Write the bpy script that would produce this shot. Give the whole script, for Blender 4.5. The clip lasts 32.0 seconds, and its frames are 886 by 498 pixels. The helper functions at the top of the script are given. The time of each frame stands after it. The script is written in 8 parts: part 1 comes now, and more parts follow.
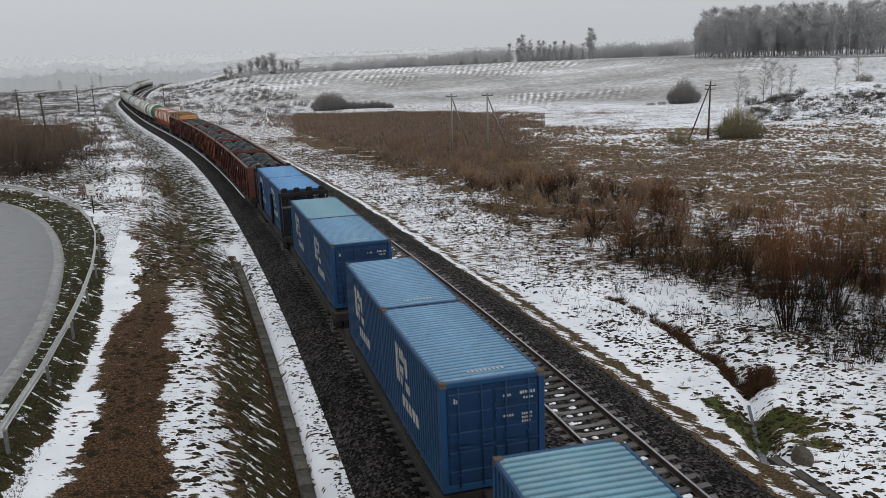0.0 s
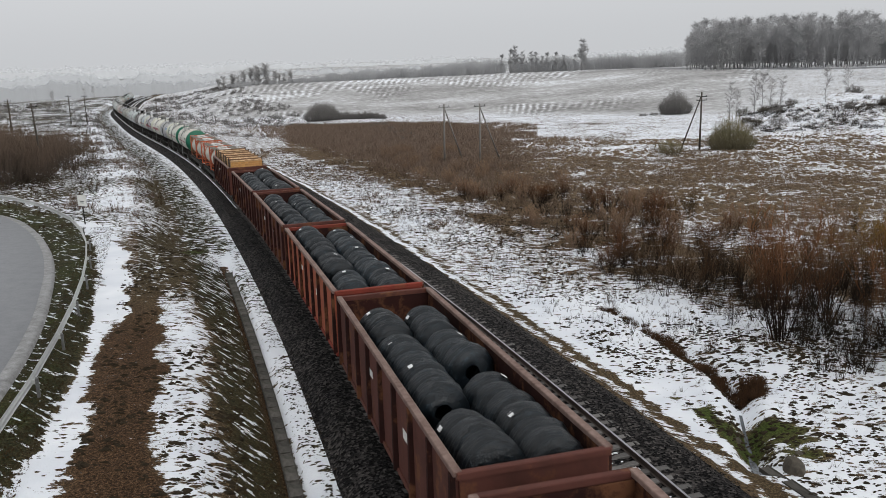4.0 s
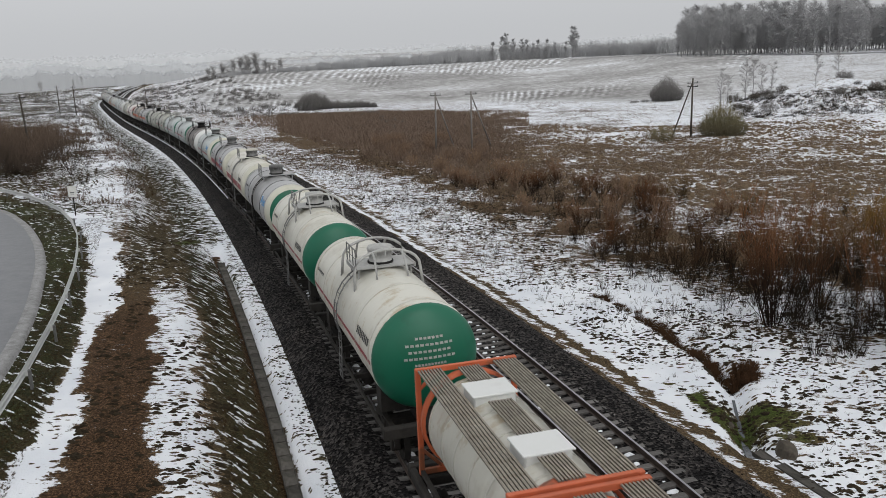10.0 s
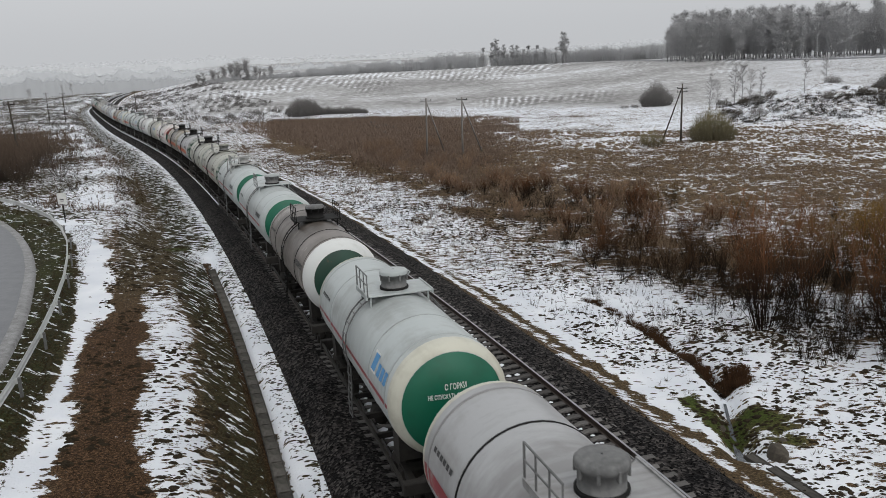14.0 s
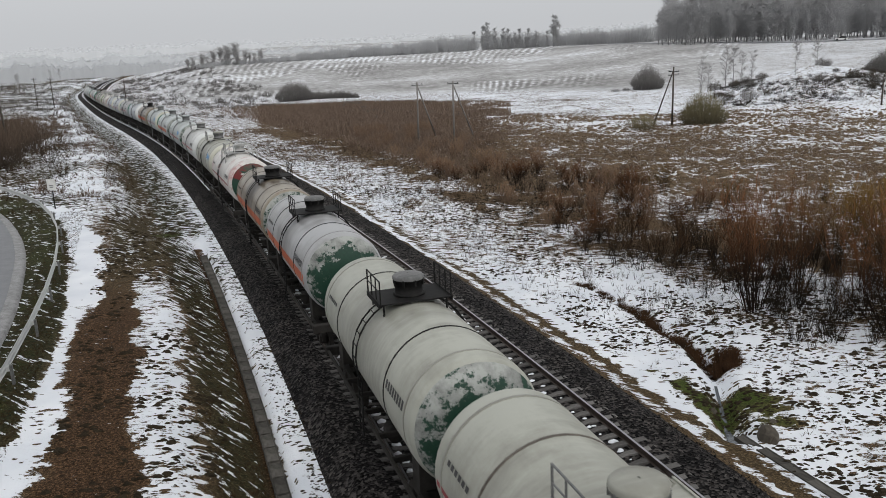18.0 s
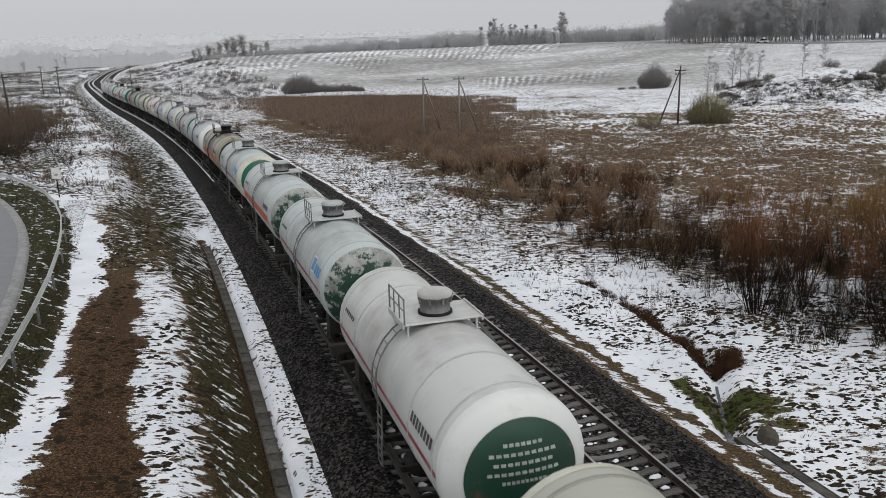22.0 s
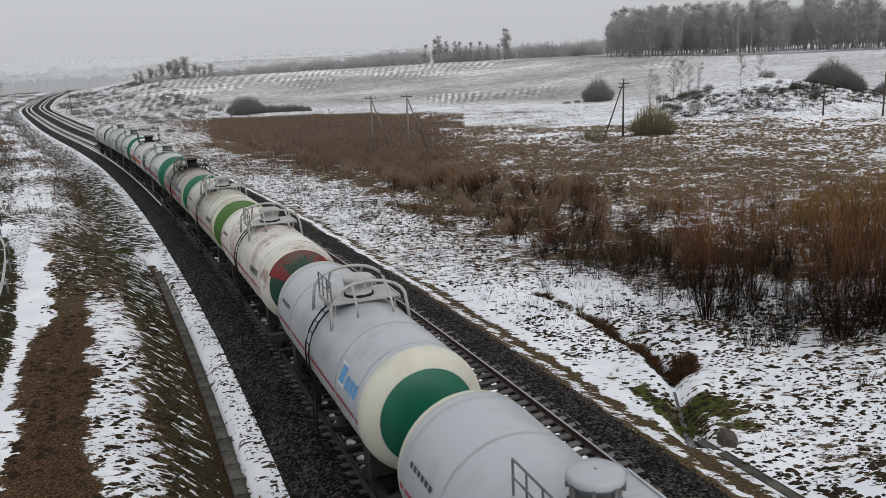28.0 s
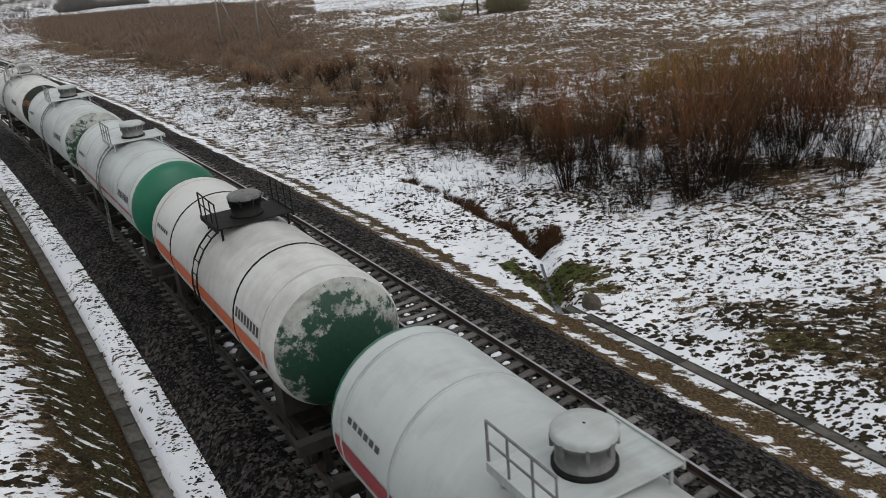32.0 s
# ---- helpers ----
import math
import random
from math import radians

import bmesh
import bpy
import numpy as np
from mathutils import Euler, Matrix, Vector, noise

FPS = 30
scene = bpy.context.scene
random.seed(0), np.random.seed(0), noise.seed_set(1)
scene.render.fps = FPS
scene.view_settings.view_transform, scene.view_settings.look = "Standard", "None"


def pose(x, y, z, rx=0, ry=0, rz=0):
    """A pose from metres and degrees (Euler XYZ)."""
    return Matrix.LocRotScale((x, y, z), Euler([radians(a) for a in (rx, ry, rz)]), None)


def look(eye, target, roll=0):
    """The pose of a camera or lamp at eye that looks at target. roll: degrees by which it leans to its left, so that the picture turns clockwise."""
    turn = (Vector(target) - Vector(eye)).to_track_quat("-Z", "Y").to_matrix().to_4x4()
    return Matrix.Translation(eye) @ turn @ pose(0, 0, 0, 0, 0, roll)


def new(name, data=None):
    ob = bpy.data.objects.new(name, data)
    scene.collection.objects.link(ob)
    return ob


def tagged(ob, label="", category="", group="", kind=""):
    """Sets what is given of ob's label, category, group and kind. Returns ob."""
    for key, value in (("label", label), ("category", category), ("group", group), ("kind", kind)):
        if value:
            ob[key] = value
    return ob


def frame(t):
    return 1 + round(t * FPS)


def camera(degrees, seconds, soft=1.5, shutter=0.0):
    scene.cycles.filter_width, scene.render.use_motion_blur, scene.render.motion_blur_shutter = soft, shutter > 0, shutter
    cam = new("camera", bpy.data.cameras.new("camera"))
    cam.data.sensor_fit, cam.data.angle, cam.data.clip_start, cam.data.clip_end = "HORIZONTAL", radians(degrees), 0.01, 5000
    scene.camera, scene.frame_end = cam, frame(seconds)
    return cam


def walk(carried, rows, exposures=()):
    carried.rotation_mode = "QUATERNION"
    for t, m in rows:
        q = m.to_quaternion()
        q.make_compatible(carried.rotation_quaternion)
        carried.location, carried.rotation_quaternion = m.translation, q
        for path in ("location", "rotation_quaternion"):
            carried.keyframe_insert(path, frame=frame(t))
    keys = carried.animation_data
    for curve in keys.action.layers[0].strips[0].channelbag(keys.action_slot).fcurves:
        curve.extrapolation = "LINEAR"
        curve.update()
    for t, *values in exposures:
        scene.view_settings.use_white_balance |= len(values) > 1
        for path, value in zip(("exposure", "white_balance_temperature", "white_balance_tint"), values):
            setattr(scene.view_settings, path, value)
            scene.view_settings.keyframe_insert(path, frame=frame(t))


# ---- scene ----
cam = camera(56.0, 32.0, 0.75, 0.08)
walk(cam, [
    (0, pose(0.02, 0.01, 10.89, 76.53, 1.75, 0.78)),
    (0.5, pose(0.02, 0.02, 10.90, 76.88, 1.68, 0.93)),
    (1, pose(0.01, 0.02, 10.89, 77.09, 1.58, 0.98)),
    (1.5, pose(-0.01, -0.00, 10.90, 77.15, 1.46, 1.16)),
    (2, pose(0.01, 0.03, 10.87, 77.21, 1.40, 1.47)),
    (2.5, pose(0.02, 0.00, 10.90, 77.25, 1.44, 1.61)),
    (4.5, pose(0.06, 0.01, 10.88, 77.22, 1.79, -0.47)),
    (5, pose(0.06, -0.00, 10.87, 76.91, 1.87, -1.59)),
    (5.5, pose(0.06, -0.02, 10.86, 75.88, 2.04, -3.89)),
    (6, pose(0.10, 0.04, 10.83, 74.83, 2.56, -5.41)),
    (6.5, pose(0.08, -0.00, 10.83, 73.62, 2.65, -5.54)),
    (7, pose(0.06, -0.02, 10.84, 73.77, 2.29, -4.04)),
    (7.5, pose(0.05, 0.01, 10.84, 75.72, 2.30, -3.12)),
    (8, pose(0.07, 0.01, 10.85, 76.53, 2.38, -2.41)),
    (8.5, pose(0.03, 0.00, 10.86, 76.65, 2.30, -1.84)),
    (9, pose(0.01, 0.02, 10.86, 76.60, 2.18, -1.32)),
    (9.5, pose(0.02, 0.01, 10.86, 76.53, 2.10, -0.82)),
    (10, pose(0.03, 0.02, 10.87, 76.43, 2.02, -0.33)),
    (10.5, pose(0.02, -0.01, 10.88, 76.44, 1.93, 0.08)),
    (11, pose(0.03, -0.01, 10.87, 76.58, 2.01, 0.21)),
    (11.5, pose(0.02, -0.00, 10.87, 76.65, 2.02, 0.35)),
    (12, pose(0.04, 0.02, 10.87, 76.71, 2.09, 0.33)),
    (12.5, pose(0.04, 0.01, 10.88, 76.76, 2.17, 0.26)),
    (13, pose(0.03, 0.01, 10.87, 76.79, 2.18, 0.02)),
    (13.5, pose(0.01, -0.01, 10.87, 76.78, 2.15, -0.23)),
    (14, pose(0.02, 0.00, 10.86, 76.80, 2.13, -0.97)),
    (14.5, pose(0.03, 0.01, 10.84, 76.92, 1.88, -1.78)),
    (16.5, pose(0.02, -0.00, 10.84, 76.35, 1.99, -0.96)),
    (17, pose(0.04, -0.01, 10.86, 75.99, 2.29, -1.27)),
    (17.5, pose(0.03, -0.00, 10.86, 75.83, 2.36, -1.75)),
    (18, pose(0.02, -0.00, 10.87, 75.71, 2.29, -1.58)),
    (18.5, pose(0.01, 0.01, 10.84, 75.67, 2.19, -1.13)),
    (19, pose(0.01, 0.02, 10.85, 75.62, 2.10, -0.63)),
    (19.5, pose(0.00, 0.02, 10.85, 75.61, 2.09, -0.63)),
    (20, pose(0.01, 0.01, 10.85, 75.59, 1.98, -0.79)),
    (20.5, pose(0.00, 0.01, 10.84, 75.58, 1.72, -0.97)),
    (21, pose(0.00, 0.01, 10.84, 75.52, 1.55, -1.02)),
    (21.5, pose(0.00, 0.02, 10.83, 75.50, 1.42, -1.14)),
    (22, pose(0.03, 0.03, 10.86, 75.40, 1.35, -1.12)),
    (22.5, pose(0.02, -0.05, 10.85, 75.35, 1.17, -1.11)),
    (23, pose(-0.00, -0.15, 10.85, 75.58, 1.00, -2.44)),
    (23.5, pose(-0.05, -0.24, 10.86, 75.92, 1.16, -4.13)),
    (24, pose(-0.10, -0.22, 10.84, 76.11, 1.38, -4.33)),
    (24.5, pose(-0.16, -0.13, 10.86, 76.32, 1.66, -3.83)),
    (25, pose(-0.20, -0.12, 10.91, 76.32, 1.78, -3.35)),
    (25.5, pose(-0.25, -0.09, 10.90, 76.74, 2.08, -3.38)),
    (27.5, pose(-0.22, -0.04, 10.87, 76.81, 2.41, -4.47)),
    (28, pose(-0.21, -0.04, 10.86, 76.44, 2.35, -4.83)),
    (28.5, pose(-0.21, -0.03, 10.85, 76.23, 2.26, -4.78)),
    (29, pose(-0.21, -0.03, 10.86, 76.15, 2.21, -4.68)),
    (29.5, pose(-0.19, -0.03, 10.85, 76.10, 2.21, -4.68)),
    (30, pose(-0.19, -0.05, 10.86, 76.09, 2.22, -4.81)),
    (30.5, pose(-0.19, -0.04, 10.85, 76.06, 2.19, -5.09)),
    (30.8, pose(-0.20, -0.02, 10.87, 75.97, 2.12, -5.29)),
    (31, pose(-0.20, -0.02, 10.87, 75.95, 2.11, -5.33)),
    (31.2, pose(-0.20, -0.02, 10.87, 75.95, 2.11, -5.39)),
    (31.5, pose(-0.17, -0.02, 10.84, 74.94, 2.13, -7.64)),
    (31.6, pose(-0.16, -0.03, 10.85, 74.10, 2.43, -8.45)),
    (31.8, pose(-0.15, -0.03, 10.86, 71.52, 3.05, -10.92)),
    (31.9, pose(-0.15, -0.03, 10.86, 69.96, 3.50, -12.64)),
    (32, pose(-0.15, -0.03, 10.86, 68.21, 4.14, -14.83)),
], [(0.0, -0.06, 6500, 10), (2.0, -0.03, 6500, 10), (4.5, 0.08, 6600, 10), (5.0, 0.12, 6650, 10), (6.0, 0.20, 6750, 10), (7.0, 0.30, 6850, 10), (7.5, 0.19, 6850, 10), (8.0, 0.04, 6850, 10), (9.0, -0.06, 6600, 10), (14.5, -0.06, 6550, 10), (20.0, -0.01, 6550, 10), (25.5, -0.06, 6550, 10), (32.0, -0.06, 6600, 10)])

# ---- world and sun ----
world = bpy.data.worlds.new("world")
scene.world = world
world.use_nodes = True
wn = world.node_tree
sky = wn.nodes.new("ShaderNodeTexSky")
sky.sky_type, sky.sun_disc = "NISHITA", False
sky.sun_elevation, sky.sun_rotation = radians(28), radians(150)
sky.air_density, sky.dust_density, sky.ozone_density = 1.0, 6.0, 1.0
grey = wn.nodes.new("ShaderNodeHueSaturation")
grey.inputs["Saturation"].default_value = 0.02
cloud = wn.nodes.new("ShaderNodeMix")
cloud.data_type = "RGBA"
cloud.inputs["Factor"].default_value = 0.72
cloud.inputs["B"].default_value = (7.6, 7.85, 8.2, 1)
wn.links.new(sky.outputs[0], grey.inputs["Color"])
wn.links.new(grey.outputs[0], cloud.inputs["A"])
bg = wn.nodes["Background"]
dome = wn.nodes.new("ShaderNodeTexCoord")
height = wn.nodes.new("ShaderNodeSeparateXYZ")
lift = wn.nodes.new("ShaderNodeMapRange")
lift.inputs["To Min"].default_value, lift.inputs["To Max"].default_value = 0.98, 1.32
overcast = wn.nodes.new("ShaderNodeVectorMath")
overcast.operation = "SCALE"
wn.links.new(dome.outputs["Generated"], height.inputs[0])
wn.links.new(height.outputs["Z"], lift.inputs["Value"])
wn.links.new(cloud.outputs["Result"], overcast.inputs[0])
wn.links.new(lift.outputs[0], overcast.inputs["Scale"])
wn.links.new(overcast.outputs[0], bg.inputs[0])
bg.inputs[1].default_value = 0.1
sun = new("sun", bpy.data.lights.new("sun", "SUN"))
sun.data.energy, sun.data.angle, sun.data.color = 0.5, radians(25), (1.0, 0.97, 0.93)
sun.matrix_world = look((0, 0, 50), (-12, 20, 12))

# ---- materials ----
def material(name):
    m = bpy.data.materials.new(name)
    m.use_nodes = True
    t = m.node_tree
    return m, t, t.nodes["Principled BSDF"]


def node(t, kind, **values):
    n = t.nodes.new(kind)
    for key, value in values.items():
        n.inputs[key.replace("_", " ")].default_value = value
    return n


def noise_tex(t, scale, detail=4.0, rough=0.6, vector=None):
    n = node(t, "ShaderNodeTexNoise", Scale=scale, Detail=detail, Roughness=rough)
    if vector:
        t.links.new(vector, n.inputs["Vector"])
    return n.outputs["Fac"]


def ramp(t, fac, stops):
    n = t.nodes.new("ShaderNodeValToRGB")
    el = n.color_ramp.elements
    while len(el) < len(stops):
        el.new(0.5)
    for e, (p, c) in zip(el, stops):
        e.position, e.color = p, (c if len(c) == 4 else (*c, 1))
    t.links.new(fac, n.inputs[0])
    return n.outputs[0]


def mixc(t, fac, a, b, blend="MIX"):
    n = t.nodes.new("ShaderNodeMix")
    n.data_type, n.blend_type = "RGBA", blend
    for key, value in (("Factor", fac), ("A", a), ("B", b)):
        if isinstance(value, bpy.types.NodeSocket):
            t.links.new(value, n.inputs[key])
        elif key == "Factor":
            n.inputs[key].default_value = value
        else:
            n.inputs[key].default_value = (*value, 1) if len(value) == 3 else value
    return n.outputs["Result"]


def maths(t, op, a, b=0.0, c=0.0):
    n = t.nodes.new("ShaderNodeMath")
    n.operation = op
    for i, v in enumerate((a, b, c)):
        if isinstance(v, bpy.types.NodeSocket):
            t.links.new(v, n.inputs[i])
        else:
            n.inputs[i].default_value = v
    return n.outputs[0]


def bump(t, bsdf, height, strength=0.4, distance=0.02):
    n = node(t, "ShaderNodeBump", Strength=strength, Distance=distance)
    t.links.new(height, n.inputs["Height"])
    t.links.new(n.outputs[0], bsdf.inputs["Normal"])


def coords(t, which="Object"):
    return t.nodes.new("ShaderNodeTexCoord").outputs[which]


def stretched(t, vector, scale):
    n = t.nodes.new("ShaderNodeMapping")
    n.inputs["Scale"].default_value = scale
    t.links.new(vector, n.inputs["Vector"])
    return n.outputs[0]


def surface(name, dark, light, scale, rough=0.8, metal=0.0, relief=0.3, depth=0.01, vary=0.15, spec=0.5):
    """A plain worn surface: two colours by coarse and fine noise, with relief."""
    m, t, b = material(name)
    v = coords(t)
    coarse, fine = noise_tex(t, scale * 0.15, 3, 0.6, v), noise_tex(t, scale, 5, 0.65, v)
    both = maths(t, "ADD", maths(t, "MULTIPLY", coarse, 0.5), maths(t, "MULTIPLY", fine, 0.5))
    col = ramp(t, both, [(0.32, dark), (0.68, light)])
    info = t.nodes.new("ShaderNodeObjectInfo").outputs["Random"]
    val = maths(t, "ADD", maths(t, "MULTIPLY", info, vary), 1 - vary / 2)
    hsv = node(t, "ShaderNodeHueSaturation")
    t.links.new(val, hsv.inputs["Value"])
    t.links.new(col, hsv.inputs["Color"])
    t.links.new(hsv.outputs[0], b.inputs["Base Color"])
    b.inputs["Roughness"].default_value, b.inputs["Metallic"].default_value = rough, metal
    b.inputs["Specular IOR Level"].default_value = spec
    bump(t, b, fine, relief, depth)
    return m


def tank_paint(name, colour, grime, grime_amount, rust=0.0, rough=0.45, oil=0.0, spec=0.4, stain=(0.16, 0.07, 0.035)):
    """Painted steel: clouded soot, faint runs, stain blooms, chips and oil spilt round the hatch."""
    m, t, b = material(name)
    v = coords(t)
    info = t.nodes.new("ShaderNodeObjectInfo").outputs["Random"]
    shift = t.nodes.new("ShaderNodeVectorMath")
    shift.operation = "ADD"
    comb = t.nodes.new("ShaderNodeCombineXYZ")
    t.links.new(maths(t, "MULTIPLY", info, 60.0), comb.inputs[1])
    t.links.new(v, shift.inputs[0])
    t.links.new(comb.outputs[0], shift.inputs[1])
    p = shift.outputs[0]
    cloudy = noise_tex(t, 0.5, 6, 0.62, p)
    blotch = noise_tex(t, 1.3, 6, 0.68, p)
    runs = noise_tex(t, 2.4, 4, 0.6, stretched(t, p, (0.3, 2.2, 0.3)))
    fine = noise_tex(t, 11.0, 5, 0.72, p)
    lap = noise_tex(t, 0.8, 4, 0.65, stretched(t, p, (1.6, 0.35, 1.6)))
    dirt = maths(t, "ADD", maths(t, "MULTIPLY", cloudy, 0.42), maths(t, "ADD", maths(t, "MULTIPLY", blotch, 0.22), maths(t, "ADD", maths(t, "MULTIPLY", runs, 0.14), maths(t, "MULTIPLY", lap, 0.22))))
    dirt = ramp(t, dirt, [(0.60 - 0.22 * grime_amount, (0, 0, 0)), (0.72 - 0.12 * grime_amount, (1, 1, 1))])
    col = mixc(t, maths(t, "MULTIPLY", dirt, min(0.9, grime_amount + 0.22)), colour, grime)
    col = mixc(t, maths(t, "MULTIPLY", fine, 0.14), col, grime)
    wear = ramp(t, noise_tex(t, 5.0, 7, 0.8, p), [(0.66, (0, 0, 0)), (0.70, (1, 1, 1))])
    col = mixc(t, maths(t, "MULTIPLY", wear, 0.25 + 0.4 * grime_amount), col, grime)
    if rust:
        bloom = maths(t, "ADD", maths(t, "MULTIPLY", noise_tex(t, 0.75, 7, 0.72, p), 0.75), maths(t, "MULTIPLY", runs, 0.25))
        patch = ramp(t, bloom, [(0.58 - 0.14 * rust, (0, 0, 0)), (0.64 - 0.10 * rust, (1, 1, 1))])
        col = mixc(t, maths(t, "MULTIPLY", patch, 0.8), col, stain)
    if oil:
        sep = t.nodes.new("ShaderNodeSeparateXYZ")
        t.links.new(v, sep.inputs[0])
        along = maths(t, "ABSOLUTE", sep.outputs[1])
        ragged = noise_tex(t, 0.9, 5, 0.7, stretched(t, p, (0.5, 1.6, 0.35)))
        spread = maths(t, "ADD", along, maths(t, "MULTIPLY", maths(t, "SUBTRACT", ragged, 0.5), 7.5))
        spill = ramp(t, maths(t, "MULTIPLY", spread, 0.25), [(0.50 if oil > 0.93 else 0.22, (1, 1, 1)), (1.0 if oil > 0.93 else 0.75, (0, 0, 0))])
        crown = maths(t, "ADD", sep.outputs[2], maths(t, "MULTIPLY", maths(t, "SUBTRACT", runs, 0.5), 3.2))
        crown = ramp(t, maths(t, "MULTIPLY", maths(t, "ADD", crown, 1.5), 0.333), [(0.42, (0.25, 0.25, 0.25)), (0.66, (1, 1, 1))])
        col = mixc(t, maths(t, "MULTIPLY", maths(t, "MULTIPLY", spill, crown), oil), col, (0.040, 0.028, 0.018))
    t.links.new(col, b.inputs["Base Color"])
    t.links.new(maths(t, "ADD", maths(t, "MULTIPLY", cloudy, 0.3), rough - 0.15), b.inputs["Roughness"])
    b.inputs["Specular IOR Level"].default_value = spec
    bump(t, b, maths(t, "ADD", fine, maths(t, "MULTIPLY", cloudy, 3.0)), 0.12, 0.004)
    return m


def ground_material():
    """Snow lying in patches over grass, moss and bare soil; how much of each comes with the ground."""
    m, t, b = material("snowy_ground")
    v = coords(t, "Object")
    att = t.nodes.new("ShaderNodeAttribute")
    att.attribute_name = "cover"
    sep = t.nodes.new("ShaderNodeSeparateColor")
    t.links.new(att.outputs["Color"], sep.inputs[0])
    snow_amount, soil_amount, moss_amount = sep.outputs
    att2 = t.nodes.new("ShaderNodeAttribute")
    att2.attribute_name = "furrow"
    big, mid = noise_tex(t, 0.35, 3, 0.6, v), noise_tex(t, 2.6, 5, 0.68, v)
    fine, grain = noise_tex(t, 14.0, 4, 0.7, v), noise_tex(t, 45.0, 3, 0.7, v)
    # streaks of laid grass: across the flat ground, aslant on the drainage bank
    flat = noise_tex(t, 2.2, 4, 0.7, stretched(t, v, (0.5, 1.9, 1.0)))
    turn = t.nodes.new("ShaderNodeMapping")
    turn.inputs["Rotation"].default_value = (0, 0, radians(38))
    t.links.new(v, turn.inputs["Vector"])
    aslant = noise_tex(t, 1.7, 3, 0.6, stretched(t, turn.outputs[0], (0.6, 2.8, 1.0)))
    # farther off the grass stands in even tussocks
    reach = t.nodes.new("ShaderNodeVectorMath")
    reach.operation = "LENGTH"
    t.links.new(v, reach.inputs[0])
    away = maths(t, "MINIMUM", maths(t, "MAXIMUM", maths(t, "MULTIPLY", maths(t, "SUBTRACT", reach.outputs["Value"], 44.0), 0.03), 0.0), 1.0)
    tussock = noise_tex(t, 1.4, 5, 0.78, v)
    flat = maths(t, "ADD", maths(t, "MULTIPLY", flat, maths(t, "SUBTRACT", 1.0, away)), maths(t, "MULTIPLY", tussock, away))
    bare = maths(t, "SUBTRACT", 1.0, moss_amount)
    tall = maths(t, "ADD", maths(t, "MULTIPLY", maths(t, "MULTIPLY", flat, 0.6), bare), maths(t, "MULTIPLY", maths(t, "SUBTRACT", aslant, 0.06), moss_amount))
    small = maths(t, "ADD", maths(t, "MULTIPLY", mid, 0.32), maths(t, "MULTIPLY", fine, 0.26))
    small = maths(t, "MULTIPLY", small, maths(t, "SUBTRACT", 1.0, maths(t, "MULTIPLY", moss_amount, 0.5)))
    pat = maths(t, "ADD", tall, maths(t, "ADD", small, maths(t, "MULTIPLY", big, 0.10)))
    pat = maths(t, "MULTIPLY", maths(t, "SUBTRACT", pat, 0.515), 3.8)
    tuft = node(t, "ShaderNodeTexVoronoi", Scale=3.4, Randomness=1.0)
    t.links.new(stretched(t, v, (0.6, 1.3, 1.0)), tuft.inputs["Vector"])
    near_tuft = maths(t, "MULTIPLY", maths(t, "MAXIMUM", maths(t, "SUBTRACT", 0.36, tuft.outputs["Distance"]), 0.0), 4.6)
    gate = ramp(t, noise_tex(t, 0.9, 3, 0.6, v), [(0.42, (0, 0, 0)), (0.60, (1, 1, 1))])
    pat = maths(t, "ADD", pat, maths(t, "MULTIPLY", near_tuft, gate))
    edge = maths(t, "MULTIPLY", maths(t, "SUBTRACT", snow_amount, pat), 10.0)
    snow = maths(t, "MINIMUM", maths(t, "MAXIMUM", maths(t, "ADD", edge, 0.5), 0.0), 1.0)
    speck = maths(t, "ADD", maths(t, "MULTIPLY", fine, 0.6), maths(t, "MULTIPLY", grain, 0.4))
    grass = ramp(t, speck, [(0.38, (0.014, 0.009, 0.005)), (0.50, (0.070, 0.045, 0.024)), (0.62, (0.24, 0.165, 0.095))])
    moss = ramp(t, speck, [(0.38, (0.004, 0.005, 0.002)), (0.50, (0.017, 0.018, 0.007)), (0.62, (0.068, 0.068, 0.027))])
    soil = ramp(t, speck, [(0.40, (0.006, 0.004, 0.0025)), (0.50, (0.042, 0.023, 0.011)), (0.60, (0.17, 0.10, 0.054))])
    moss = mixc(t, ramp(t, mid, [(0.44, (0, 0, 0)), (0.66, (0.30, 0.30, 0.30))]), moss, grass)
    col = mixc(t, soil_amount, mixc(t, moss_amount, grass, moss), soil)
    # the wet green moss of the gully
    att4 = t.nodes.new("ShaderNodeAttribute")
    att4.attribute_name = "wet"
    green = ramp(t, speck, [(0.36, (0.010, 0.015, 0.004)), (0.52, (0.048, 0.066, 0.014)), (0.66, (0.13, 0.15, 0.04))])
    col = mixc(t, att4.outputs["Fac"], col, green)
    sn = ramp(t, big, [(0.3, (0.70, 0.73, 0.78)), (0.7, (0.84, 0.86, 0.89))])
    col = mixc(t, snow, col, sn)
    # ploughed field: snow caught along the furrows
    att3 = t.nodes.new("ShaderNodeAttribute")
    att3.attribute_name = "furrow_line"
    line = t.nodes.new("ShaderNodeSeparateColor")
    t.links.new(att3.outputs["Color"], line.inputs[0])
    wob = maths(t, "MULTIPLY", noise_tex(t, 0.03, 5, 0.7, v), 0.016)
    rows = maths(t, "SINE", maths(t, "MULTIPLY", maths(t, "ADD", line.outputs[0], wob), 628.3))
    sweep = maths(t, "SINE", maths(t, "MULTIPLY", maths(t, "ADD", line.outputs[1], wob), 628.3))
    wide = noise_tex(t, 0.016, 5, 0.65, v)
    clod = noise_tex(t, 0.45, 5, 0.75, v)
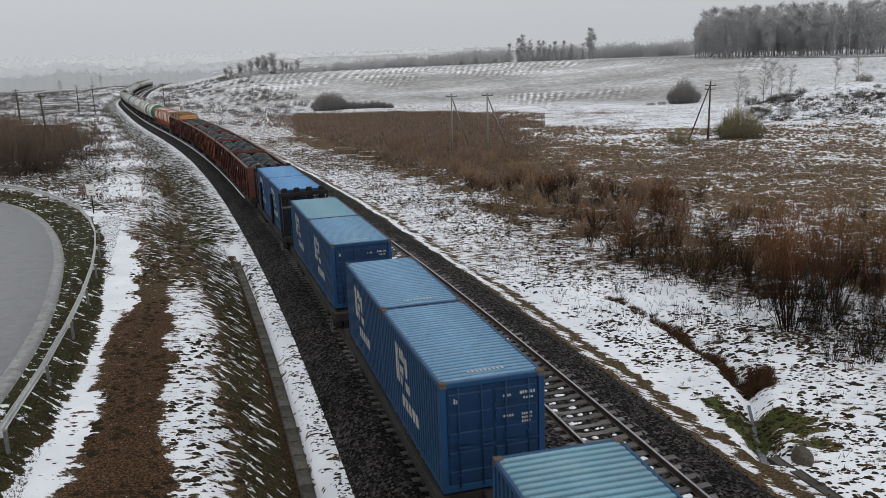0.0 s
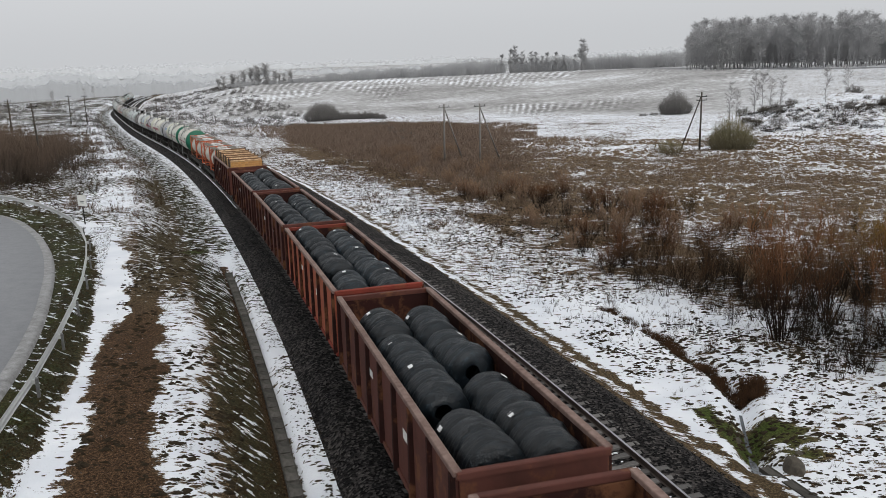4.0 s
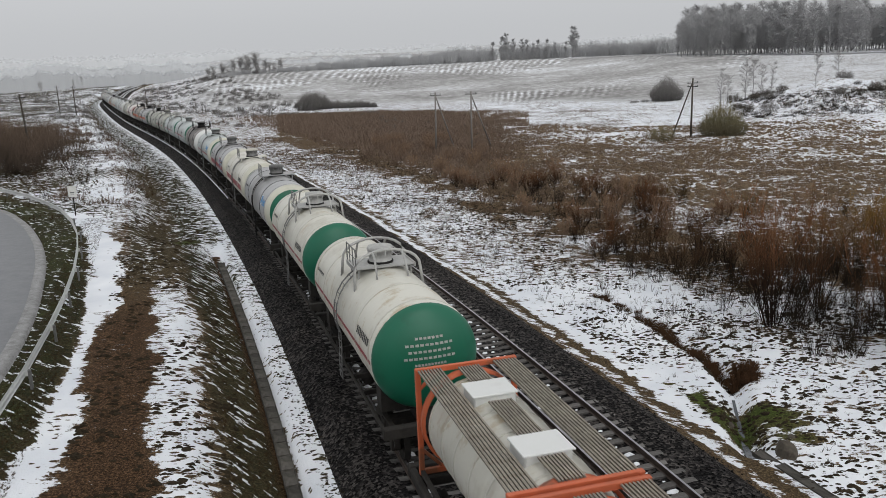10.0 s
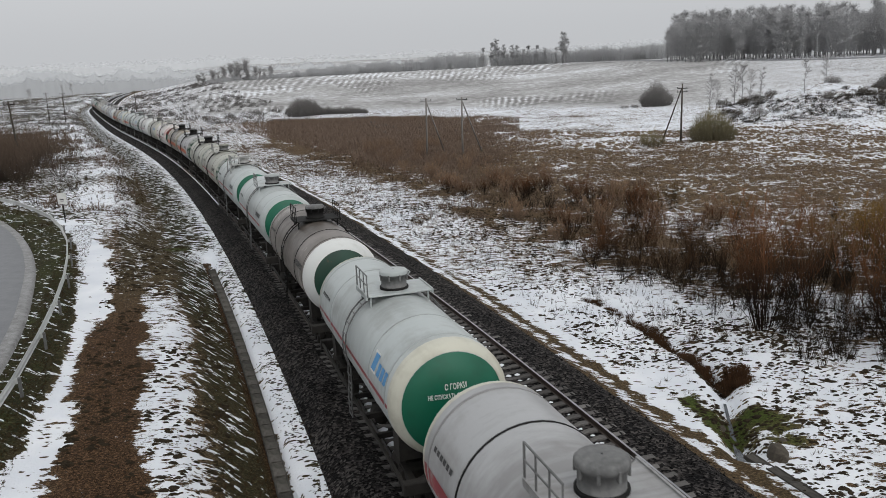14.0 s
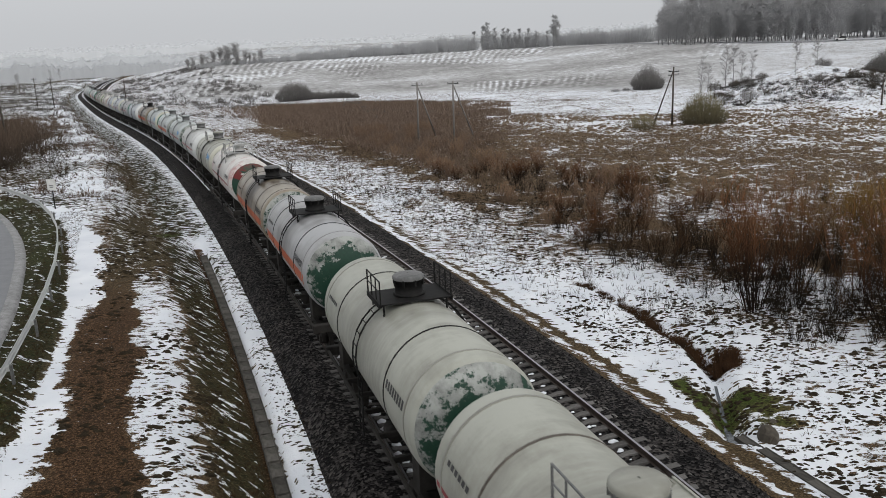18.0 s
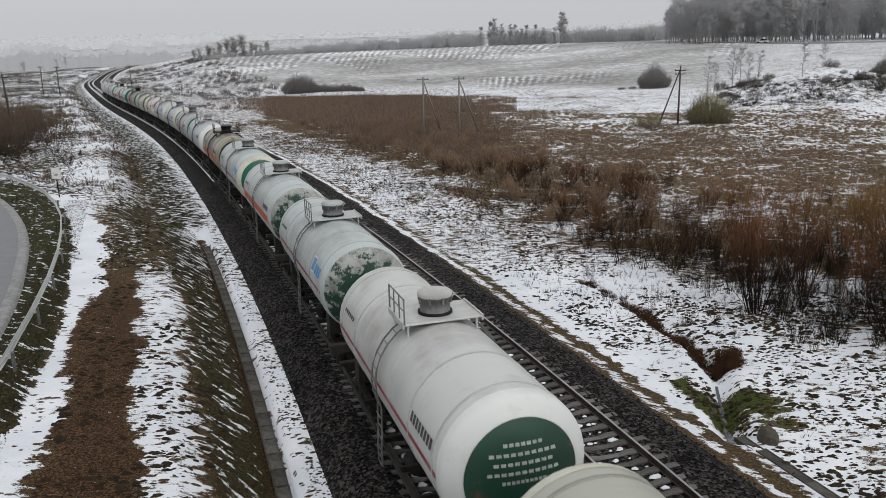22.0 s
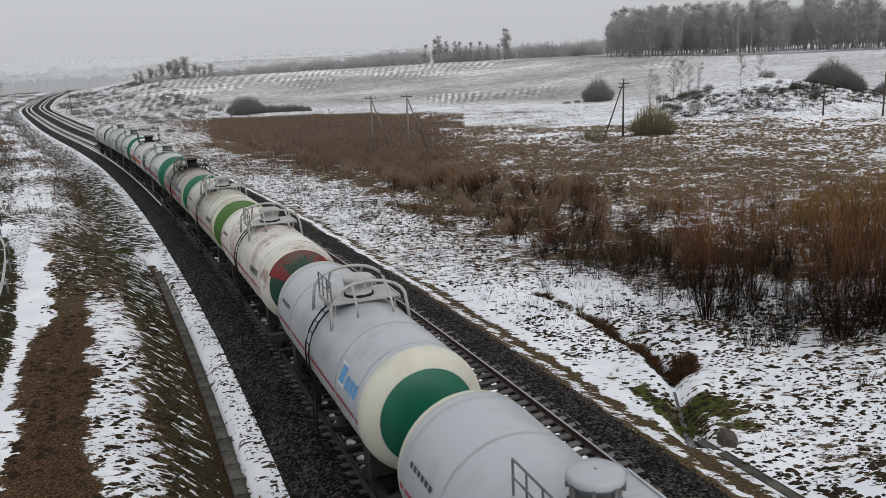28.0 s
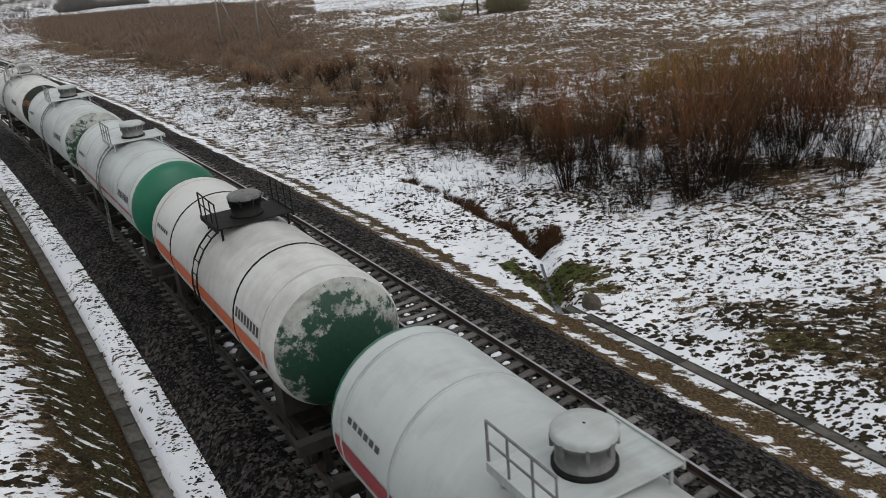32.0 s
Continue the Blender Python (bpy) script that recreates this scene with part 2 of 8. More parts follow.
    bed = maths(t, "ADD", maths(t, "MULTIPLY", wide, 0.55), maths(t, "ADD", maths(t, "MULTIPLY", clod, 0.45), maths(t, "MULTIPLY", sweep, 0.002)))
    up = maths(t, "ADD", maths(t, "MULTIPLY", maths(t, "MULTIPLY", rows, 0.11), ramp(t, noise_tex(t, 0.045, 5, 0.75, v), [(0.40, (0, 0, 0)), (0.62, (1, 1, 1))])), maths(t, "MULTIPLY", maths(t, "SUBTRACT", noise_tex(t, 0.25, 4, 0.7, v), 0.5), 0.5))
    bed = maths(t, "ADD", bed, maths(t, "MULTIPLY", up, line.outputs[2]))
    field = ramp(t, bed, [(0.38, (0.21, 0.205, 0.20)), (0.51, (0.41, 0.405, 0.40)), (0.64, (0.80, 0.82, 0.85))])
    col = mixc(t, att2.outputs["Fac"], col, field)
    t.links.new(col, b.inputs["Base Color"])
    b.inputs["Roughness"].default_value = 0.9
    b.inputs["Specular IOR Level"].default_value = 0.1
    height = maths(t, "ADD", maths(t, "MULTIPLY", snow, 0.5), maths(t, "ADD", maths(t, "MULTIPLY", fine, 0.8), maths(t, "MULTIPLY", mid, 1.2)))
    bump(t, b, height, 0.8, 0.07)
    return m


def ballast_material():
    m, t, b = material("ballast_stone")
    v = coords(t)
    cell = node(t, "ShaderNodeTexVoronoi", Scale=12.5)
    t.links.new(v, cell.inputs["Vector"])
    tone = ramp(t, cell.outputs["Color"], [(0.15, (0.002, 0.002, 0.002)), (0.50, (0.014, 0.013, 0.013)), (0.92, (0.117, 0.108, 0.103))])
    wide = ramp(t, noise_tex(t, 0.5, 4, 0.6, v), [(0.35, (0.55, 0.54, 0.55)), (0.65, (1.0, 0.97, 0.94))])
    col = mixc(t, 1.0, tone, wide, "MULTIPLY")
    frost = ramp(t, noise_tex(t, 7.0, 5, 0.75, v), [(0.70, (0, 0, 0)), (0.76, (1, 1, 1))])
    col = mixc(t, maths(t, "MULTIPLY", frost, 0.25), col, (0.7, 0.72, 0.75))
    t.links.new(col, b.inputs["Base Color"])
    b.inputs["Roughness"].default_value = 0.9
    b.inputs["Specular IOR Level"].default_value = 0.1
    bump(t, b, cell.outputs["Distance"], 1.0, 0.05)
    return m


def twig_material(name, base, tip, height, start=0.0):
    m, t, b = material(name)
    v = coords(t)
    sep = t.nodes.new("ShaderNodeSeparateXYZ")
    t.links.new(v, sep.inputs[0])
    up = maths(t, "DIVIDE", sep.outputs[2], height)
    # colour by height: base tone at the foot, tip tone towards the top
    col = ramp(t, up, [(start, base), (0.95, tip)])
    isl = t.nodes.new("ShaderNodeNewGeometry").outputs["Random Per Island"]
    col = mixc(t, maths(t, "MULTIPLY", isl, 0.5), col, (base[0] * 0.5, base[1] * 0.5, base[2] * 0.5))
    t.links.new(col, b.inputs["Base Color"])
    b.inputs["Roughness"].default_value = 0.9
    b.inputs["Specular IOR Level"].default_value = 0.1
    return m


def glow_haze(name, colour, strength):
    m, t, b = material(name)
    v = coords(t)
    # no fog is modelled: mist is put in as a pale colour and faint glow
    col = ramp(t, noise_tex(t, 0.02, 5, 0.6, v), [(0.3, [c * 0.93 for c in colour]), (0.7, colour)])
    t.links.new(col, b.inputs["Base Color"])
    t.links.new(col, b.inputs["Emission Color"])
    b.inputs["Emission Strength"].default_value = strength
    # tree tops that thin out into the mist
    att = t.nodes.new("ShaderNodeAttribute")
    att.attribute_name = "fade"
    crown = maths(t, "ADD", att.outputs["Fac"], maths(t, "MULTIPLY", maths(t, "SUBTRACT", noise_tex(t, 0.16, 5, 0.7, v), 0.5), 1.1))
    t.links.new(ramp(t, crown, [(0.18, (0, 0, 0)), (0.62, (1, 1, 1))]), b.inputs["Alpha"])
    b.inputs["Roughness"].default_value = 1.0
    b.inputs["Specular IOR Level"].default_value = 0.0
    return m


GROUND, BALLAST = ground_material(), ballast_material()
RAIL = surface("rail_steel", (0.05, 0.035, 0.028), (0.13, 0.10, 0.085), 6, 0.45, 0.6, 0.2, 0.003)
RAILTOP = surface("rail_head", (0.22, 0.22, 0.23), (0.42, 0.42, 0.44), 3, 0.3, 0.9, 0.05, 0.001)
SLEEPER = surface("sleeper_concrete", (0.045, 0.042, 0.039), (0.175, 0.167, 0.160), 8, 0.9, 0, 0.4, 0.006, 0.6, 0.15)
CONCRETE = surface("gutter_concrete", (0.030, 0.028, 0.024), (0.115, 0.107, 0.095), 5, 0.9, 0, 0.4, 0.008, 0.6, 0.15)
BOULDER = surface("boulder_stone", (0.035, 0.030, 0.024), (0.12, 0.105, 0.085), 4, 0.9, 0, 0.6, 0.03, 0.2, 0.15)
ASPHALT = surface("road_asphalt", (0.16, 0.165, 0.175), (0.235, 0.24, 0.25), 12, 0.6, 0, 0.3, 0.004)
GRAVEL = surface("verge_gravel", (0.13, 0.128, 0.125), (0.38, 0.38, 0.38), 16, 0.95, 0, 0.6, 0.02)
ZINC = surface("zinc_steel", (0.40, 0.41, 0.40), (0.58, 0.59, 0.58), 4, 0.55, 0.15, 0.1, 0.003)
WOODPOLE = surface("pole_wood", (0.045, 0.038, 0.032), (0.10, 0.088, 0.075), 9, 0.9, 0, 0.4, 0.006, 0.2, 0.1)
POLECON = surface("pole_pale", (0.13, 0.12, 0.11), (0.26, 0.245, 0.23), 9, 0.9, 0, 0.4, 0.006)
BOGIE = surface("bogie_iron", (0.010, 0.009, 0.008), (0.036, 0.032, 0.028), 7, 0.8, 0.1, 0.4, 0.006, 0.2, 0.2)
FRAMEB = surface("wagon_frame", (0.012, 0.011, 0.010), (0.042, 0.038, 0.034), 5, 0.75, 0.05, 0.3, 0.005, 0.2, 0.2)
PALEFIT = surface("pale_fitting", (0.26, 0.26, 0.25), (0.46, 0.46, 0.44), 8, 0.55, 0, 0.2, 0.003)
CASTING = surface("brown_casting", (0.03, 0.02, 0.016), (0.11, 0.07, 0.05), 8, 0.7, 0, 0.3, 0.003)
SNOW = surface("lying_snow", (0.70, 0.72, 0.76), (0.85, 0.87, 0.90), 3, 0.9, 0, 0.6, 0.03, 0.05, 0.1)
FITTING = surface("grey_fitting", (0.07, 0.07, 0.07), (0.21, 0.21, 0.205), 8, 0.6, 0.2, 0.2, 0.003)
DARKFIT = surface("dark_fitting", (0.005, 0.005, 0.005), (0.022, 0.021, 0.020), 8, 0.65, 0, 0.3, 0.003, 0.2, 0.12)
GREEN = tank_paint("green_paint", (0.005, 0.118, 0.066), (0.014, 0.055, 0.034), 0.40, 0.0, 0.40)
MOSSGREEN = tank_paint("olive_paint", (0.065, 0.15, 0.03), (0.03, 0.06, 0.02), 0.4, 0.0, 0.5)
DARKGREEN = tank_paint("dark_green_paint", (0.012, 0.055, 0.034), (0.020, 0.026, 0.022), 0.55, 0.1, 0.5)
def flaked_paint(name, colour, under):
    """A painted end whose colour has flaked off towards the rim and the crown."""
    m, t, b = material(name)
    v = coords(t)
    info = t.nodes.new("ShaderNodeObjectInfo").outputs["Random"]
    comb, shift, sep = t.nodes.new("ShaderNodeCombineXYZ"), t.nodes.new("ShaderNodeVectorMath"), t.nodes.new("ShaderNodeSeparateXYZ")
    t.links.new(maths(t, "MULTIPLY", info, 50.0), comb.inputs[1])
    t.links.new(v, shift.inputs[0])
    t.links.new(comb.outputs[0], shift.inputs[1])
    t.links.new(v, sep.inputs[0])
    p = shift.outputs[0]
    low = maths(t, "ADD", sep.outputs[2], 0.30)
    off = maths(t, "SQRT", maths(t, "ADD", maths(t, "MULTIPLY", sep.outputs[0], sep.outputs[0]), maths(t, "MULTIPLY", low, low)))
    ragged = noise_tex(t, 2.6, 7, 0.72, p)
    left = maths(t, "ADD", maths(t, "MULTIPLY", off, 0.33), maths(t, "MULTIPLY", maths(t, "SUBTRACT", ragged, 0.5), 1.2))
    fine = noise_tex(t, 9.0, 4, 0.7, p)
    base = mixc(t, ramp(t, noise_tex(t, 1.4, 5, 0.7, p), [(0.42, (0, 0, 0)), (0.66, (1, 1, 1))]), under, tuple(0.42 * c for c in under))
    top = mixc(t, fine, colour, tuple(0.45 * c for c in colour))
    col = mixc(t, ramp(t, left, [(0.40, (0, 0, 0)), (0.47, (1, 1, 1))]), top, base)
    t.links.new(col, b.inputs["Base Color"])
    b.inputs["Roughness"].default_value = 0.55
    b.inputs["Specular IOR Level"].default_value = 0.35
    bump(t, b, fine, 0.15, 0.004)
    return m


FLAKED = flaked_paint("flaking_green_paint", (0.013, 0.058, 0.034), (0.36, 0.37, 0.345))
SOOTFIT = surface("sooty_fitting", (0.05, 0.042, 0.035), (0.20, 0.175, 0.15), 6, 0.65, 0, 0.3, 0.003, 0.2, 0.2)
DEEPGREEN = tank_paint("black_green_paint", (0.008, 0.020, 0.012), (0.012, 0.012, 0.010), 0.7, 0.1, 0.6, 0.0, 0.3)
REDPAINT = tank_paint("crimson_stripe_paint", (0.30, 0.030, 0.042), (0.12, 0.05, 0.045), 0.55, 0.3, 0.5, 0.0, 0.35, (0.30, 0.26, 0.24))
ENDRED = tank_paint("red_end_paint", (0.17, 0.018, 0.018), (0.05, 0.05, 0.03), 0.6, 0.4, 0.5, 0.0, 0.35, (0.02, 0.07, 0.045))
CREAM = tank_paint("cream_paint", (0.57, 0.56, 0.475), (0.25, 0.22, 0.16), 0.45, 0.0, 0.45)
WHITEP = tank_paint("white_paint", (0.66, 0.67, 0.655), (0.33, 0.32, 0.29), 0.35, 0.0, 0.45)
MARK = surface("mark_white", (0.55, 0.55, 0.52), (0.78, 0.78, 0.75), 12, 0.7, 0, 0.1, 0.001)
MARKDIM = surface("mark_faded", (0.22, 0.24, 0.22), (0.50, 0.51, 0.48), 14, 0.7, 0, 0.1, 0.001)
WORNRAIL = surface("worn_red_rail", (0.09, 0.048, 0.038), (0.27, 0.19, 0.16), 7, 0.7, 0, 0.3, 0.004, 0.2, 0.2)
MARKDARK = surface("mark_dark", (0.03, 0.03, 0.03), (0.07, 0.07, 0.07), 12, 0.7, 0, 0.1, 0.001)
MARKBLUE = surface("mark_blue", (0.06, 0.22, 0.45), (0.10, 0.32, 0.58), 12, 0.6, 0, 0.1, 0.001)
TANKS = {
    "cream": tank_paint("tank_cream", (0.63, 0.62, 0.55), (0.28, 0.235, 0.175), 0.42, 0.25, 0.38, 0.15, 0.45, (0.42, 0.34, 0.22)),
    "white": tank_paint("tank_white", (0.54, 0.545, 0.53), (0.24, 0.225, 0.20), 0.52, 0.0, 0.38, 0.16, 0.45),
    "pale": tank_paint("tank_pale_blue", (0.445, 0.485, 0.48), (0.21, 0.205, 0.19), 0.52, 0.0, 0.38, 0.15, 0.45),
    "grey": tank_paint("tank_grey", (0.38, 0.385, 0.39), (0.17, 0.155, 0.14), 0.45, 0.0, 0.36, 0.40, 0.5),
    "dull": tank_paint("tank_dull_green_grey", (0.40, 0.405, 0.35), (0.17, 0.16, 0.13), 0.5, 0.0, 0.40, 0.35, 0.45),
    "silver": tank_paint("tank_steel_grey", (0.40, 0.43, 0.46), (0.19, 0.19, 0.19), 0.42, 0.0, 0.34, 0.10, 0.5),
    "dirty": tank_paint("tank_dirty", (0.36, 0.345, 0.31), (0.10, 0.085, 0.07), 0.65, 0.25, 0.42, 0.7, 0.5),
    "brown": tank_paint("tank_brown", (0.27, 0.235, 0.175), (0.085, 0.060, 0.038), 0.62, 0.45, 0.32, 0.92, 0.55, (0.175, 0.100, 0.055)),
    "oily": tank_paint("tank_oily_cream", (0.40, 0.39, 0.335), (0.15, 0.13, 0.105), 0.60, 0.4, 0.38, 0.95, 0.5, (0.24, 0.19, 0.135)),
    "sooty": tank_paint("tank_sooty", (0.20, 0.175, 0.155), (0.050, 0.042, 0.036), 0.75, 0.2, 0.40, 0.6, 0.5, (0.36, 0.34, 0.31)),
    "stained": tank_paint("tank_stained_cream", (0.52, 0.51, 0.44), (0.17, 0.15, 0.12), 0.55, 0.35, 0.40, 0.45, 0.45, (0.30, 0.23, 0.14)),
    "rusty": tank_paint("tank_rusty_white", (0.66, 0.645, 0.59), (0.20, 0.17, 0.14), 0.50, 0.5, 0.46, 0.15, 0.4, (0.25, 0.12, 0.10)),
    "blush": tank_paint("tank_blush_white", (0.66, 0.64, 0.61), (0.30, 0.27, 0.24), 0.42, 0.4, 0.42, 0.15, 0.4, (0.42, 0.20, 0.19)),
}
CARGO = {
    "red": tank_paint("gondola_red", (0.21, 0.042, 0.028), (0.085, 0.026, 0.020), 0.55, 0.3, 0.75, 0.0, 0.12),
    "dark": tank_paint("gondola_maroon", (0.105, 0.040, 0.031), (0.040, 0.020, 0.017), 0.55, 0.3, 0.75, 0.0, 0.12),
    "panel": tank_paint("gondola_orange_panel", (0.34, 0.095, 0.050), (0.13, 0.042, 0.028), 0.55, 0.3, 0.7, 0.0, 0.15),
    "inside": tank_paint("gondola_inside", (0.034, 0.012, 0.010), (0.012, 0.008, 0.007), 0.7, 0.5, 0.85, 0.0, 0.1),
}
# wall blues darker than the roofs': shade of upright sides put into the paint
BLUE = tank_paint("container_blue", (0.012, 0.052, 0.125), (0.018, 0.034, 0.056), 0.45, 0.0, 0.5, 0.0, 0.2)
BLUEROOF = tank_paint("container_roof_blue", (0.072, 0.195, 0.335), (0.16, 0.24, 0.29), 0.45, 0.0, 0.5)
def paint_crests(m, low, high, pale, amount):
    """Weathering and sky sheen painted pale along a corrugated sheet's crests, its valleys darkened."""
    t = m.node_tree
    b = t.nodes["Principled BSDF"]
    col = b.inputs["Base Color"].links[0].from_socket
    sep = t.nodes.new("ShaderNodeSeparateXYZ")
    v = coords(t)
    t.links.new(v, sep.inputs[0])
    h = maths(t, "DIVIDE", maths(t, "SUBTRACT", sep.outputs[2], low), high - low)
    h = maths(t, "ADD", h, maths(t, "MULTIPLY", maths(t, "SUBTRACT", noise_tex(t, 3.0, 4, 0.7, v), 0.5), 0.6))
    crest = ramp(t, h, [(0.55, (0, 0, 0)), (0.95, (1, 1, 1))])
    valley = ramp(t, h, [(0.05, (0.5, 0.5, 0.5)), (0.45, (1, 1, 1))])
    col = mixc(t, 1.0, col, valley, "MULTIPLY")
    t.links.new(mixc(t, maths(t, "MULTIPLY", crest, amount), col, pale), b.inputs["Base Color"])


paint_crests(BLUEROOF, 2.552, 2.600, (0.20, 0.36, 0.50), 0.7)
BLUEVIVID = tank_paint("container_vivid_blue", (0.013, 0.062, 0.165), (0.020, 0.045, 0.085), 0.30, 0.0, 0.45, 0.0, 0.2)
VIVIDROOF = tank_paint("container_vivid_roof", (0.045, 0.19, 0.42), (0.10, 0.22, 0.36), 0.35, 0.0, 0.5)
paint_crests(VIVIDROOF, 2.552, 2.600, (0.19, 0.38, 0.58), 0.7)
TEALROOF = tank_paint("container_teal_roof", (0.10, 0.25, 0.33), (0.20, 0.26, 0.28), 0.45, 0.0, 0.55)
paint_crests(TEALROOF, 2.552, 2.600, (0.26, 0.40, 0.46), 0.6)
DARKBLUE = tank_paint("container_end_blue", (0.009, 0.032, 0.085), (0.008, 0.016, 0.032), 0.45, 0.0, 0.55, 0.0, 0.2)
ORANGE = tank_paint("frame_orange", (0.52, 0.115, 0.045), (0.26, 0.075, 0.04), 0.5, 0.1, 0.55)
GRATE = surface("grating_grey", (0.15, 0.13, 0.105), (0.30, 0.27, 0.22), 10, 0.75, 0.2, 0.4, 0.006)
def wood_grain(name, dark, light, seam):
    """Rough sawn softwood: long grain, knots and grey-brown blots, each board its own tone."""
    m, t, b = material(name)
    v = coords(t)
    info = t.nodes.new("ShaderNodeObjectInfo").outputs["Random"]
    shift, comb = t.nodes.new("ShaderNodeVectorMath"), t.nodes.new("ShaderNodeCombineXYZ")
    t.links.new(maths(t, "MULTIPLY", info, 40.0), comb.inputs[0])
    t.links.new(v, shift.inputs[0])
    t.links.new(comb.outputs[0], shift.inputs[1])
    p = shift.outputs[0]
    grain = noise_tex(t, 5.0, 6, 0.72, stretched(t, p, (7.0, 0.5, 7.0)))
    blot = noise_tex(t, 1.4, 5, 0.65, stretched(t, p, (2.0, 0.8, 2.0)))
    tone = maths(t, "ADD", maths(t, "MULTIPLY", grain, 0.6), maths(t, "ADD", maths(t, "MULTIPLY", blot, 0.3), maths(t, "MULTIPLY", info, 0.16)))
    col = ramp(t, tone, [(0.36, seam), (0.50, dark), (0.66, light)])
    knot = node(t, "ShaderNodeTexVoronoi", Scale=2.6)
    t.links.new(stretched(t, p, (1.6, 0.7, 1.6)), knot.inputs["Vector"])
    col = mixc(t, maths(t, "MULTIPLY", maths(t, "LESS_THAN", knot.outputs["Distance"], 0.07), 0.7), col, seam)
    t.links.new(col, b.inputs["Base Color"])
    b.inputs["Roughness"].default_value = 0.75
    b.inputs["Specular IOR Level"].default_value = 0.3
    bump(t, b, grain, 0.5, 0.01)
    return m


TIMBER = wood_grain("sawn_timber", (0.46, 0.27, 0.13), (0.68, 0.47, 0.28), (0.24, 0.125, 0.055))
TIMBEREND = surface("timber_end", (0.40, 0.19, 0.06), (0.58, 0.32, 0.11), 9, 0.8, 0, 0.3, 0.004, 0.3)
POLEWOOD = surface("batten_pole", (0.09, 0.05, 0.028), (0.24, 0.14, 0.075), 9, 0.85, 0, 0.4, 0.006)
BATTEN = surface("bark_batten", (0.03, 0.022, 0.016), (0.10, 0.07, 0.05), 9, 0.9, 0, 0.4, 0.006)
def foil_material():
    """Black wrapping foil drawn in tight folds round the coils."""
    m, t, b = material("black_wrap")
    v = coords(t)
    fold = noise_tex(t, 1.0, 5, 0.75, stretched(t, v, (2.2, 21.0, 2.2)))
    wrink = noise_tex(t, 6.0, 5, 0.7, v)
    info = t.nodes.new("ShaderNodeObjectInfo").outputs["Random"]
    tone = maths(t, "ADD", maths(t, "MULTIPLY", fold, 0.65), maths(t, "ADD", maths(t, "MULTIPLY", wrink, 0.25), maths(t, "MULTIPLY", info, 0.08)))
    # the palest stop paints bluish highlights along the folds into the colour
    t.links.new(ramp(t, tone, [(0.40, (0.002, 0.003, 0.004)), (0.55, (0.009, 0.015, 0.020)), (0.66, (0.055, 0.082, 0.102))]), b.inputs["Base Color"])
    b.inputs["Roughness"].default_value = 0.30
    b.inputs["Specular IOR Level"].default_value = 0.45
    bump(t, b, maths(t, "ADD", fold, maths(t, "MULTIPLY", wrink, 0.4)), 1.0, 0.06)
    return m


FOIL = foil_material()
TAGW = surface("paper_tag", (0.7, 0.7, 0.7), (0.85, 0.85, 0.85), 9, 0.7)
# far wood and hedge: mist put into the pale greys of bark and twigs
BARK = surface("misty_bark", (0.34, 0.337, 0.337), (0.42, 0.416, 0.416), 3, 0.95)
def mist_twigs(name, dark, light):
    """Fine twigs of a far wood, mist put into their pale colour, through which the daylight passes."""
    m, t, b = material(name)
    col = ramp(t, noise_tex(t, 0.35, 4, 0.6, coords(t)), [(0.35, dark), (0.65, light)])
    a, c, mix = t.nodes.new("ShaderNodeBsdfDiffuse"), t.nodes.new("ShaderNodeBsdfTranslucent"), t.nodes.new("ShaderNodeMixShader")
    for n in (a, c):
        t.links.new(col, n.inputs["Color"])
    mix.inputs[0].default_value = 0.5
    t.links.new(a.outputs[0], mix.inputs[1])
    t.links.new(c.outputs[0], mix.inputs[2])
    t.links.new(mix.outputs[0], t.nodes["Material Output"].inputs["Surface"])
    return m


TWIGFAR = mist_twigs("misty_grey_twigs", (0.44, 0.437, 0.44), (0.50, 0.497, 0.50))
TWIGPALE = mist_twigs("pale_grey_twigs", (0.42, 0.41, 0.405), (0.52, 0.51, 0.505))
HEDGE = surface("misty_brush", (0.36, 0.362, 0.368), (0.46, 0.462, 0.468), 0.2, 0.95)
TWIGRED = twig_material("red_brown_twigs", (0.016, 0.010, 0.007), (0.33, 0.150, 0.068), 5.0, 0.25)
# distant bushes: haze put into paler twig colours, as in misty_twigs below
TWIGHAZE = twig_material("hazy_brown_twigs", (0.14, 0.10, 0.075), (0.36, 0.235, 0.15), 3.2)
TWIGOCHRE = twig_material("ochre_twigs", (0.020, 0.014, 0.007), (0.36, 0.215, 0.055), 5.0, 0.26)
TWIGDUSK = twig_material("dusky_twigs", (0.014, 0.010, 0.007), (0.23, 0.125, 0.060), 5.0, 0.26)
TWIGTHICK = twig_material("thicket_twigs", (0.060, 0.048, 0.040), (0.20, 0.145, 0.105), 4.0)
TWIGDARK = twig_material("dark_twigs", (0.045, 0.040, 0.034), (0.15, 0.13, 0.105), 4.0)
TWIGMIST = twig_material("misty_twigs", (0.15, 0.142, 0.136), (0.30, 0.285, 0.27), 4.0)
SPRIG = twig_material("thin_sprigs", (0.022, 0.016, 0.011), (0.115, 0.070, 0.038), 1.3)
CLUMP = surface("dead_grass_clump", (0.008, 0.007, 0.005), (0.052, 0.040, 0.026), 26, 0.95, 0, 0.8, 0.03, 0.2, 0.05)
RUSSET = twig_material("russet_weeds", (0.016, 0.010, 0.007), (0.105, 0.055, 0.028), 0.6)
TUSSOCK = surface("sedge_tussock", (0.050, 0.038, 0.026), (0.26, 0.19, 0.125), 9, 0.95, 0, 0.8, 0.03, 0.2, 0.05)
BUSHGREEN = twig_material("grey_green_twigs", (0.12, 0.105, 0.068), (0.32, 0.28, 0.155), 4.0)
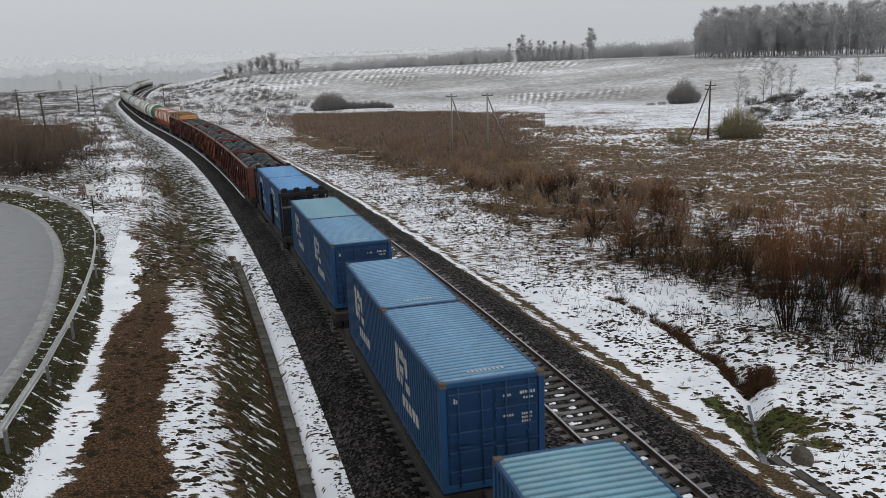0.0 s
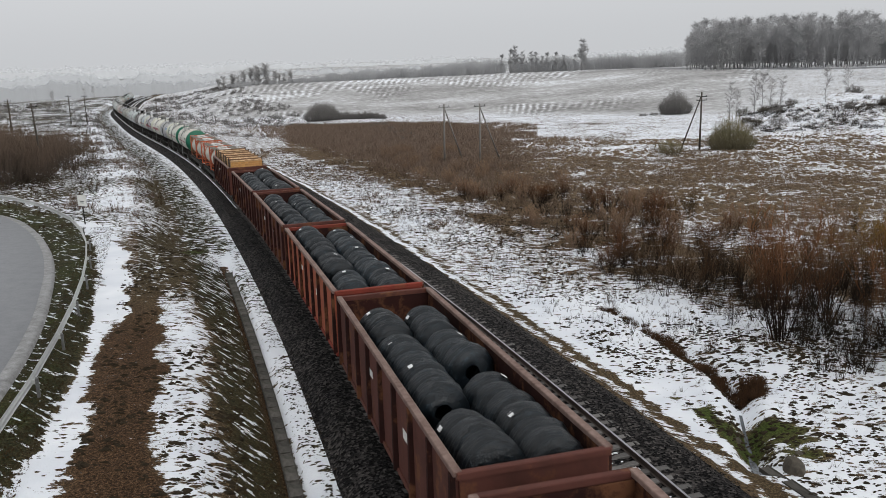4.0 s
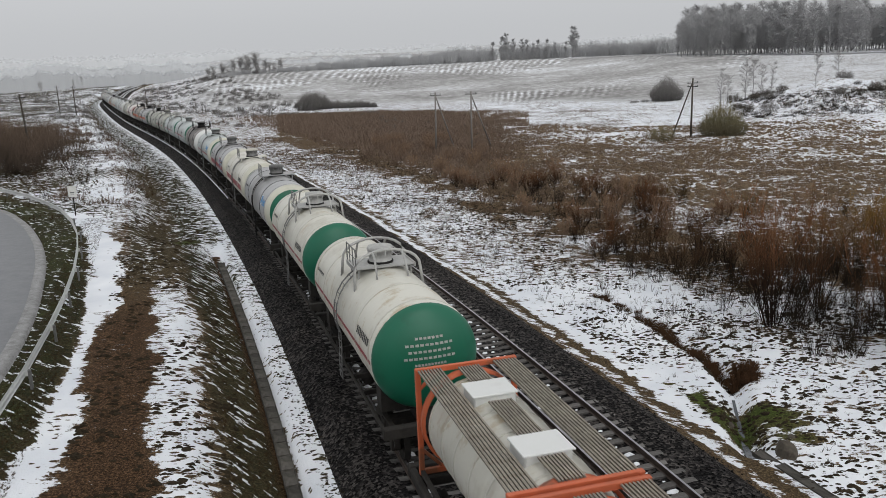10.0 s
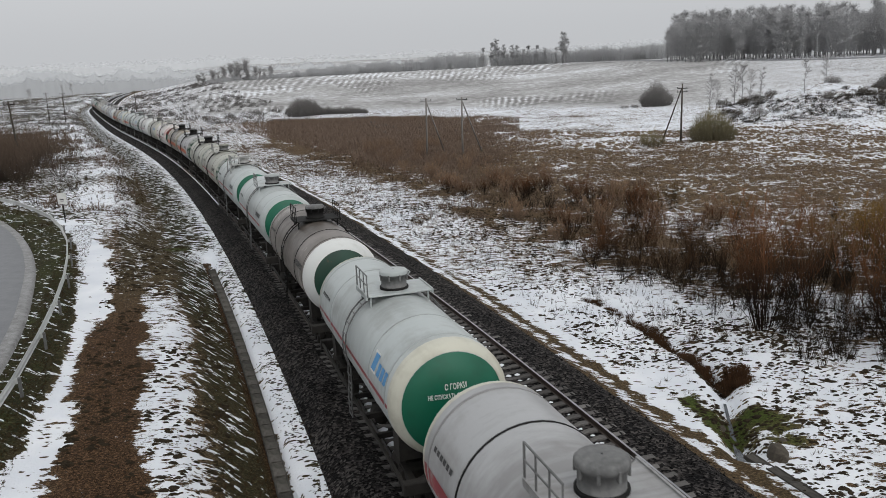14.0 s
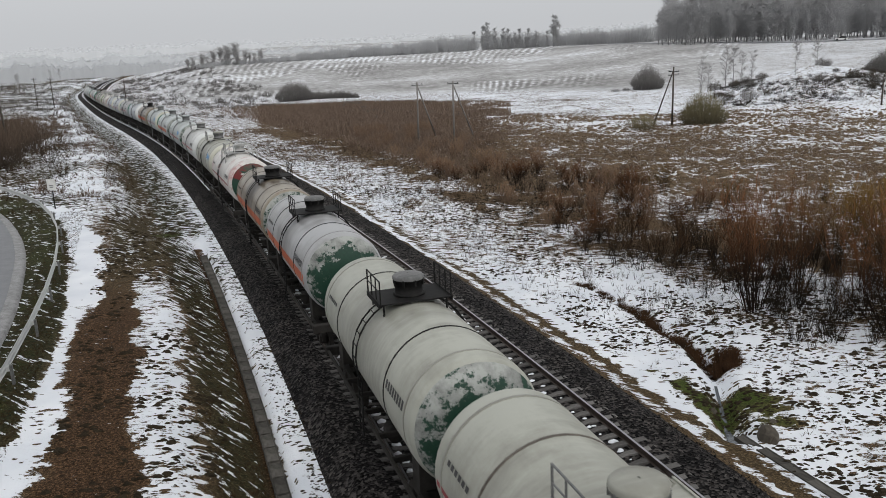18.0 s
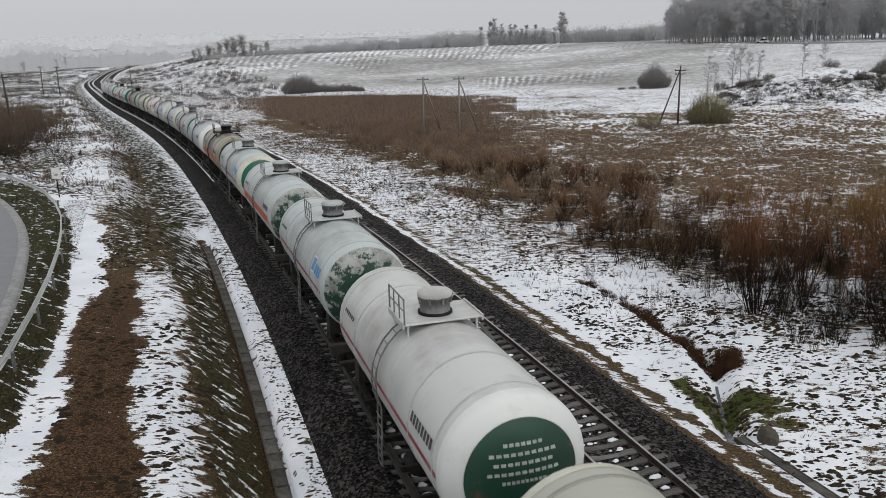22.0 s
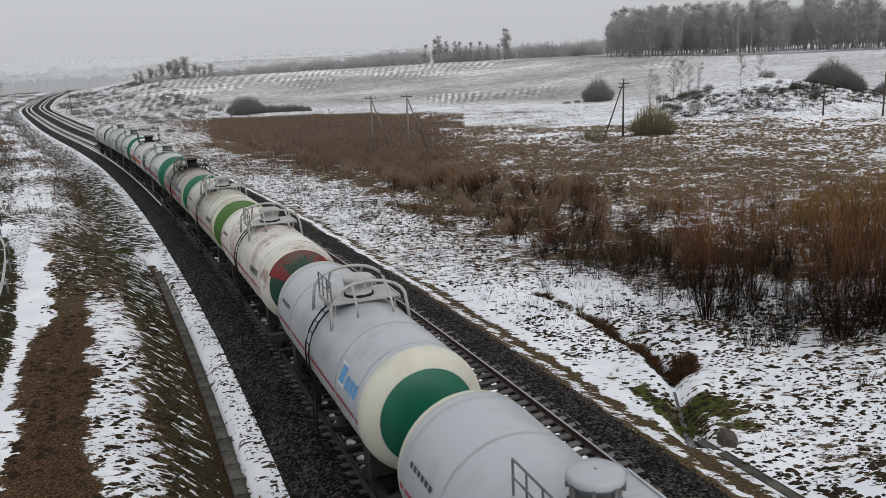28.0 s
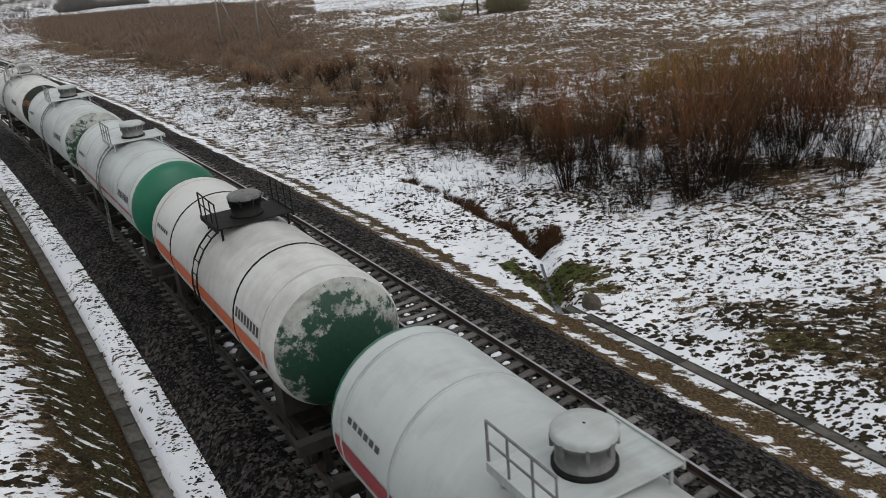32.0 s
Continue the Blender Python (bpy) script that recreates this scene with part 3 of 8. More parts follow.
REED = twig_material("dry_reed", (0.19, 0.14, 0.10), (0.45, 0.335, 0.225), 1.1)
REEDRED = twig_material("russet_reed", (0.21, 0.155, 0.12), (0.39, 0.28, 0.215), 1.1)
STRAW = twig_material("dead_grass", (0.045, 0.028, 0.014), (0.18, 0.115, 0.055), 0.3)
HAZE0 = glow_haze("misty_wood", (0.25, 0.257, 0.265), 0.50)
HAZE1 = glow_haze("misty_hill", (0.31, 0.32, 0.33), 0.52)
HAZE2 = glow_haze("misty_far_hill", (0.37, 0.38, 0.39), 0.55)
WATER = surface("gully_water", (0.05, 0.06, 0.07), (0.10, 0.11, 0.12), 2, 0.1)


# ---- mesh helpers ----
def mesh_of(name, verts, faces, smooth=False):
    me = bpy.data.meshes.new(name)
    me.from_pydata(verts, [], faces)
    if smooth:
        me.polygons.foreach_set("use_smooth", [True] * len(me.polygons))
    me.update()
    return me


class Solid:
    """Collects boxes, tubes and lathed forms into one mesh."""

    def __init__(self):
        self.v, self.f, self.s = [], [], []

    def add(self, verts, faces, smooth=False):
        n = len(self.v)
        self.v += [tuple(p) for p in verts]
        self.f += [tuple(i + n for i in f) for f in faces]
        self.s += [smooth] * len(faces)
        return self

    def box(self, x0, x1, y0, y1, z0, z1, c=0.0, m=None):
        """A box; c chamfers its upright and top edges a little."""
        if c:
            c = min(c, (x1 - x0) * 0.4, (y1 - y0) * 0.4, (z1 - z0) * 0.4)
            ring = lambda i, z: [(x0 + i, y0 + c, z), (x0 + c, y0 + i, z), (x1 - c, y0 + i, z), (x1 - i, y0 + c, z), (x1 - i, y1 - c, z), (x1 - c, y1 - i, z), (x0 + c, y1 - i, z), (x0 + i, y1 - c, z)]
            vs = ring(0, z0) + ring(0, z1 - c) + ring(c * 0.8, z1)
            fs = [tuple(range(7, -1, -1)), tuple(range(16, 24))]
            for k in (0, 8):
                fs += [(k + i, k + (i + 1) % 8, k + 8 + (i + 1) % 8, k + 8 + i) for i in range(8)]
        else:
            vs = [(x0, y0, z0), (x1, y0, z0), (x1, y1, z0), (x0, y1, z0), (x0, y0, z1), (x1, y0, z1), (x1, y1, z1), (x0, y1, z1)]
            fs = [(3, 2, 1, 0), (4, 5, 6, 7), (0, 1, 5, 4), (1, 2, 6, 5), (2, 3, 7, 6), (3, 0, 4, 7)]
        if m:
            vs = [m @ Vector(p) for p in vs]
        return self.add(vs, fs)

    def tube(self, points, r, sides=6, r2=None):
        """A round bar along points, tapering from r to r2."""
        pts = [Vector(p) for p in points]
        n, vs, fs = len(pts), [], []
        r2 = r if r2 is None else r2
        for i, p in enumerate(pts):
            d = (pts[min(i + 1, n - 1)] - pts[max(i - 1, 0)]).normalized()
            a = d.cross(Vector((0, 0, 1)) if abs(d.z) < 0.9 else Vector((1, 0, 0))).normalized()
            b = d.cross(a)
            q = r + (r2 - r) * i / max(1, n - 1)
            vs += [p + (a * math.cos(6.2832 * k / sides) + b * math.sin(6.2832 * k / sides)) * q for k in range(sides)]
        for i in range(n - 1):
            fs += [(i * sides + k, i * sides + (k + 1) % sides, (i + 1) * sides + (k + 1) % sides, (i + 1) * sides + k) for k in range(sides)]
        fs += [tuple(range(sides)), tuple(range((n - 1) * sides + sides - 1, (n - 1) * sides - 1, -1))]
        return self.add(vs, fs, sides > 6)

    def lathe(self, profile, sides=32, axis="Y", centre=(0, 0, 0), closed=False, arc=(0.0, 6.2832)):
        """Turns (along, radius) pairs about an axis through centre."""
        vs, fs = [], []
        full = arc[1] - arc[0] > 6.28
        cols = sides if full else sides + 1
        for a, r in profile:
            for k in range(cols):
                w = arc[0] + (arc[1] - arc[0]) * k / sides
                p, q = r * math.cos(w), r * math.sin(w)
                o = {"Y": (p, a, q), "X": (a, p, q), "Z": (p, q, a)}[axis]
                vs.append((o[0] + centre[0], o[1] + centre[1], o[2] + centre[2]))
        for i in range(len(profile) - 1):
            fs += [(i * cols + k, i * cols + (k + 1) % cols, (i + 1) * cols + (k + 1) % cols, (i + 1) * cols + k) for k in range(cols if full else cols - 1)]
        if closed:
            fs += [tuple(range(cols - 1, -1, -1)), tuple((len(profile) - 1) * cols + k for k in range(cols))]
        return self.add(vs, fs, True)

    def mesh(self, name):
        me = bpy.data.meshes.new(name)
        me.from_pydata(self.v, [], self.f)
        me.polygons.foreach_set("use_smooth", self.s)
        bm = bmesh.new()
        bm.from_mesh(me)
        bmesh.ops.recalc_face_normals(bm, faces=bm.faces)
        bm.to_mesh(me)
        bm.free()
        return me


def thing(name, label, category, group="", m=None):
    ob = new(name)
    if m:
        ob.matrix_basis = m
    return tagged(ob, label, category, group)


def part(name, me, mat, parent, label="", m=None):
    """One mesh object under a thing or a part; the material lies on the object, so that meshes are shared."""
    if isinstance(me, Solid):
        me = me.mesh(name)
    ob = new(name, me)
    if not me.materials:
        me.materials.append(mat)
    if me.materials[0] is not mat:
        ob.material_slots[0].link = "OBJECT"
        ob.material_slots[0].material = mat
    if parent:
        ob.parent = parent
    if m:
        ob.matrix_basis = m
    if name in ("number", "data_block", "end_lettering", "marking", "roof_number", "emblem", "graffiti", "cross_walkway", "walkway", "lettering"):
        ob["kind"] = "stuff"
    return tagged(ob, label)


def structure(name, me, mat, label, category, m=None):
    ob = part(name, me, mat, None, label, m)
    return tagged(ob, label, category, "", "structure")


# ---- the line of the track ----
STEP = 0.5
NODES = [(-620, 13.5), (-30, 13.5), (0, 16.2), (30, 18.9), (60, 20.4), (90, 22.2), (120, 24.2), (150, 25.3), (180, 24.8), (210, 23.8), (270, 23.4), (300, 23.2), (330, 22.4), (360, 21.0), (390, 19.4), (430, 18.5), (480, 17.0), (530, 15.0), (580, 11.0), (630, 4.0), (690, -6.0), (760, -16.0), (900, -26.0)]
TS = np.arange(-620, 900, STEP)
TH = np.radians(np.interp(TS, [n[0] for n in NODES], [n[1] for n in NODES]))
TX, TY = np.cumsum(-np.sin(TH)) * STEP, np.cumsum(np.cos(TH)) * STEP
ZERO = int(620 / STEP)
TX, TY = TX - TX[ZERO] + 0.9, TY - TY[ZERO] + 16.3
SPACING = 4.76


def slope(y):
    """The fall of the valley along the line."""
    return -0.017 * (np.clip(y, -40, 420) - 16.3)


def on_track(s, lateral=0.0, z=0.0):
    x, y, h = np.interp(s, TS, TX), np.interp(s, TS, TY), np.interp(s, TS, TH)
    x, y = x + lateral * np.cos(h), y + lateral * np.sin(h)
    return float(x), float(y), float(slope(y) + z), float(h)


def smooth(a, b, v):
    q = np.clip((v - a) / (b - a), 0, 1)
    return q * q * (3 - 2 * q)


PROFILE_D = [-400, -60, -30, -16, -14, -10, -6.4, -5.6, -4.24, -4.06, -3.46, -3.38, -2.62, -2.0, 7.1, 8.2, 8.9, 9.6, 12, 20, 60, 400]
PROFILE_Z = [-1.5, -0.8, 0.1, 0.16, 0.12, 0.08, 0.05, -0.25, -0.84, -1.12, -1.12, -0.80, -0.66, -0.30, -0.30, -0.72, -0.86, -0.92, -0.95, -1.05, -1.0, -1.0]


# beyond the end of the gutter the ditch is an open grassy hollow, farther from the ballast
HOLLOW_D = [-400, -60, -30, -16, -11, -9.0, -7.2, -6.6, -5.9, -5.2, -3.3, -2.62, -2.0, 7.1, 8.2, 8.9, 9.6, 12, 20, 60, 400]
HOLLOW_Z = [-1.5, -0.8, 0.1, 0.14, 0.06, -0.15, -0.85, -1.15, -1.20, -1.08, -0.72, -0.66, -0.30, -0.30, -0.72, -0.86, -0.92, -0.95, -1.05, -1.0, -1.0]


def swell(x, y):
    return (np.sin(x * 0.9 + 1.3 * np.sin(y * 0.37)) * np.sin(y * 0.71 + 0.8 * np.sin(x * 0.53)) + 0.5 * np.sin(x * 2.1 + y * 1.3) * np.sin(y * 2.7 - x * 0.8))


TABLE = np.random.RandomState(11).rand(256, 256) * 2 - 1


def vnoise(x, y, scale, seed=0):
    """Smooth noise between -1 and 1."""
    u, v = np.asarray(x) / scale + seed * 17.3, np.asarray(y) / scale + seed * 9.1
    i, j = np.floor(u).astype(int), np.floor(v).astype(int)
    a, b = u - i, v - j
    a, b = a * a * (3 - 2 * a), b * b * (3 - 2 * b)
    q = lambda p, r: TABLE[p & 255, r & 255]
    return (q(i, j) * (1 - a) + q(i + 1, j) * a) * (1 - b) + (q(i, j + 1) * (1 - a) + q(i + 1, j + 1) * a) * b


DITCH = [(8.94, 22.5), (9.22, 24.0), (9.76, 26.2), (10.2, 28.0), (10.2, 29.4), (10.1, 31.2), (9.55, 32.5), (9.25, 34.6), (8.2, 38.4), (6.6, 42.0)]


def ground_height(x, y):
    """Height of the ground at x, y (arrays)."""
    xt, ht = np.interp(y, TY, TX), np.interp(y, TY, TH)
    d = (x - xt) * np.cos(ht)
    open_ditch = smooth(49, 60, y)
    z = slope(y) + np.interp(d, PROFILE_D, PROFILE_Z) * (1 - open_ditch) + np.interp(d, HOLLOW_D, HOLLOW_Z) * open_ditch
    rough = smooth(4.4, 6.0, np.abs(d - 2.4) - 2.4) * np.where((d < -3) & (d > -4.6), 0, 1)
    z = z + 0.05 * rough * swell(x, y) + 0.25 * smooth(25, 60, np.abs(d)) * swell(x * 0.13, y * 0.13)
    z = z + smooth(9.6, 11.0, d) * (1 - smooth(40, 70, np.abs(d))) * (0.07 * vnoise(x, y, 0.9, 20) + 0.04 * vnoise(x, y, 0.45, 21))
    bed = smooth(-0.9, -0.2, road_side(x, y)) * (1 - smooth(8.5, 14, road_side(x, y))) * np.where((y > 8) & (y < 94) & (x < 0), 1, 0)
    z = z * (1 - bed) + bed * (slope(y) - 0.05)
    far = np.hypot(x, y)
    az = np.degrees(np.arctan2(x, np.maximum(y, 1e-3)))
    az = np.where(y > 0, az, 90)
    foot = 221 - 1.8 * np.clip(az, -20, 40)
    crest = np.interp(az, [-20, -13, -4, 7, 16, 40], [430, 430, 430, 430, 345, 340])
    top = np.interp(az, [-20, -13, -4, 7, 16, 26, 60], [0.0, 0.9, 2.1, 3.4, 4.2, 4.2, 5.0])
    rise = np.clip((far - foot) / (crest - foot), 0, 1)
    rise = 0.75 * rise + 0.25 * rise * rise * (3 - 2 * rise)
    hill = smooth(-20, -13, az) * np.where(y > 30, 1, 0)
    z = z + hill * rise * (top - z)
    # a rough bank on the near right of the field
    bank = np.exp(-((az - 26) / 6.0) ** 2) * np.exp(-((far - 176) / 22) ** 2) * (1 + 0.25 * vnoise(x, y, 7.0, 24))
    z = z + 5.6 * bank * np.where(y > 30, 1, 0)
    # the gully that drains under the line
    gd = np.abs(x - np.interp(y, [p[1] for p in DITCH], [p[0] for p in DITCH]))
    z = z - (0.60 - 0.38 * smooth(28, 33, y)) * np.exp(-(gd / 0.42) ** 2) * smooth(21.8, 23.0, y) * (1 - smooth(36, 42, y))
    z = z - 0.35 * np.exp(-(((x - 10.75) / 0.45) ** 2 + ((y - 28.7) / 0.6) ** 2))
    # far hills that close the view
    z = z + smooth(900, 2500, far) * 10
    return z


def ground_at(x, y):
    return float(ground_height(np.array([float(x)]), np.array([float(y)]))[0])


def lateral_of(x, y):
    return (x - np.interp(y, TY, TX)) * np.cos(np.interp(y, TY, TH))


ROAD_EDGE = [(-12.6, 11.0), (-15.59, 25.9), (-16.56, 29.5), (-17.63, 33.0), (-19.2, 37.4), (-20.98, 41.7), (-23.27, 47.1), (-26.3, 53.1), (-30.25, 59.7), (-35.2, 66.6), (-39.8, 70.8), (-52.0, 79.0), (-66.0, 86.0), (-85.0, 93.5)]
RAIL_LINE = [(-10.4, 11.1), (-11.75, 16.4), (-13.05, 21.66), (-14.3, 26.7), (-15.84, 32.0), (-17.59, 37.49), (-19.7, 43.6), (-22.9, 51.6), (-25.6, 57.0), (-29.3, 63.2), (-33.7, 68.9), (-38.8, 74.2), (-43.1, 77.4), (-52.0, 83.0), (-64.0, 90.0), (-84.0, 98.5)]


def road_side(x, y):
    """How far a point lies on the road's side of its edge."""
    return np.interp(y, [p[1] for p in ROAD_EDGE], [p[0] for p in ROAD_EDGE]) - x


def grow(*spans):
    """Grid lines: (start, end, step) after one another."""
    out = []
    for a, b, st in spans:
        out += list(np.arange(a, b, st))
    return np.array(out)


def build_ground():
    ys = grow((-620, -60, 40), (-60, 8, 4), (8, 60, 0.34), (60, 130, 0.8), (130, 420, 3.0), (420, 900, 16), (900, 3001, 140))
    ls = grow((-2200, -300, 190), (-300, -100, 20), (-100, -40, 4), (-40, -16, 0.8), (-16, -2, 0.17), (-2, 8, 0.6), (8, 15, 0.17), (15, 40, 0.6), (40, 110, 2.5), (110, 400, 8), (400, 2601, 160))
    X = np.interp(ys, TY, TX)[:, None] + ls[None, :]
    Y = np.repeat(ys[:, None], len(ls), 1)
    Z = ground_height(X, Y)
    n, k = X.shape
    idx = np.arange(n * k).reshape(n, k)
    faces = np.stack([idx[:-1, :-1], idx[:-1, 1:], idx[1:, 1:], idx[1:, :-1]], -1).reshape(-1, 4)
    me = mesh_of("ground", np.stack([X, Y, Z], -1).reshape(-1, 3).tolist(), faces.tolist(), True)
    d = lateral_of(X, Y)
    ragged = np.where(d < -4.4, 1.0, np.where(d > 7.0, 0.75, 0.35))
    w = d + ragged * (0.34 * vnoise(X, Y, 2.3) + 0.26 * vnoise(X * 0.6, Y * 1.6, 0.7, 1) + 0.16 * vnoise(X, Y, 0.35, 2))
    spread = smooth(36, 47, Y)
    # snow, soil and moss across the line, at the near and at the far end of the bank
    near_d = [-40, -17, -13.2, -11.3, -11.05, -10.0, -9.65, -7.75, -7.45, -6.2, -5.8, -4.2, -3.66, -3.56, -2.6, -2.4, 7.8, 8.0, 8.45, 8.55, 8.95, 9.1, 11, 20, 30, 60]
    near_s = [0.45, 0.15, -0.1, 0.0, 0.98, 0.86, 0.05, 0.02, 0.74, 0.72, 0.26, 0.22, 0.40, 0.95, 0.80, 0.0, 0.0, 0.48, 0.50, 0.14, 0.14, 0.84, 0.98, 0.90, 0.72, 0.50]
    far_s = [0.30, 0.32, 0.30, 0.52, 0.56, 0.56, 0.54, 0.48, 0.36, 0.20, 0.22, 0.33, 0.38, 0.46, 0.90, 0.0, 0.0, 0.85, 0.70, 0.30, 0.32, 0.52, 0.48, 0.40, 0.34, 0.28]
    snow = np.interp(w, near_d, near_s) * (1 - spread) + np.interp(w, near_d, far_s) * spread
    snow = snow + np.where(d < -6.5, 1, 0) * spread * 0.34 * vnoise(X, Y, 7.0, 3)
    soil = np.interp(w, [-10.0, -9.6, -7.75, -7.4], [0, 1, 1, 0]) * (1 - smooth(33, 42, Y))
    moss = np.interp(w, [-17, -13, -10.9, -10.5, -6.0, -5.4, -4.2, -4.0, -3.4, -3.0, 8.4, 8.5, 8.95, 9.1], [0.7, 0.95, 0.75, 0.2, 0.1, 0.9, 0.8, 0.4, 0.4, 0.8, 0.1, 0.35, 0.35, 0.0])
    moss = moss + spread * np.where((d < -2.5) & (d > -9), 0.5, 0)
    rail_at = np.interp(Y, [p[1] for p in RAIL_LINE], [p[0] for p in RAIL_LINE])
    beside = X - rail_at + 0.5 * vnoise(X, Y, 2.0, 31) + 0.3 * vnoise(X, Y, 0.7, 32)
    snow = np.maximum(snow, 1.5 * smooth(0.5, 0.8, beside) * (1 - smooth(2.0, 2.5, beside)) * smooth(34, 38, Y) * (1 - smooth(62, 68, Y)))
    pool = np.exp(-(((d + 3.9) / 1.0) ** 2 + ((Y - 52.5) / 2.6) ** 2))
    snow = snow + 0.8 * pool
    close = smooth(11.5, 14.0, d) * (1 - smooth(18, 22, Y))
    snow, moss = snow - 0.24 * close, np.maximum(moss, 0.5 * close)
    rail_x = np.interp(Y, [p[1] for p in RAIL_LINE], [p[0] for p in RAIL_LINE])
    strip = smooth(-0.3, 0.3, -road_side(X, Y)) * (1 - smooth(-0.1, 0.5, X - rail_x)) * np.where((Y > 8) & (Y < 94), 1, 0)
    snow = snow * (1 - strip) + strip * (-0.12 + 0.22 * vnoise(X, Y, 1.6, 26))
    moss = np.maximum(moss, 0.85 * strip)
    drain = smooth(-4.12, -4.04, d) * (1 - smooth(-3.66, -3.58, d)) * np.where((Y > 12) & (Y < 52), 1, 0)
    snow, soil = snow - 1.5 * drain, np.maximum(soil, drain)
    for px, py, rx, ry in ((-41.5, 101.0, 3.5, 15.0), (-34.8, 83.5, 2.6, 6.0), (-31.0, 76.0, 2.4, 5.0)):
        snow = snow + 0.45 * np.exp(-(((X - px) / rx) ** 2 + ((Y - py) / ry) ** 2))
    # the tufted ground right of the line: more dead grass here and there
    right = np.where((d > 9.6) & (d < 30), 1, 0)
    snow = snow + right * (0.10 * vnoise(X, Y, 3.2, 4) + 0.08 * vnoise(X, Y, 1.1, 5) - 0.04)
    snow = snow + right * 0.14 * smooth(33, 42, Y) * (1 - smooth(85, 100, Y)) * (1 - smooth(19, 23, d))
    snow = snow - right * 0.27 * smooth(10.0, 12.5, d) * (1 - smooth(31, 37, Y)) * (1 - 0.4 * smooth(19, 23, Y))
    # withered grass along the channel, with green showing here and there
    verge = smooth(8.35, 8.6, w) * (1 - smooth(9.3, 9.7, w)) * (1 - smooth(20, 24, Y))
    snow, moss = snow - 0.45 * verge, np.maximum(moss, 0.35 * verge)
    snow = snow - right * 0.42 * smooth(15.5, 18, d) * smooth(27, 31, Y) * np.clip(0.5 + vnoise(X, Y, 2.5, 9), 0, 1)
    # brown ground of the near marsh edge
    soil = np.maximum(soil, 0.6 * smooth(20, 34, d) * smooth(60, 110, Y) * smooth(-13, -9, np.degrees(np.arctan2(X, np.maximum(Y, 1)))) * (1 - smooth(4, 12, np.degrees(np.arctan2(X, np.maximum(Y, 1))))))
    gd = np.abs(X - np.interp(Y, [p[1] for p in DITCH], [p[0] for p in DITCH]))
    ditch = np.exp(-(gd / (0.20 + 0.14 * vnoise(X, Y, 0.8, 6))) ** 2) * smooth(22, 23.2, Y) * (1 - smooth(37, 44, Y))
    spot = lambda x, y, rx, ry: np.exp(-(((X - x) / rx) ** 2 + ((Y - y) / ry) ** 2))
    wet = spot(8.5, 26.6, 0.5, 0.8) + spot(10.3, 25.1, 0.6, 1.0) + spot(9.3, 24.6, 0.6, 1.6) + 0.45 * spot(11.3, 24.6, 0.7, 0.8) + 0.7 * spot(10.6, 23.4, 0.6, 0.6) + 0.6 * spot(8.7, 25.0, 0.3, 0.8) + 0.5 * spot(7.8, 27.9, 0.35, 0.4) + 0.8 * spot(-17.9, 56.2, 1.0, 1.3)
    wet = wet + 0.5 * np.clip(2.2 * vnoise(X, Y, 1.3, 36) - 0.3, 0, 1) * smooth(10.0, 10.8, d) * (1 - smooth(14, 17, d)) * (1 - smooth(17, 21, Y)) + 0.22 * strip * (1 + 0.5 * vnoise(X, Y, 2.0, 27))
    wet = np.clip(1.5 * wet * (1 + 0.5 * vnoise(X, Y, 0.5, 7)) - 0.25, 0, 1)
    hollow = np.clip(1.3 * spot(10.85, 28.8, 0.55, 0.75), 0, 1)
    snow = snow - 0.85 * np.maximum(wet, np.maximum(ditch * 0.45 * np.clip(0.8 + vnoise(X, Y, 0.9, 23), 0, 1), hollow))
    soil = np.maximum(soil, np.maximum(0.7 * ditch, hollow) * (1 - wet))
    # brown marsh on the right, then the ploughed field
    far, az = np.hypot(X, Y), np.degrees(np.arctan2(X, np.maximum(Y, 1e-3)))
    marsh = smooth(20, 28, d) * smooth(48, 60, far) * smooth(-15, -11, az + np.where(far < 150, 20, 0))
    patches = np.clip(vnoise(X * 0.9, Y, 4.0, 3) + 0.8 * vnoise(X * 0.9, Y, 1.8, 4), -1, 1)
    snow = np.where(d > 10, snow * (1 - marsh) + marsh * (0.07 + (0.30 + 0.22 * smooth(105, 140, far) + 0.20 * patches) * smooth(3, 9, az + 0.05 * (far - 100))), snow)
    foot = 221 - 1.8 * np.clip(az, -20, 40)
    snow = np.where((d < -10) | (az < -12), snow - 0.06 + 0.10 * smooth(110, 170, far), snow)
    snow = np.where((far > 150) & (d > 9) & (az < -11), np.maximum(snow, 0.5), snow)
    rim = smooth(-22, -10, far - foot + 6 * vnoise(X, Y, 9.0, 5)) * (1 - smooth(14, 26, far - foot)) * smooth(-17, -12, az)
    snow = np.where(Y > 30, np.maximum(snow, 0.56 * rim), snow)
    furrow = smooth(10, 30, far - foot) * smooth(-18, -14, az) * (1 - smooth(17, 24, az) * 0.6) * np.where(Y > 30, 1, 0)
    snow = np.where((furrow > 0.02) | ((az > 15) & (far > 150) & (Y > 30)), np.maximum(snow, 0.58), snow)
    rows = smooth(0.0, 0.35, vnoise(az, far * 0.05, 3.0, 8) + 1.1 * smooth(330, 390, far) * (1 - smooth(8, 11, az)) + 0.9 * (1 - smooth(-11, -8, az)) - 0.35)
    line = np.stack([(az / 0.46 - far / 46.0 + 1.8 * vnoise(az, far * 0.02, 4.0, 15)) * 0.01, (far / 9.0 + 1.2 * np.sin(np.radians(az * 9))) * 0.01, rows, np.ones_like(az)], -1)
    rim = smooth(-2.6, -2.1, road_side(X, Y)) * np.where((Y > 8) & (Y < 96) & (X < -8), 1, 0)
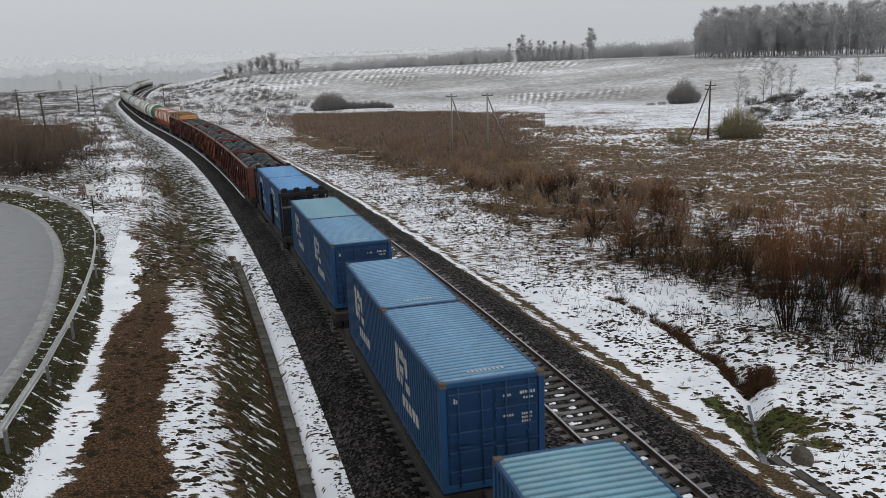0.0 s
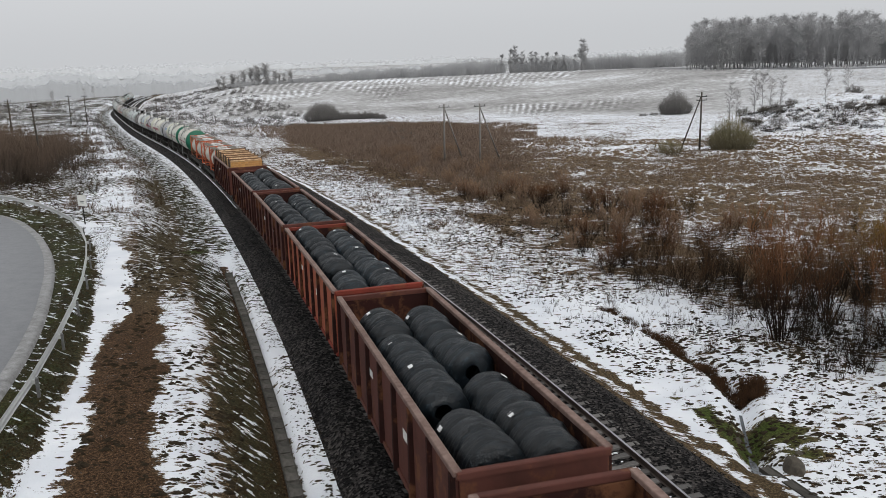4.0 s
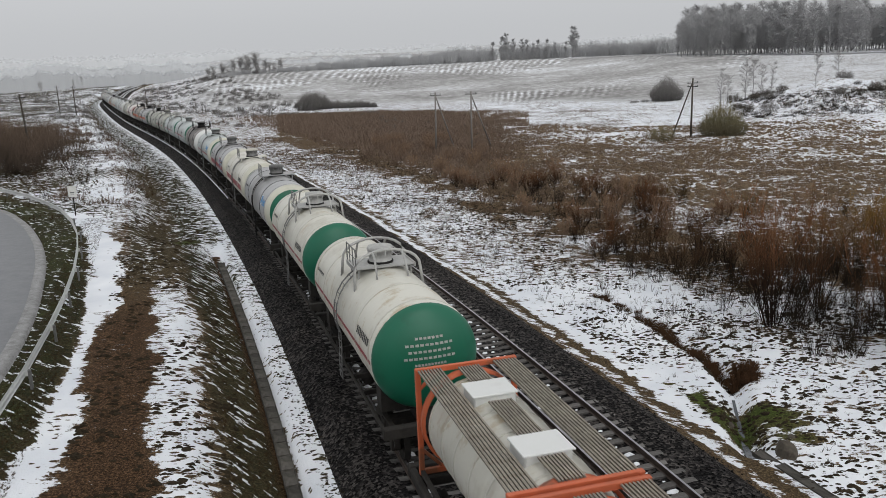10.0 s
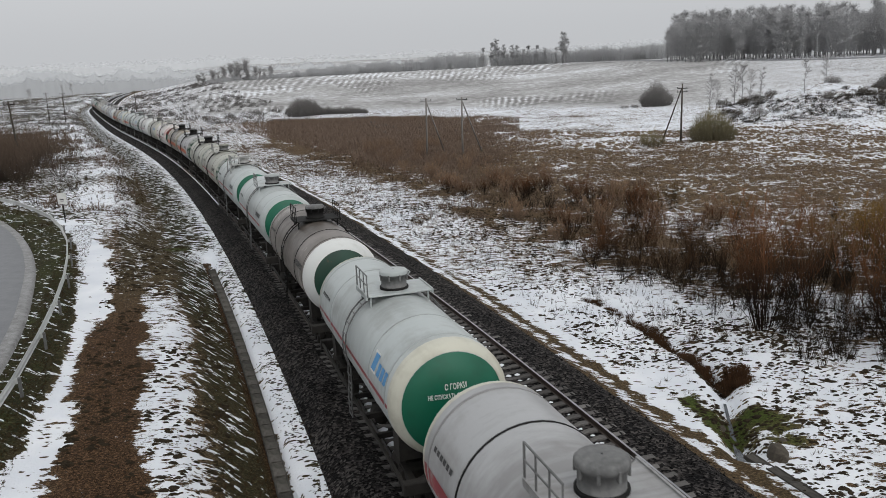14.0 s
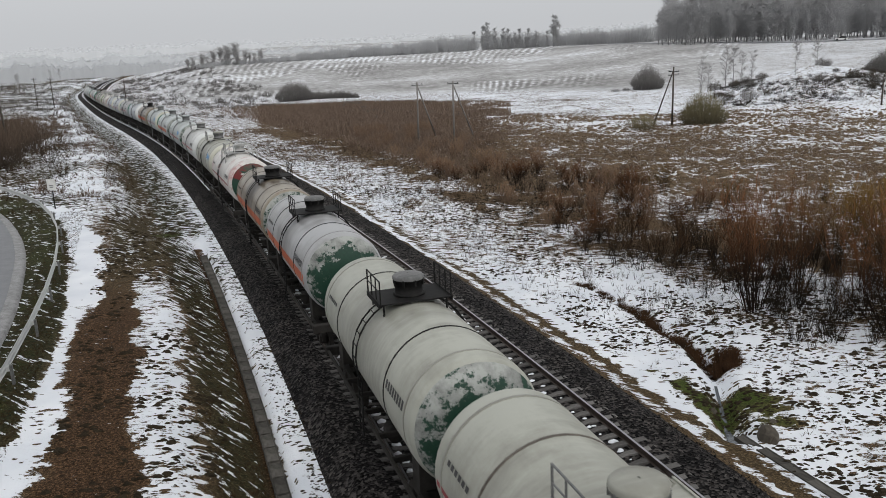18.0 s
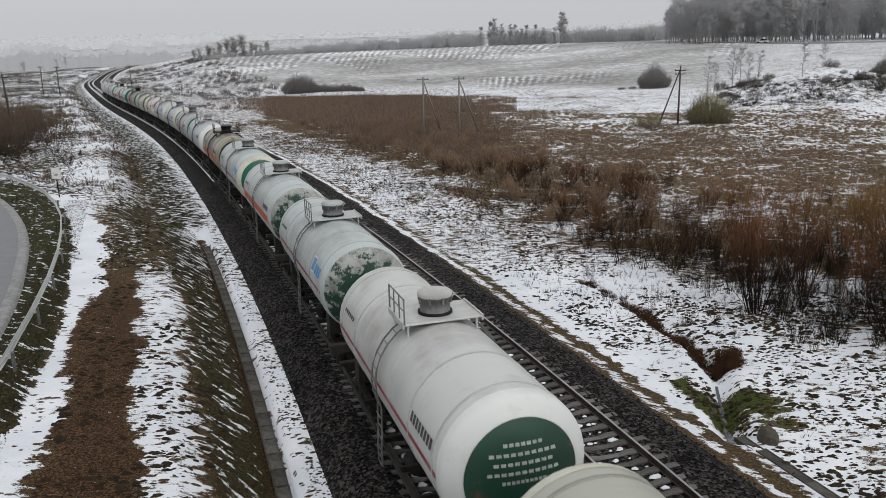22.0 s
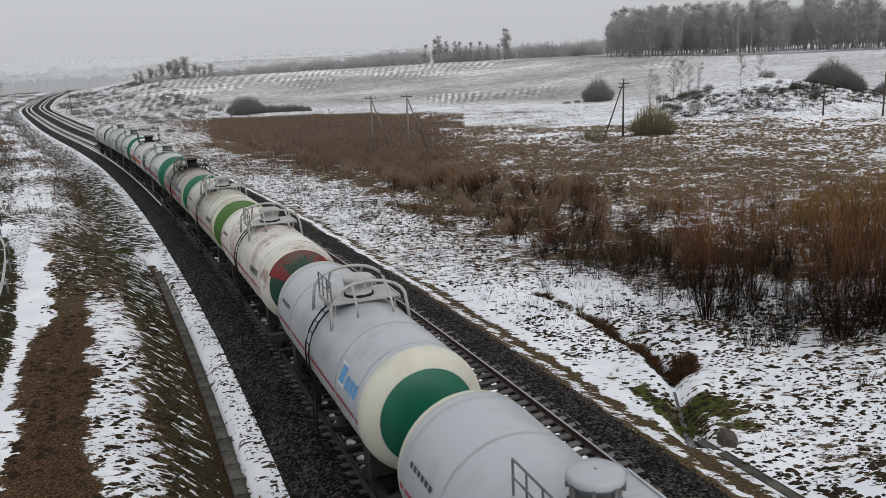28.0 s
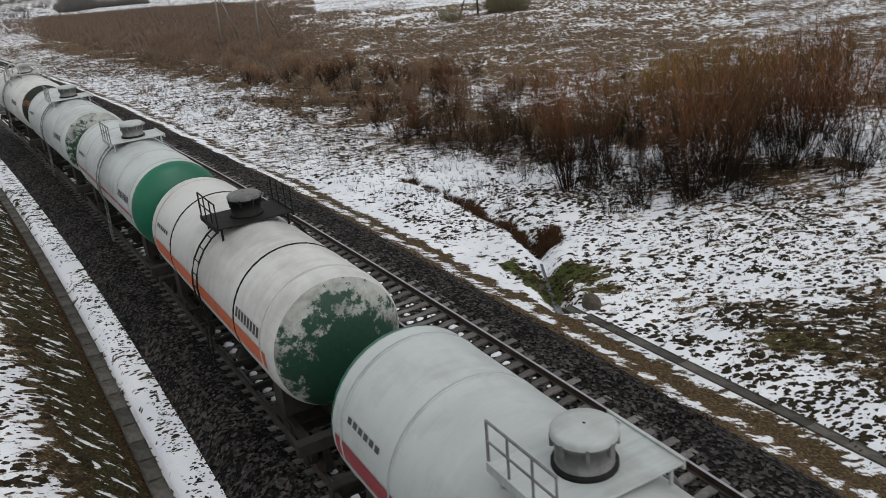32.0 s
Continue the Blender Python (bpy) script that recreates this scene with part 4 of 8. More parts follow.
    snow, soil, moss = snow * (1 - rim) + 0.05 * rim, soil * (1 - rim), np.maximum(moss, rim)
    colour = me.color_attributes.new("cover", "FLOAT_COLOR", "POINT")
    cov = np.stack([np.clip(snow, -1, 2), np.clip(soil, 0, 1), np.clip(moss, 0, 1), np.ones_like(snow)], -1)
    colour.data.foreach_set("color", cov.reshape(-1).astype(np.float32))
    fur = me.attributes.new("furrow", "FLOAT", "POINT")
    fur.data.foreach_set("value", np.clip(furrow, 0, 1).reshape(-1).astype(np.float32))
    lines = me.color_attributes.new("furrow_line", "FLOAT_COLOR", "POINT")
    lines.data.foreach_set("color", line.reshape(-1).astype(np.float32))
    damp = me.attributes.new("wet", "FLOAT", "POINT")
    damp.data.foreach_set("value", wet.reshape(-1).astype(np.float32))
    structure("ground", me, GROUND, "snow-patched grassy ground of a shallow valley", "ground")


def ribbon(name, ss, lats, zs, mat, label, category, thick=0.0):
    """A strip that follows the track; lats and zs are its cross-section."""
    v, f, k = [], [], len(lats)
    for s in ss:
        for l, z in zip(lats, zs):
            v.append(on_track(s, l, z)[:3])
    for i in range(len(ss) - 1):
        f += [(i * k + j, i * k + j + 1, (i + 1) * k + j + 1, (i + 1) * k + j) for j in range(k - 1)]
    return structure(name, mesh_of(name, v, f), mat, label, category)


def build_line():
    ss = list(grow((-600, -20, 10), (-20, 150, 0.8), (150, 420, 3), (420, 880, 8)))
    lat = [-2.72, -2.58, -2.0, -1.25, -0.6, 0.6, 1.25, 2.4, SPACING - 1.25, SPACING - 0.6, SPACING + 0.6, SPACING + 1.25, SPACING + 2.3, SPACING + 3.2, SPACING + 3.4]
    zz = [-0.74, -0.62, -0.23, -0.165, -0.24, -0.24, -0.165, -0.20, -0.165, -0.24, -0.24, -0.165, -0.23, -0.66, -0.76]
    ribbon("ballast_bed", ss, lat, zz, BALLAST, "dark crushed-stone ballast bed under two tracks", "ballast")
    for track in (0.0, SPACING):
        for side in (-0.795, 0.795):
            ob = ribbon("rail", ss, [track + side - 0.075, track + side - 0.02, track + side - 0.02, track + side - 0.036, track + side - 0.036, track + side + 0.036, track + side + 0.036, track + side + 0.02, track + side + 0.02, track + side + 0.075],
                        [-0.18, -0.165, -0.05, -0.04, -0.002, -0.002, -0.04, -0.05, -0.165, -0.18], RAIL, "rusty steel rail fixed on concrete sleepers", "rail")
            v, k = [], len(ss)
            for s in ss:
                v += [on_track(s, track + side - 0.033, 0.0)[:3], on_track(s, track + side + 0.033, 0.0)[:3]]
            part("rail_head", mesh_of("rail_head", v, [(2 * i, 2 * i + 1, 2 * i + 3, 2 * i + 2) for i in range(k - 1)]), RAILTOP, ob, "worn bright rail head")
    # snow left along the rails where few wheels stir it
    far_ss = list(grow((92, 150, 0.8), (150, 420, 3), (420, 700, 8)))
    for track in (0.0, SPACING):
        for side in (-0.795, 0.795):
            for o in (-0.20, 0.20):
                l = track + side + o
                ribbon("rail_snow", list(np.arange(58, 92.5, 0.8)), [l - 0.07, l - 0.03, l + 0.03, l + 0.07], [-0.20, -0.12, -0.12, -0.20], SNOW, "thin strip of snow lying along a rail", "snow")
                ribbon("rail_snow", far_ss, [l - 0.10, l - 0.05, l + 0.05, l + 0.10], [-0.20, -0.085, -0.085, -0.20], SNOW, "thin strip of snow lying along a rail", "snow")
    base = tagged(new("sleepers"), "row of grey concrete sleepers half sunk in ballast", "sleepers", "", "structure")
    one = Solid()
    one.add([(-1.36, -0.15, -0.2), (1.36, -0.15, -0.2), (1.36, 0.15, -0.2), (-1.36, 0.15, -0.2), (-1.36, -0.11, 0.0), (-0.5, -0.11, -0.01), (-0.3, -0.10, -0.055), (0.3, -0.10, -0.055), (0.5, -0.11, -0.01), (1.36, -0.11, 0.0), (1.36, 0.11, 0.0), (0.5, 0.11, -0.01), (0.3, 0.10, -0.055), (-0.3, 0.10, -0.055), (-0.5, 0.11, -0.01), (-1.36, 0.11, 0.0)],
            [(4, 5, 14, 15), (5, 6, 13, 14), (6, 7, 12, 13), (7, 8, 11, 12), (8, 9, 10, 11), (0, 1, 9, 8, 7, 6, 5, 4), (2, 3, 15, 14, 13, 12, 11, 10), (1, 2, 10, 9), (3, 0, 4, 15)])
    me = one.mesh("sleeper")
    rest = Solid()
    for track in (0.0, SPACING):
        for i in range(-60, 520):
            s = i * 0.545
            x, y, z, h = on_track(s, track, -0.175)
            m = pose(x, y, z + random.uniform(-0.01, 0.008), 0, 0, math.degrees(h) + random.uniform(-0.8, 0.8))
            if -8 <= i < 140:
                part("sleeper", me, SLEEPER, base, "", m)
            else:
                rest.add([m @ v.co for v in me.vertices], [tuple(p.vertices) for p in me.polygons])
    tagged(part("sleeper_row", rest, SLEEPER, base), kind="stuff")
    # loose stones on the shoulder
    stones = Solid()
    for i in range(9000):
        s = -4 + 75 * random.random() ** 1.7
        side = random.random()
        l = random.uniform(-3.0, -1.4) if side < 0.45 else random.uniform(1.4, 3.3) if side < 0.6 else random.uniform(SPACING + 1.3, SPACING + 3.3)
        hgt = float(np.interp(l, lat, zz))
        x, y, z, h = on_track(s, l, hgt)
        r = random.uniform(0.022, 0.05)
        q = Matrix.Translation((x, y, z + r * 0.2)) @ Euler((random.random() * 6, random.random() * 6, random.random() * 6)).to_matrix().to_4x4()
        stones.add([q @ Vector((a * r, b * r * 0.8, c * r * 0.7)) for a, b, c in ((1, 0, 0), (-1, 0, 0), (0, 1, 0), (0, -1, 0), (0, 0, 1), (0, 0, -1))],
                   [(0, 2, 4), (2, 1, 4), (1, 3, 4), (3, 0, 4), (2, 0, 5), (1, 2, 5), (3, 1, 5), (0, 3, 5)])
    ob = part("ballast_stones", stones, BALLAST, None, "loose dark ballast stones on the shoulders")
    tagged(ob, "", "stones", "", "stuff")


def build_gutter():
    base = tagged(new("gutter"), "open concrete drainage gutter of short slabs beside the ballast", "gutter", "", "structure")
    one = Solid()
    prof = [(-0.28, 0.02), (-0.25, 0.02), (-0.22, -0.03), (0.22, -0.03), (0.25, 0.02), (0.28, 0.02), (0.28, -0.20), (-0.28, -0.20)]
    n = len(prof)
    one.add([(x, y, z) for y in (-0.43, 0.43) for x, z in prof], [tuple(range(n)), tuple(range(2 * n - 1, n - 1, -1))] + [(i, (i + 1) % n, n + (i + 1) % n, n + i) for i in range(n)])
    me = one.mesh("gutter_slab")
    for i in range(38):
        x, y, z, h = on_track(-1 + i * 1.0, -3.76, -0.93)
        part("gutter_slab", me, CONCRETE, base, "", pose(x, y, z + random.uniform(-0.012, 0.012), random.uniform(-0.5, 0.5), random.uniform(-1.5, 1.5), math.degrees(h) + random.uniform(-0.8, 0.8)) @ Matrix.Diagonal((0.72, 1, 1, 1)))
    # culvert mouth and its channel on the right
    chan = tagged(new("culvert_channel"), "narrow concrete channel leading out of a wet gully", "channel", "", "structure")
    a = Vector((9.0, 22.5, 0))
    run = (Vector((9.95, 19.5, 0)) - a)
    ang = math.degrees(math.atan2(run.y, run.x)) - 90
    for i in range(15):
        p = a + run.normalized() * (0.5 + i * 0.98)
        part("channel_slab", me, CONCRETE, chan, "", pose(p.x, p.y, ground_at(p.x, p.y) + 0.05, 0, 0, ang, ) @ Matrix.Diagonal((0.6, 1.12, 0.6, 1)))
    w = Solid()
    v = []
    for k, (x, y) in enumerate(DITCH[:4]):
        z, half = ground_at(x, y) + 0.03, (0.17, 0.09, 0.06, 0.05)[k]
        v += [(x - half, y, z), (x + half, y, z)]
    w.add(v, [(2 * i, 2 * i + 1, 2 * i + 3, 2 * i + 2) for i in range(3)])
    structure("gully_water", w, WATER, "thin trickle of dark water in the gully", "water")
    rnd = random.Random(77)
    st = Solid()
    ring = []
    for z, r in ((-0.2, 0.62), (0.1, 0.66), (0.34, 0.52), (0.5, 0.27)):
        ring += [(math.cos(0.63 * k) * r * rnd.uniform(0.85, 1.15), 0.62 * math.sin(0.63 * k) * r * rnd.uniform(0.85, 1.15), z + rnd.uniform(-0.05, 0.05)) for k in range(10)]
    ring.append((0.05, 0.0, 0.56))
    st.add(ring, [(10 * a + k, 10 * a + (k + 1) % 10, 10 * a + 10 + (k + 1) % 10, 10 * a + 10 + k) for a in range(3) for k in range(10)] + [(30 + k, 30 + (k + 1) % 10, 40) for k in range(10)])
    me = st.mesh("boulder")
    for x, y, k in ((9.85, 22.4, 0.78), (9.05, 24.9, 0.3), (10.4, 23.4, 0.28)):
        ob = part("boulder", me, BOULDER, None, "", pose(x, y, ground_at(x, y) - 0.05, 0, 0, 20 + 70 * k) @ Matrix.Diagonal((k, k, k * 0.9, 1)))
        tagged(ob, "mossy grey-brown boulder at the edge of the gully", "boulder")


def offset_line(pts, off):
    out = []
    for i, p in enumerate(pts):
        a, b = Vector(pts[max(i - 1, 0)]), Vector(pts[min(i + 1, len(pts) - 1)])
        d = (b - a).normalized()
        out.append((p[0] - d.y * off, p[1] + d.x * off))
    return out


def resample(pts, step):
    """Points at even steps along a smooth line through pts."""
    p = np.array(pts, float)
    t = np.r_[0, np.cumsum(np.hypot(*np.diff(p, axis=0).T))]
    fine = np.arange(0, t[-1], 0.5)
    q = np.stack([np.interp(fine, t, p[:, 0]), np.interp(fine, t, p[:, 1])], 1)
    for _ in range(30):
        q[1:-1] = 0.25 * q[:-2] + 0.5 * q[1:-1] + 0.25 * q[2:]
    t = np.r_[0, np.cumsum(np.hypot(*np.diff(q, axis=0).T))]
    u = np.arange(0, t[-1], step)
    return [(float(a), float(b)) for a, b in zip(np.interp(u, t, q[:, 0]), np.interp(u, t, q[:, 1]))]


def sheet(name, pts, offs, lift, mat, label, category):
    v, f = [], []
    lines = [offset_line(pts, o) for o in offs]
    k = len(offs)
    for i in range(len(pts)):
        for j in range(k):
            x, y = lines[j][i]
            v.append((x, y, float(slope(pts[i][1])) + 0.1 + lift[j]))
    for i in range(len(pts) - 1):
        f += [(i * k + j, i * k + j + 1, (i + 1) * k + j + 1, (i + 1) * k + j) for j in range(k - 1)]
    return structure(name, mesh_of(name, v, f, True), mat, label, category)


WOOD_ROAD = [(330.0, 232.0), (270.0, 252.0), (210.0, 275.0), (175.0, 289.0), (156.0, 297.3), (141.0, 304.0), (129.5, 311.0), (122.0, 319.0), (117.0, 333.0), (113.0, 352.0), (106.0, 392.0), (98.0, 440.0)]


def build_wood_road():
    """The narrow road that runs along the wood's edge and turns into it."""
    pts = resample(WOOD_ROAD, 4.0)
    v, f = [], []
    for i, p in enumerate(pts):
        a, b = Vector(pts[max(i - 1, 0)]), Vector(pts[min(i + 1, len(pts) - 1)])
        d = (b - a).normalized()
        for o, h in ((-3.0, -0.5), (-2.4, 0.14), (2.4, 0.14), (3.0, -0.5)):
            x, y = p[0] - d.y * o, p[1] + d.x * o
            v.append((x, y, ground_at(x, y) + h))
    for i in range(len(pts) - 1):
        f += [(4 * i + j, 4 * i + 4 + j, 4 * i + 5 + j, 4 * i + 1 + j) for j in range(3)]
    structure("wood_road", mesh_of("wood_road", v, f), ASPHALT, "narrow grey road along the edge of the wood", "road")


def build_road():
    pts = resample(ROAD_EDGE, 1.5)
    sheet("verge", pts, (-0.14, -0.06, 0.12, 0.50, 0.58), (-0.25, 0.0, 0.035, 0.055, -0.02), GRAVEL, "strip of pale gravel along the road's edge", "verge")
    sheet("road", pts, (0.40, 0.46, 3.6, 7.2, 7.3), (-0.05, 0.066, 0.11, 0.04, -0.25), ASPHALT, "wet grey asphalt road curving away", "road")
    line = resample(RAIL_LINE, 5.45)
    rail = thing("guard_rail", "galvanised steel guard rail on posts beside the road", "guard rail")
    prof = [(-0.02, 0.34), (0.03, 0.30), (0.03, 0.24), (-0.02, 0.18), (-0.02, 0.13), (0.03, 0.08), (0.03, 0.03), (-0.02, 0.0)]
    post = Solid().box(-0.05, 0.05, -0.06, 0.06, -0.3, 0.72, 0.01).mesh("post")
    spacer = Solid().box(0.0, 0.16, -0.05, 0.05, 0.5, 0.68, 0.01).mesh("spacer")
    for i in range(len(line) - 1):
        a, b = Vector(line[i]), Vector(line[i + 1])
        za, zb = ground_at(*a), ground_at(*b)
        d = (b - a).normalized()
        nrm = Vector((-d.y, d.x))
        v = []
        for p, z in ((a, za), (b + d * 0.06, zb)):
            for o, h in prof:
                q = p + nrm * (o + 0.19)
                v.append((q.x, q.y, z + 0.46 + h))
        k = len(prof)
        for p, z in ((a, za), (b + d * 0.06, zb)):
            for o, h in prof:
                q = p + nrm * (o + 0.184)
                v.append((q.x, q.y, z + 0.46 + h))
        f = [(j, j + 1, k + j + 1, k + j) for j in range(k - 1)] + [(2 * k + j, 3 * k + j, 3 * k + j + 1, 2 * k + j + 1) for j in range(k - 1)]
        me = mesh_of("beam", v, f)
        part("beam", me, ZINC, rail)
        ang = math.degrees(math.atan2(nrm.y, nrm.x))
        ps = part("post", post, FITTING, rail, "", pose(a.x, a.y, za, 0, 0, ang))
        part("spacer", spacer, ZINC, ps)
    # the small board on the road bend
    x, y = -28.46, 63.5
    z = ground_at(x, y)
    sign = thing("board_sign", "small weathered white board on a post behind the guard rail", "sign", "", pose(x, y, z, 0, 0, -20))
    part("post", Solid().tube([(0, 0, -0.3), (0, 0, 1.95)], 0.045, 8), DARKFIT, sign)
    part("board", Solid().box(-0.42, 0.42, -0.05, -0.03, 1.45, 2.3, 0.004), MARK, sign, "white board with worn lettering")
    part("lettering", Solid().box(-0.2, 0.2, -0.056, -0.05, 1.78, 1.84).box(-0.16, 0.16, -0.056, -0.05, 1.66, 1.71), MARKDARK, sign)


# ---- the train ----
SHARED = {}


def shared(key, make):
    if key not in SHARED:
        SHARED[key] = make().mesh(key)
    return SHARED[key]


def bogie_side():
    s = Solid()
    s.add([(-0.07, -1.2, 0.42), (-0.07, -0.75, 0.70), (-0.07, 0.75, 0.70), (-0.07, 1.2, 0.42), (-0.07, 1.2, 0.58), (-0.07, 0.85, 0.92), (-0.07, -0.85, 0.92), (-0.07, -1.2, 0.58), (0.07, -1.2, 0.42), (0.07, -0.75, 0.70), (0.07, 0.75, 0.70), (0.07, 1.2, 0.42), (0.07, 1.2, 0.58), (0.07, 0.85, 0.92), (0.07, -0.85, 0.92), (0.07, -1.2, 0.58)],
          [(0, 1, 6, 7), (1, 2, 5, 6), (2, 3, 4, 5), (8, 15, 14, 9), (9, 14, 13, 10), (10, 13, 12, 11), (0, 8, 9, 1), (1, 9, 10, 2), (2, 10, 11, 3), (3, 11, 12, 4), (4, 12, 13, 5), (5, 13, 14, 6), (6, 14, 15, 7), (7, 15, 8, 0)])
    s.box(-0.1, 0.1, -0.35, 0.35, 0.28, 0.42, 0.02)
    for y in (-0.2, 0.0, 0.2):
        s.tube([(0, y, 0.42), (0, y, 0.70)], 0.075, 8)
    for y in (-0.925, 0.925):
        s.box(-0.13, 0.16, y - 0.14, y + 0.14, 0.34, 0.62, 0.03)
    return s


def wheelset():
    s = Solid()
    for x in (-0.795, 0.795):
        k = 1 if x > 0 else -1
        s.lathe([(x - k * 0.09, 0.505), (x - k * 0.06, 0.505), (x - k * 0.055, 0.478), (x + k * 0.06, 0.472), (x + k * 0.06, 0.40), (x + k * 0.01, 0.36), (x + k * 0.01, 0.15), (x + k * 0.07, 0.13), (x + k * 0.07, 0.02)], 18, "X", (0, 0, 0))
        s.lathe([(x - k * 0.09, 0.505), (x - k * 0.09, 0.40), (x - k * 0.04, 0.36), (x - k * 0.04, 0.1)], 18, "X", (0, 0, 0))
    s.lathe([(-1.08, 0.08), (1.08, 0.08)], 8, "X", (0, 0, 0), True)
    return s


def coupler():
    s = Solid().box(-0.11, 0.11, 0.0, 0.62, 0.95, 1.17, 0.02)
    s.box(-0.2, 0.14, 0.5, 0.78, 0.93, 1.2, 0.04)
    s.box(0.1, 0.24, 0.52, 0.72, 0.97, 1.14, 0.04)
    return s


def running_gear(wagon, half):
    """Two bogies, their wheelsets and the couplers, for a wagon that is 2 * half long over its couplers."""
    for y in (-(half - 2.2), half - 2.2):
        bogie = part("bogie", shared("bogie_bolster", lambda: Solid().box(-1.15, 1.15, -0.22, 0.22, 0.58, 0.85, 0.04).box(-0.25, 0.25, -0.3, 0.3, 0.85, 0.97, 0.05)), BOGIE, wagon, "dark cast-iron bogie", pose(0, y, 0))
        for x in (-1.02, 1.02):
            part("side_frame", shared("bogie_side", bogie_side), BOGIE, bogie, "", pose(x, 0, 0))
        for w in (-0.925, 0.925):
            part("wheelset", shared("wheelset", wheelset), BOGIE, bogie, "", pose(0, w, 0.475))
    for a in (0, 180):
        part("coupler", shared("coupler", coupler), BOGIE, wagon, "automatic coupler", pose(0, 0, 0, 0, 0, a) @ Matrix.Translation((0, half - 0.76, 0)))


TANK_R, TANK_Z, TANK_HALF, DOME = 1.5, 2.80, 5.50, 0.66


def end_profile(r0, r1, n=7, lift=0.0):
    """The dished end, from radius r0 to r1, as (along, radius) from the end's rim outward."""
    out = []
    for i in range(n):
        w0, w1 = math.asin(min(1, r0 / TANK_R)), math.asin(min(1, r1 / TANK_R))
        r = TANK_R * math.sin(w0 + (w1 - w0) * i / (n - 1))
        out.append((DOME * math.sqrt(max(0.0, 1 - (r / TANK_R) ** 2)) + lift, r))
    return out


def barrel():
    prof = [(-TANK_HALF + DOME - a, r) for a, r in end_profile(0.02, TANK_R, 12)] + [(-TANK_HALF + DOME + (2 * TANK_HALF - 2 * DOME) * i / 4, TANK_R) for i in range(1, 4)]
    prof += [(TANK_HALF - DOME + a, r) for a, r in end_profile(TANK_R, 0.02, 12)]
    return Solid().lathe(prof, 40, "Y", (0, 0, 0))


def end_disc(r0, r1):
    prof = [(-(a + 0.016), r) for a, r in end_profile(max(r0, 0.01), min(r1, TANK_R), 14)]
    if r1 > TANK_R:
        prof += [(0.0, TANK_R + 0.006), (0.06, TANK_R + 0.006)]
    return Solid().lathe(prof, 40, "Y", (0, 0, 0))


def tank_band():
    w = 0.04
    return Solid().lathe([(-w, TANK_R - 0.01), (-w, TANK_R + 0.012), (w, TANK_R + 0.012), (w, TANK_R - 0.01)], 40, "Y", (0, 0, 0))


def tank_strap():
    w = 0.03
    return Solid().lathe([(-w, TANK_R - 0.005), (-w, TANK_R + 0.014), (w, TANK_R + 0.014), (w, TANK_R - 0.005)], 30, "Y", (0, 0, 0), False, (-0.65, math.pi + 0.65))


def side_stripe(low=-0.30, high=0.10, a=-4.75, b=4.75):
    """A band painted along the barrel's flank between two heights from its axis."""
    s, r = Solid(), TANK_R + 0.005
    ang = [math.asin(low / r) + (math.asin(high / r) - math.asin(low / r)) * i / 4 for i in range(5)]
    for side in (1,):
        v = [(-r * math.cos(w), y, r * math.sin(w)) for w in ang for y in (a, b)]
        s.add(v, [(2 * i, 2 * i + 1, 2 * i + 3, 2 * i + 2) for i in range(4)], True)
    return s


def hatch():
    s = Solid().lathe([(-0.1, 0.50), (0.05, 0.50), (0.05, 0.37), (0.44, 0.37), (0.44, 0.41), (0.49, 0.41)], 24, "Z", (0, 0, 0))
    for k in range(8):
        w = k * math.pi / 4 + 0.2
        s.box(-0.025, 0.025, -0.025, 0.025, 0.33, 0.51, 0.006, pose(0.40 * math.cos(w), 0.40 * math.sin(w), 0, 0, 0, math.degrees(w)))
    return s


def hatch_lid():
    return Solid().lathe([(0.49, 0.42), (0.56, 0.42), (0.60, 0.38), (0.625, 0.2), (0.63, 0.02)], 24, "Z").tube([(0.36, -0.12, 0.42), (0.47, -0.12, 0.5), (0.47, 0.12, 0.5), (0.36, 0.12, 0.42)], 0.02, 6)


def walkway():
    s = Solid().box(-0.98, 0.98, -0.70, 0.70, 0.0, 0.035, 0.01)
    for x in (-0.97, 0.97):
        s.box(x - 0.02, x + 0.02, -0.70, 0.70, -0.07, 0.07)
    for y in (-0.6, 0.6):
        for x in (-0.85, 0.85):
            s.tube([(x, y, 0.0), (x, y, -0.32)], 0.03, 6)
    return s


def railing():
    s = Solid()
    s.tube([(0, -0.7, 0.0), (0, -0.7, 0.62), (0, 0.7, 0.62), (0, 0.7, 0.0)], 0.022, 6)
    s.tube([(0, -0.7, 0.33), (0, 0.7, 0.33)], 0.018, 6)
    for y in (-0.25, 0.25):
        s.tube([(0, y, 0), (0, y, 0.62)], 0.018, 6)
    return s


def hoop():
    """A tube bent in an arch over one end of the platform, stayed to the barrel."""
    s, y, lean = Solid(), -0.98, -0.14
    arch = [(-1.10, y + lean, -0.62)] + [(-1.06 * math.cos(radians(w)), y, 0.66 * math.sin(radians(w)) ** 0.85 if 0 < w < 180 else 0.0) for w in range(0, 181, 15)] + [(1.10, y + lean, -0.62)]
    s.tube(arch, 0.046, 9)
    for x in (-0.46, 0.46):
        s.tube([(x, y, 0.60), (x * 1.02, y + 2.2 * lean, 0.46), (x * 1.05, y + 4.0 * lean, 0.12), (x * 1.05, y + 4.6 * lean, -0.14)], 0.038, 8)
    return s


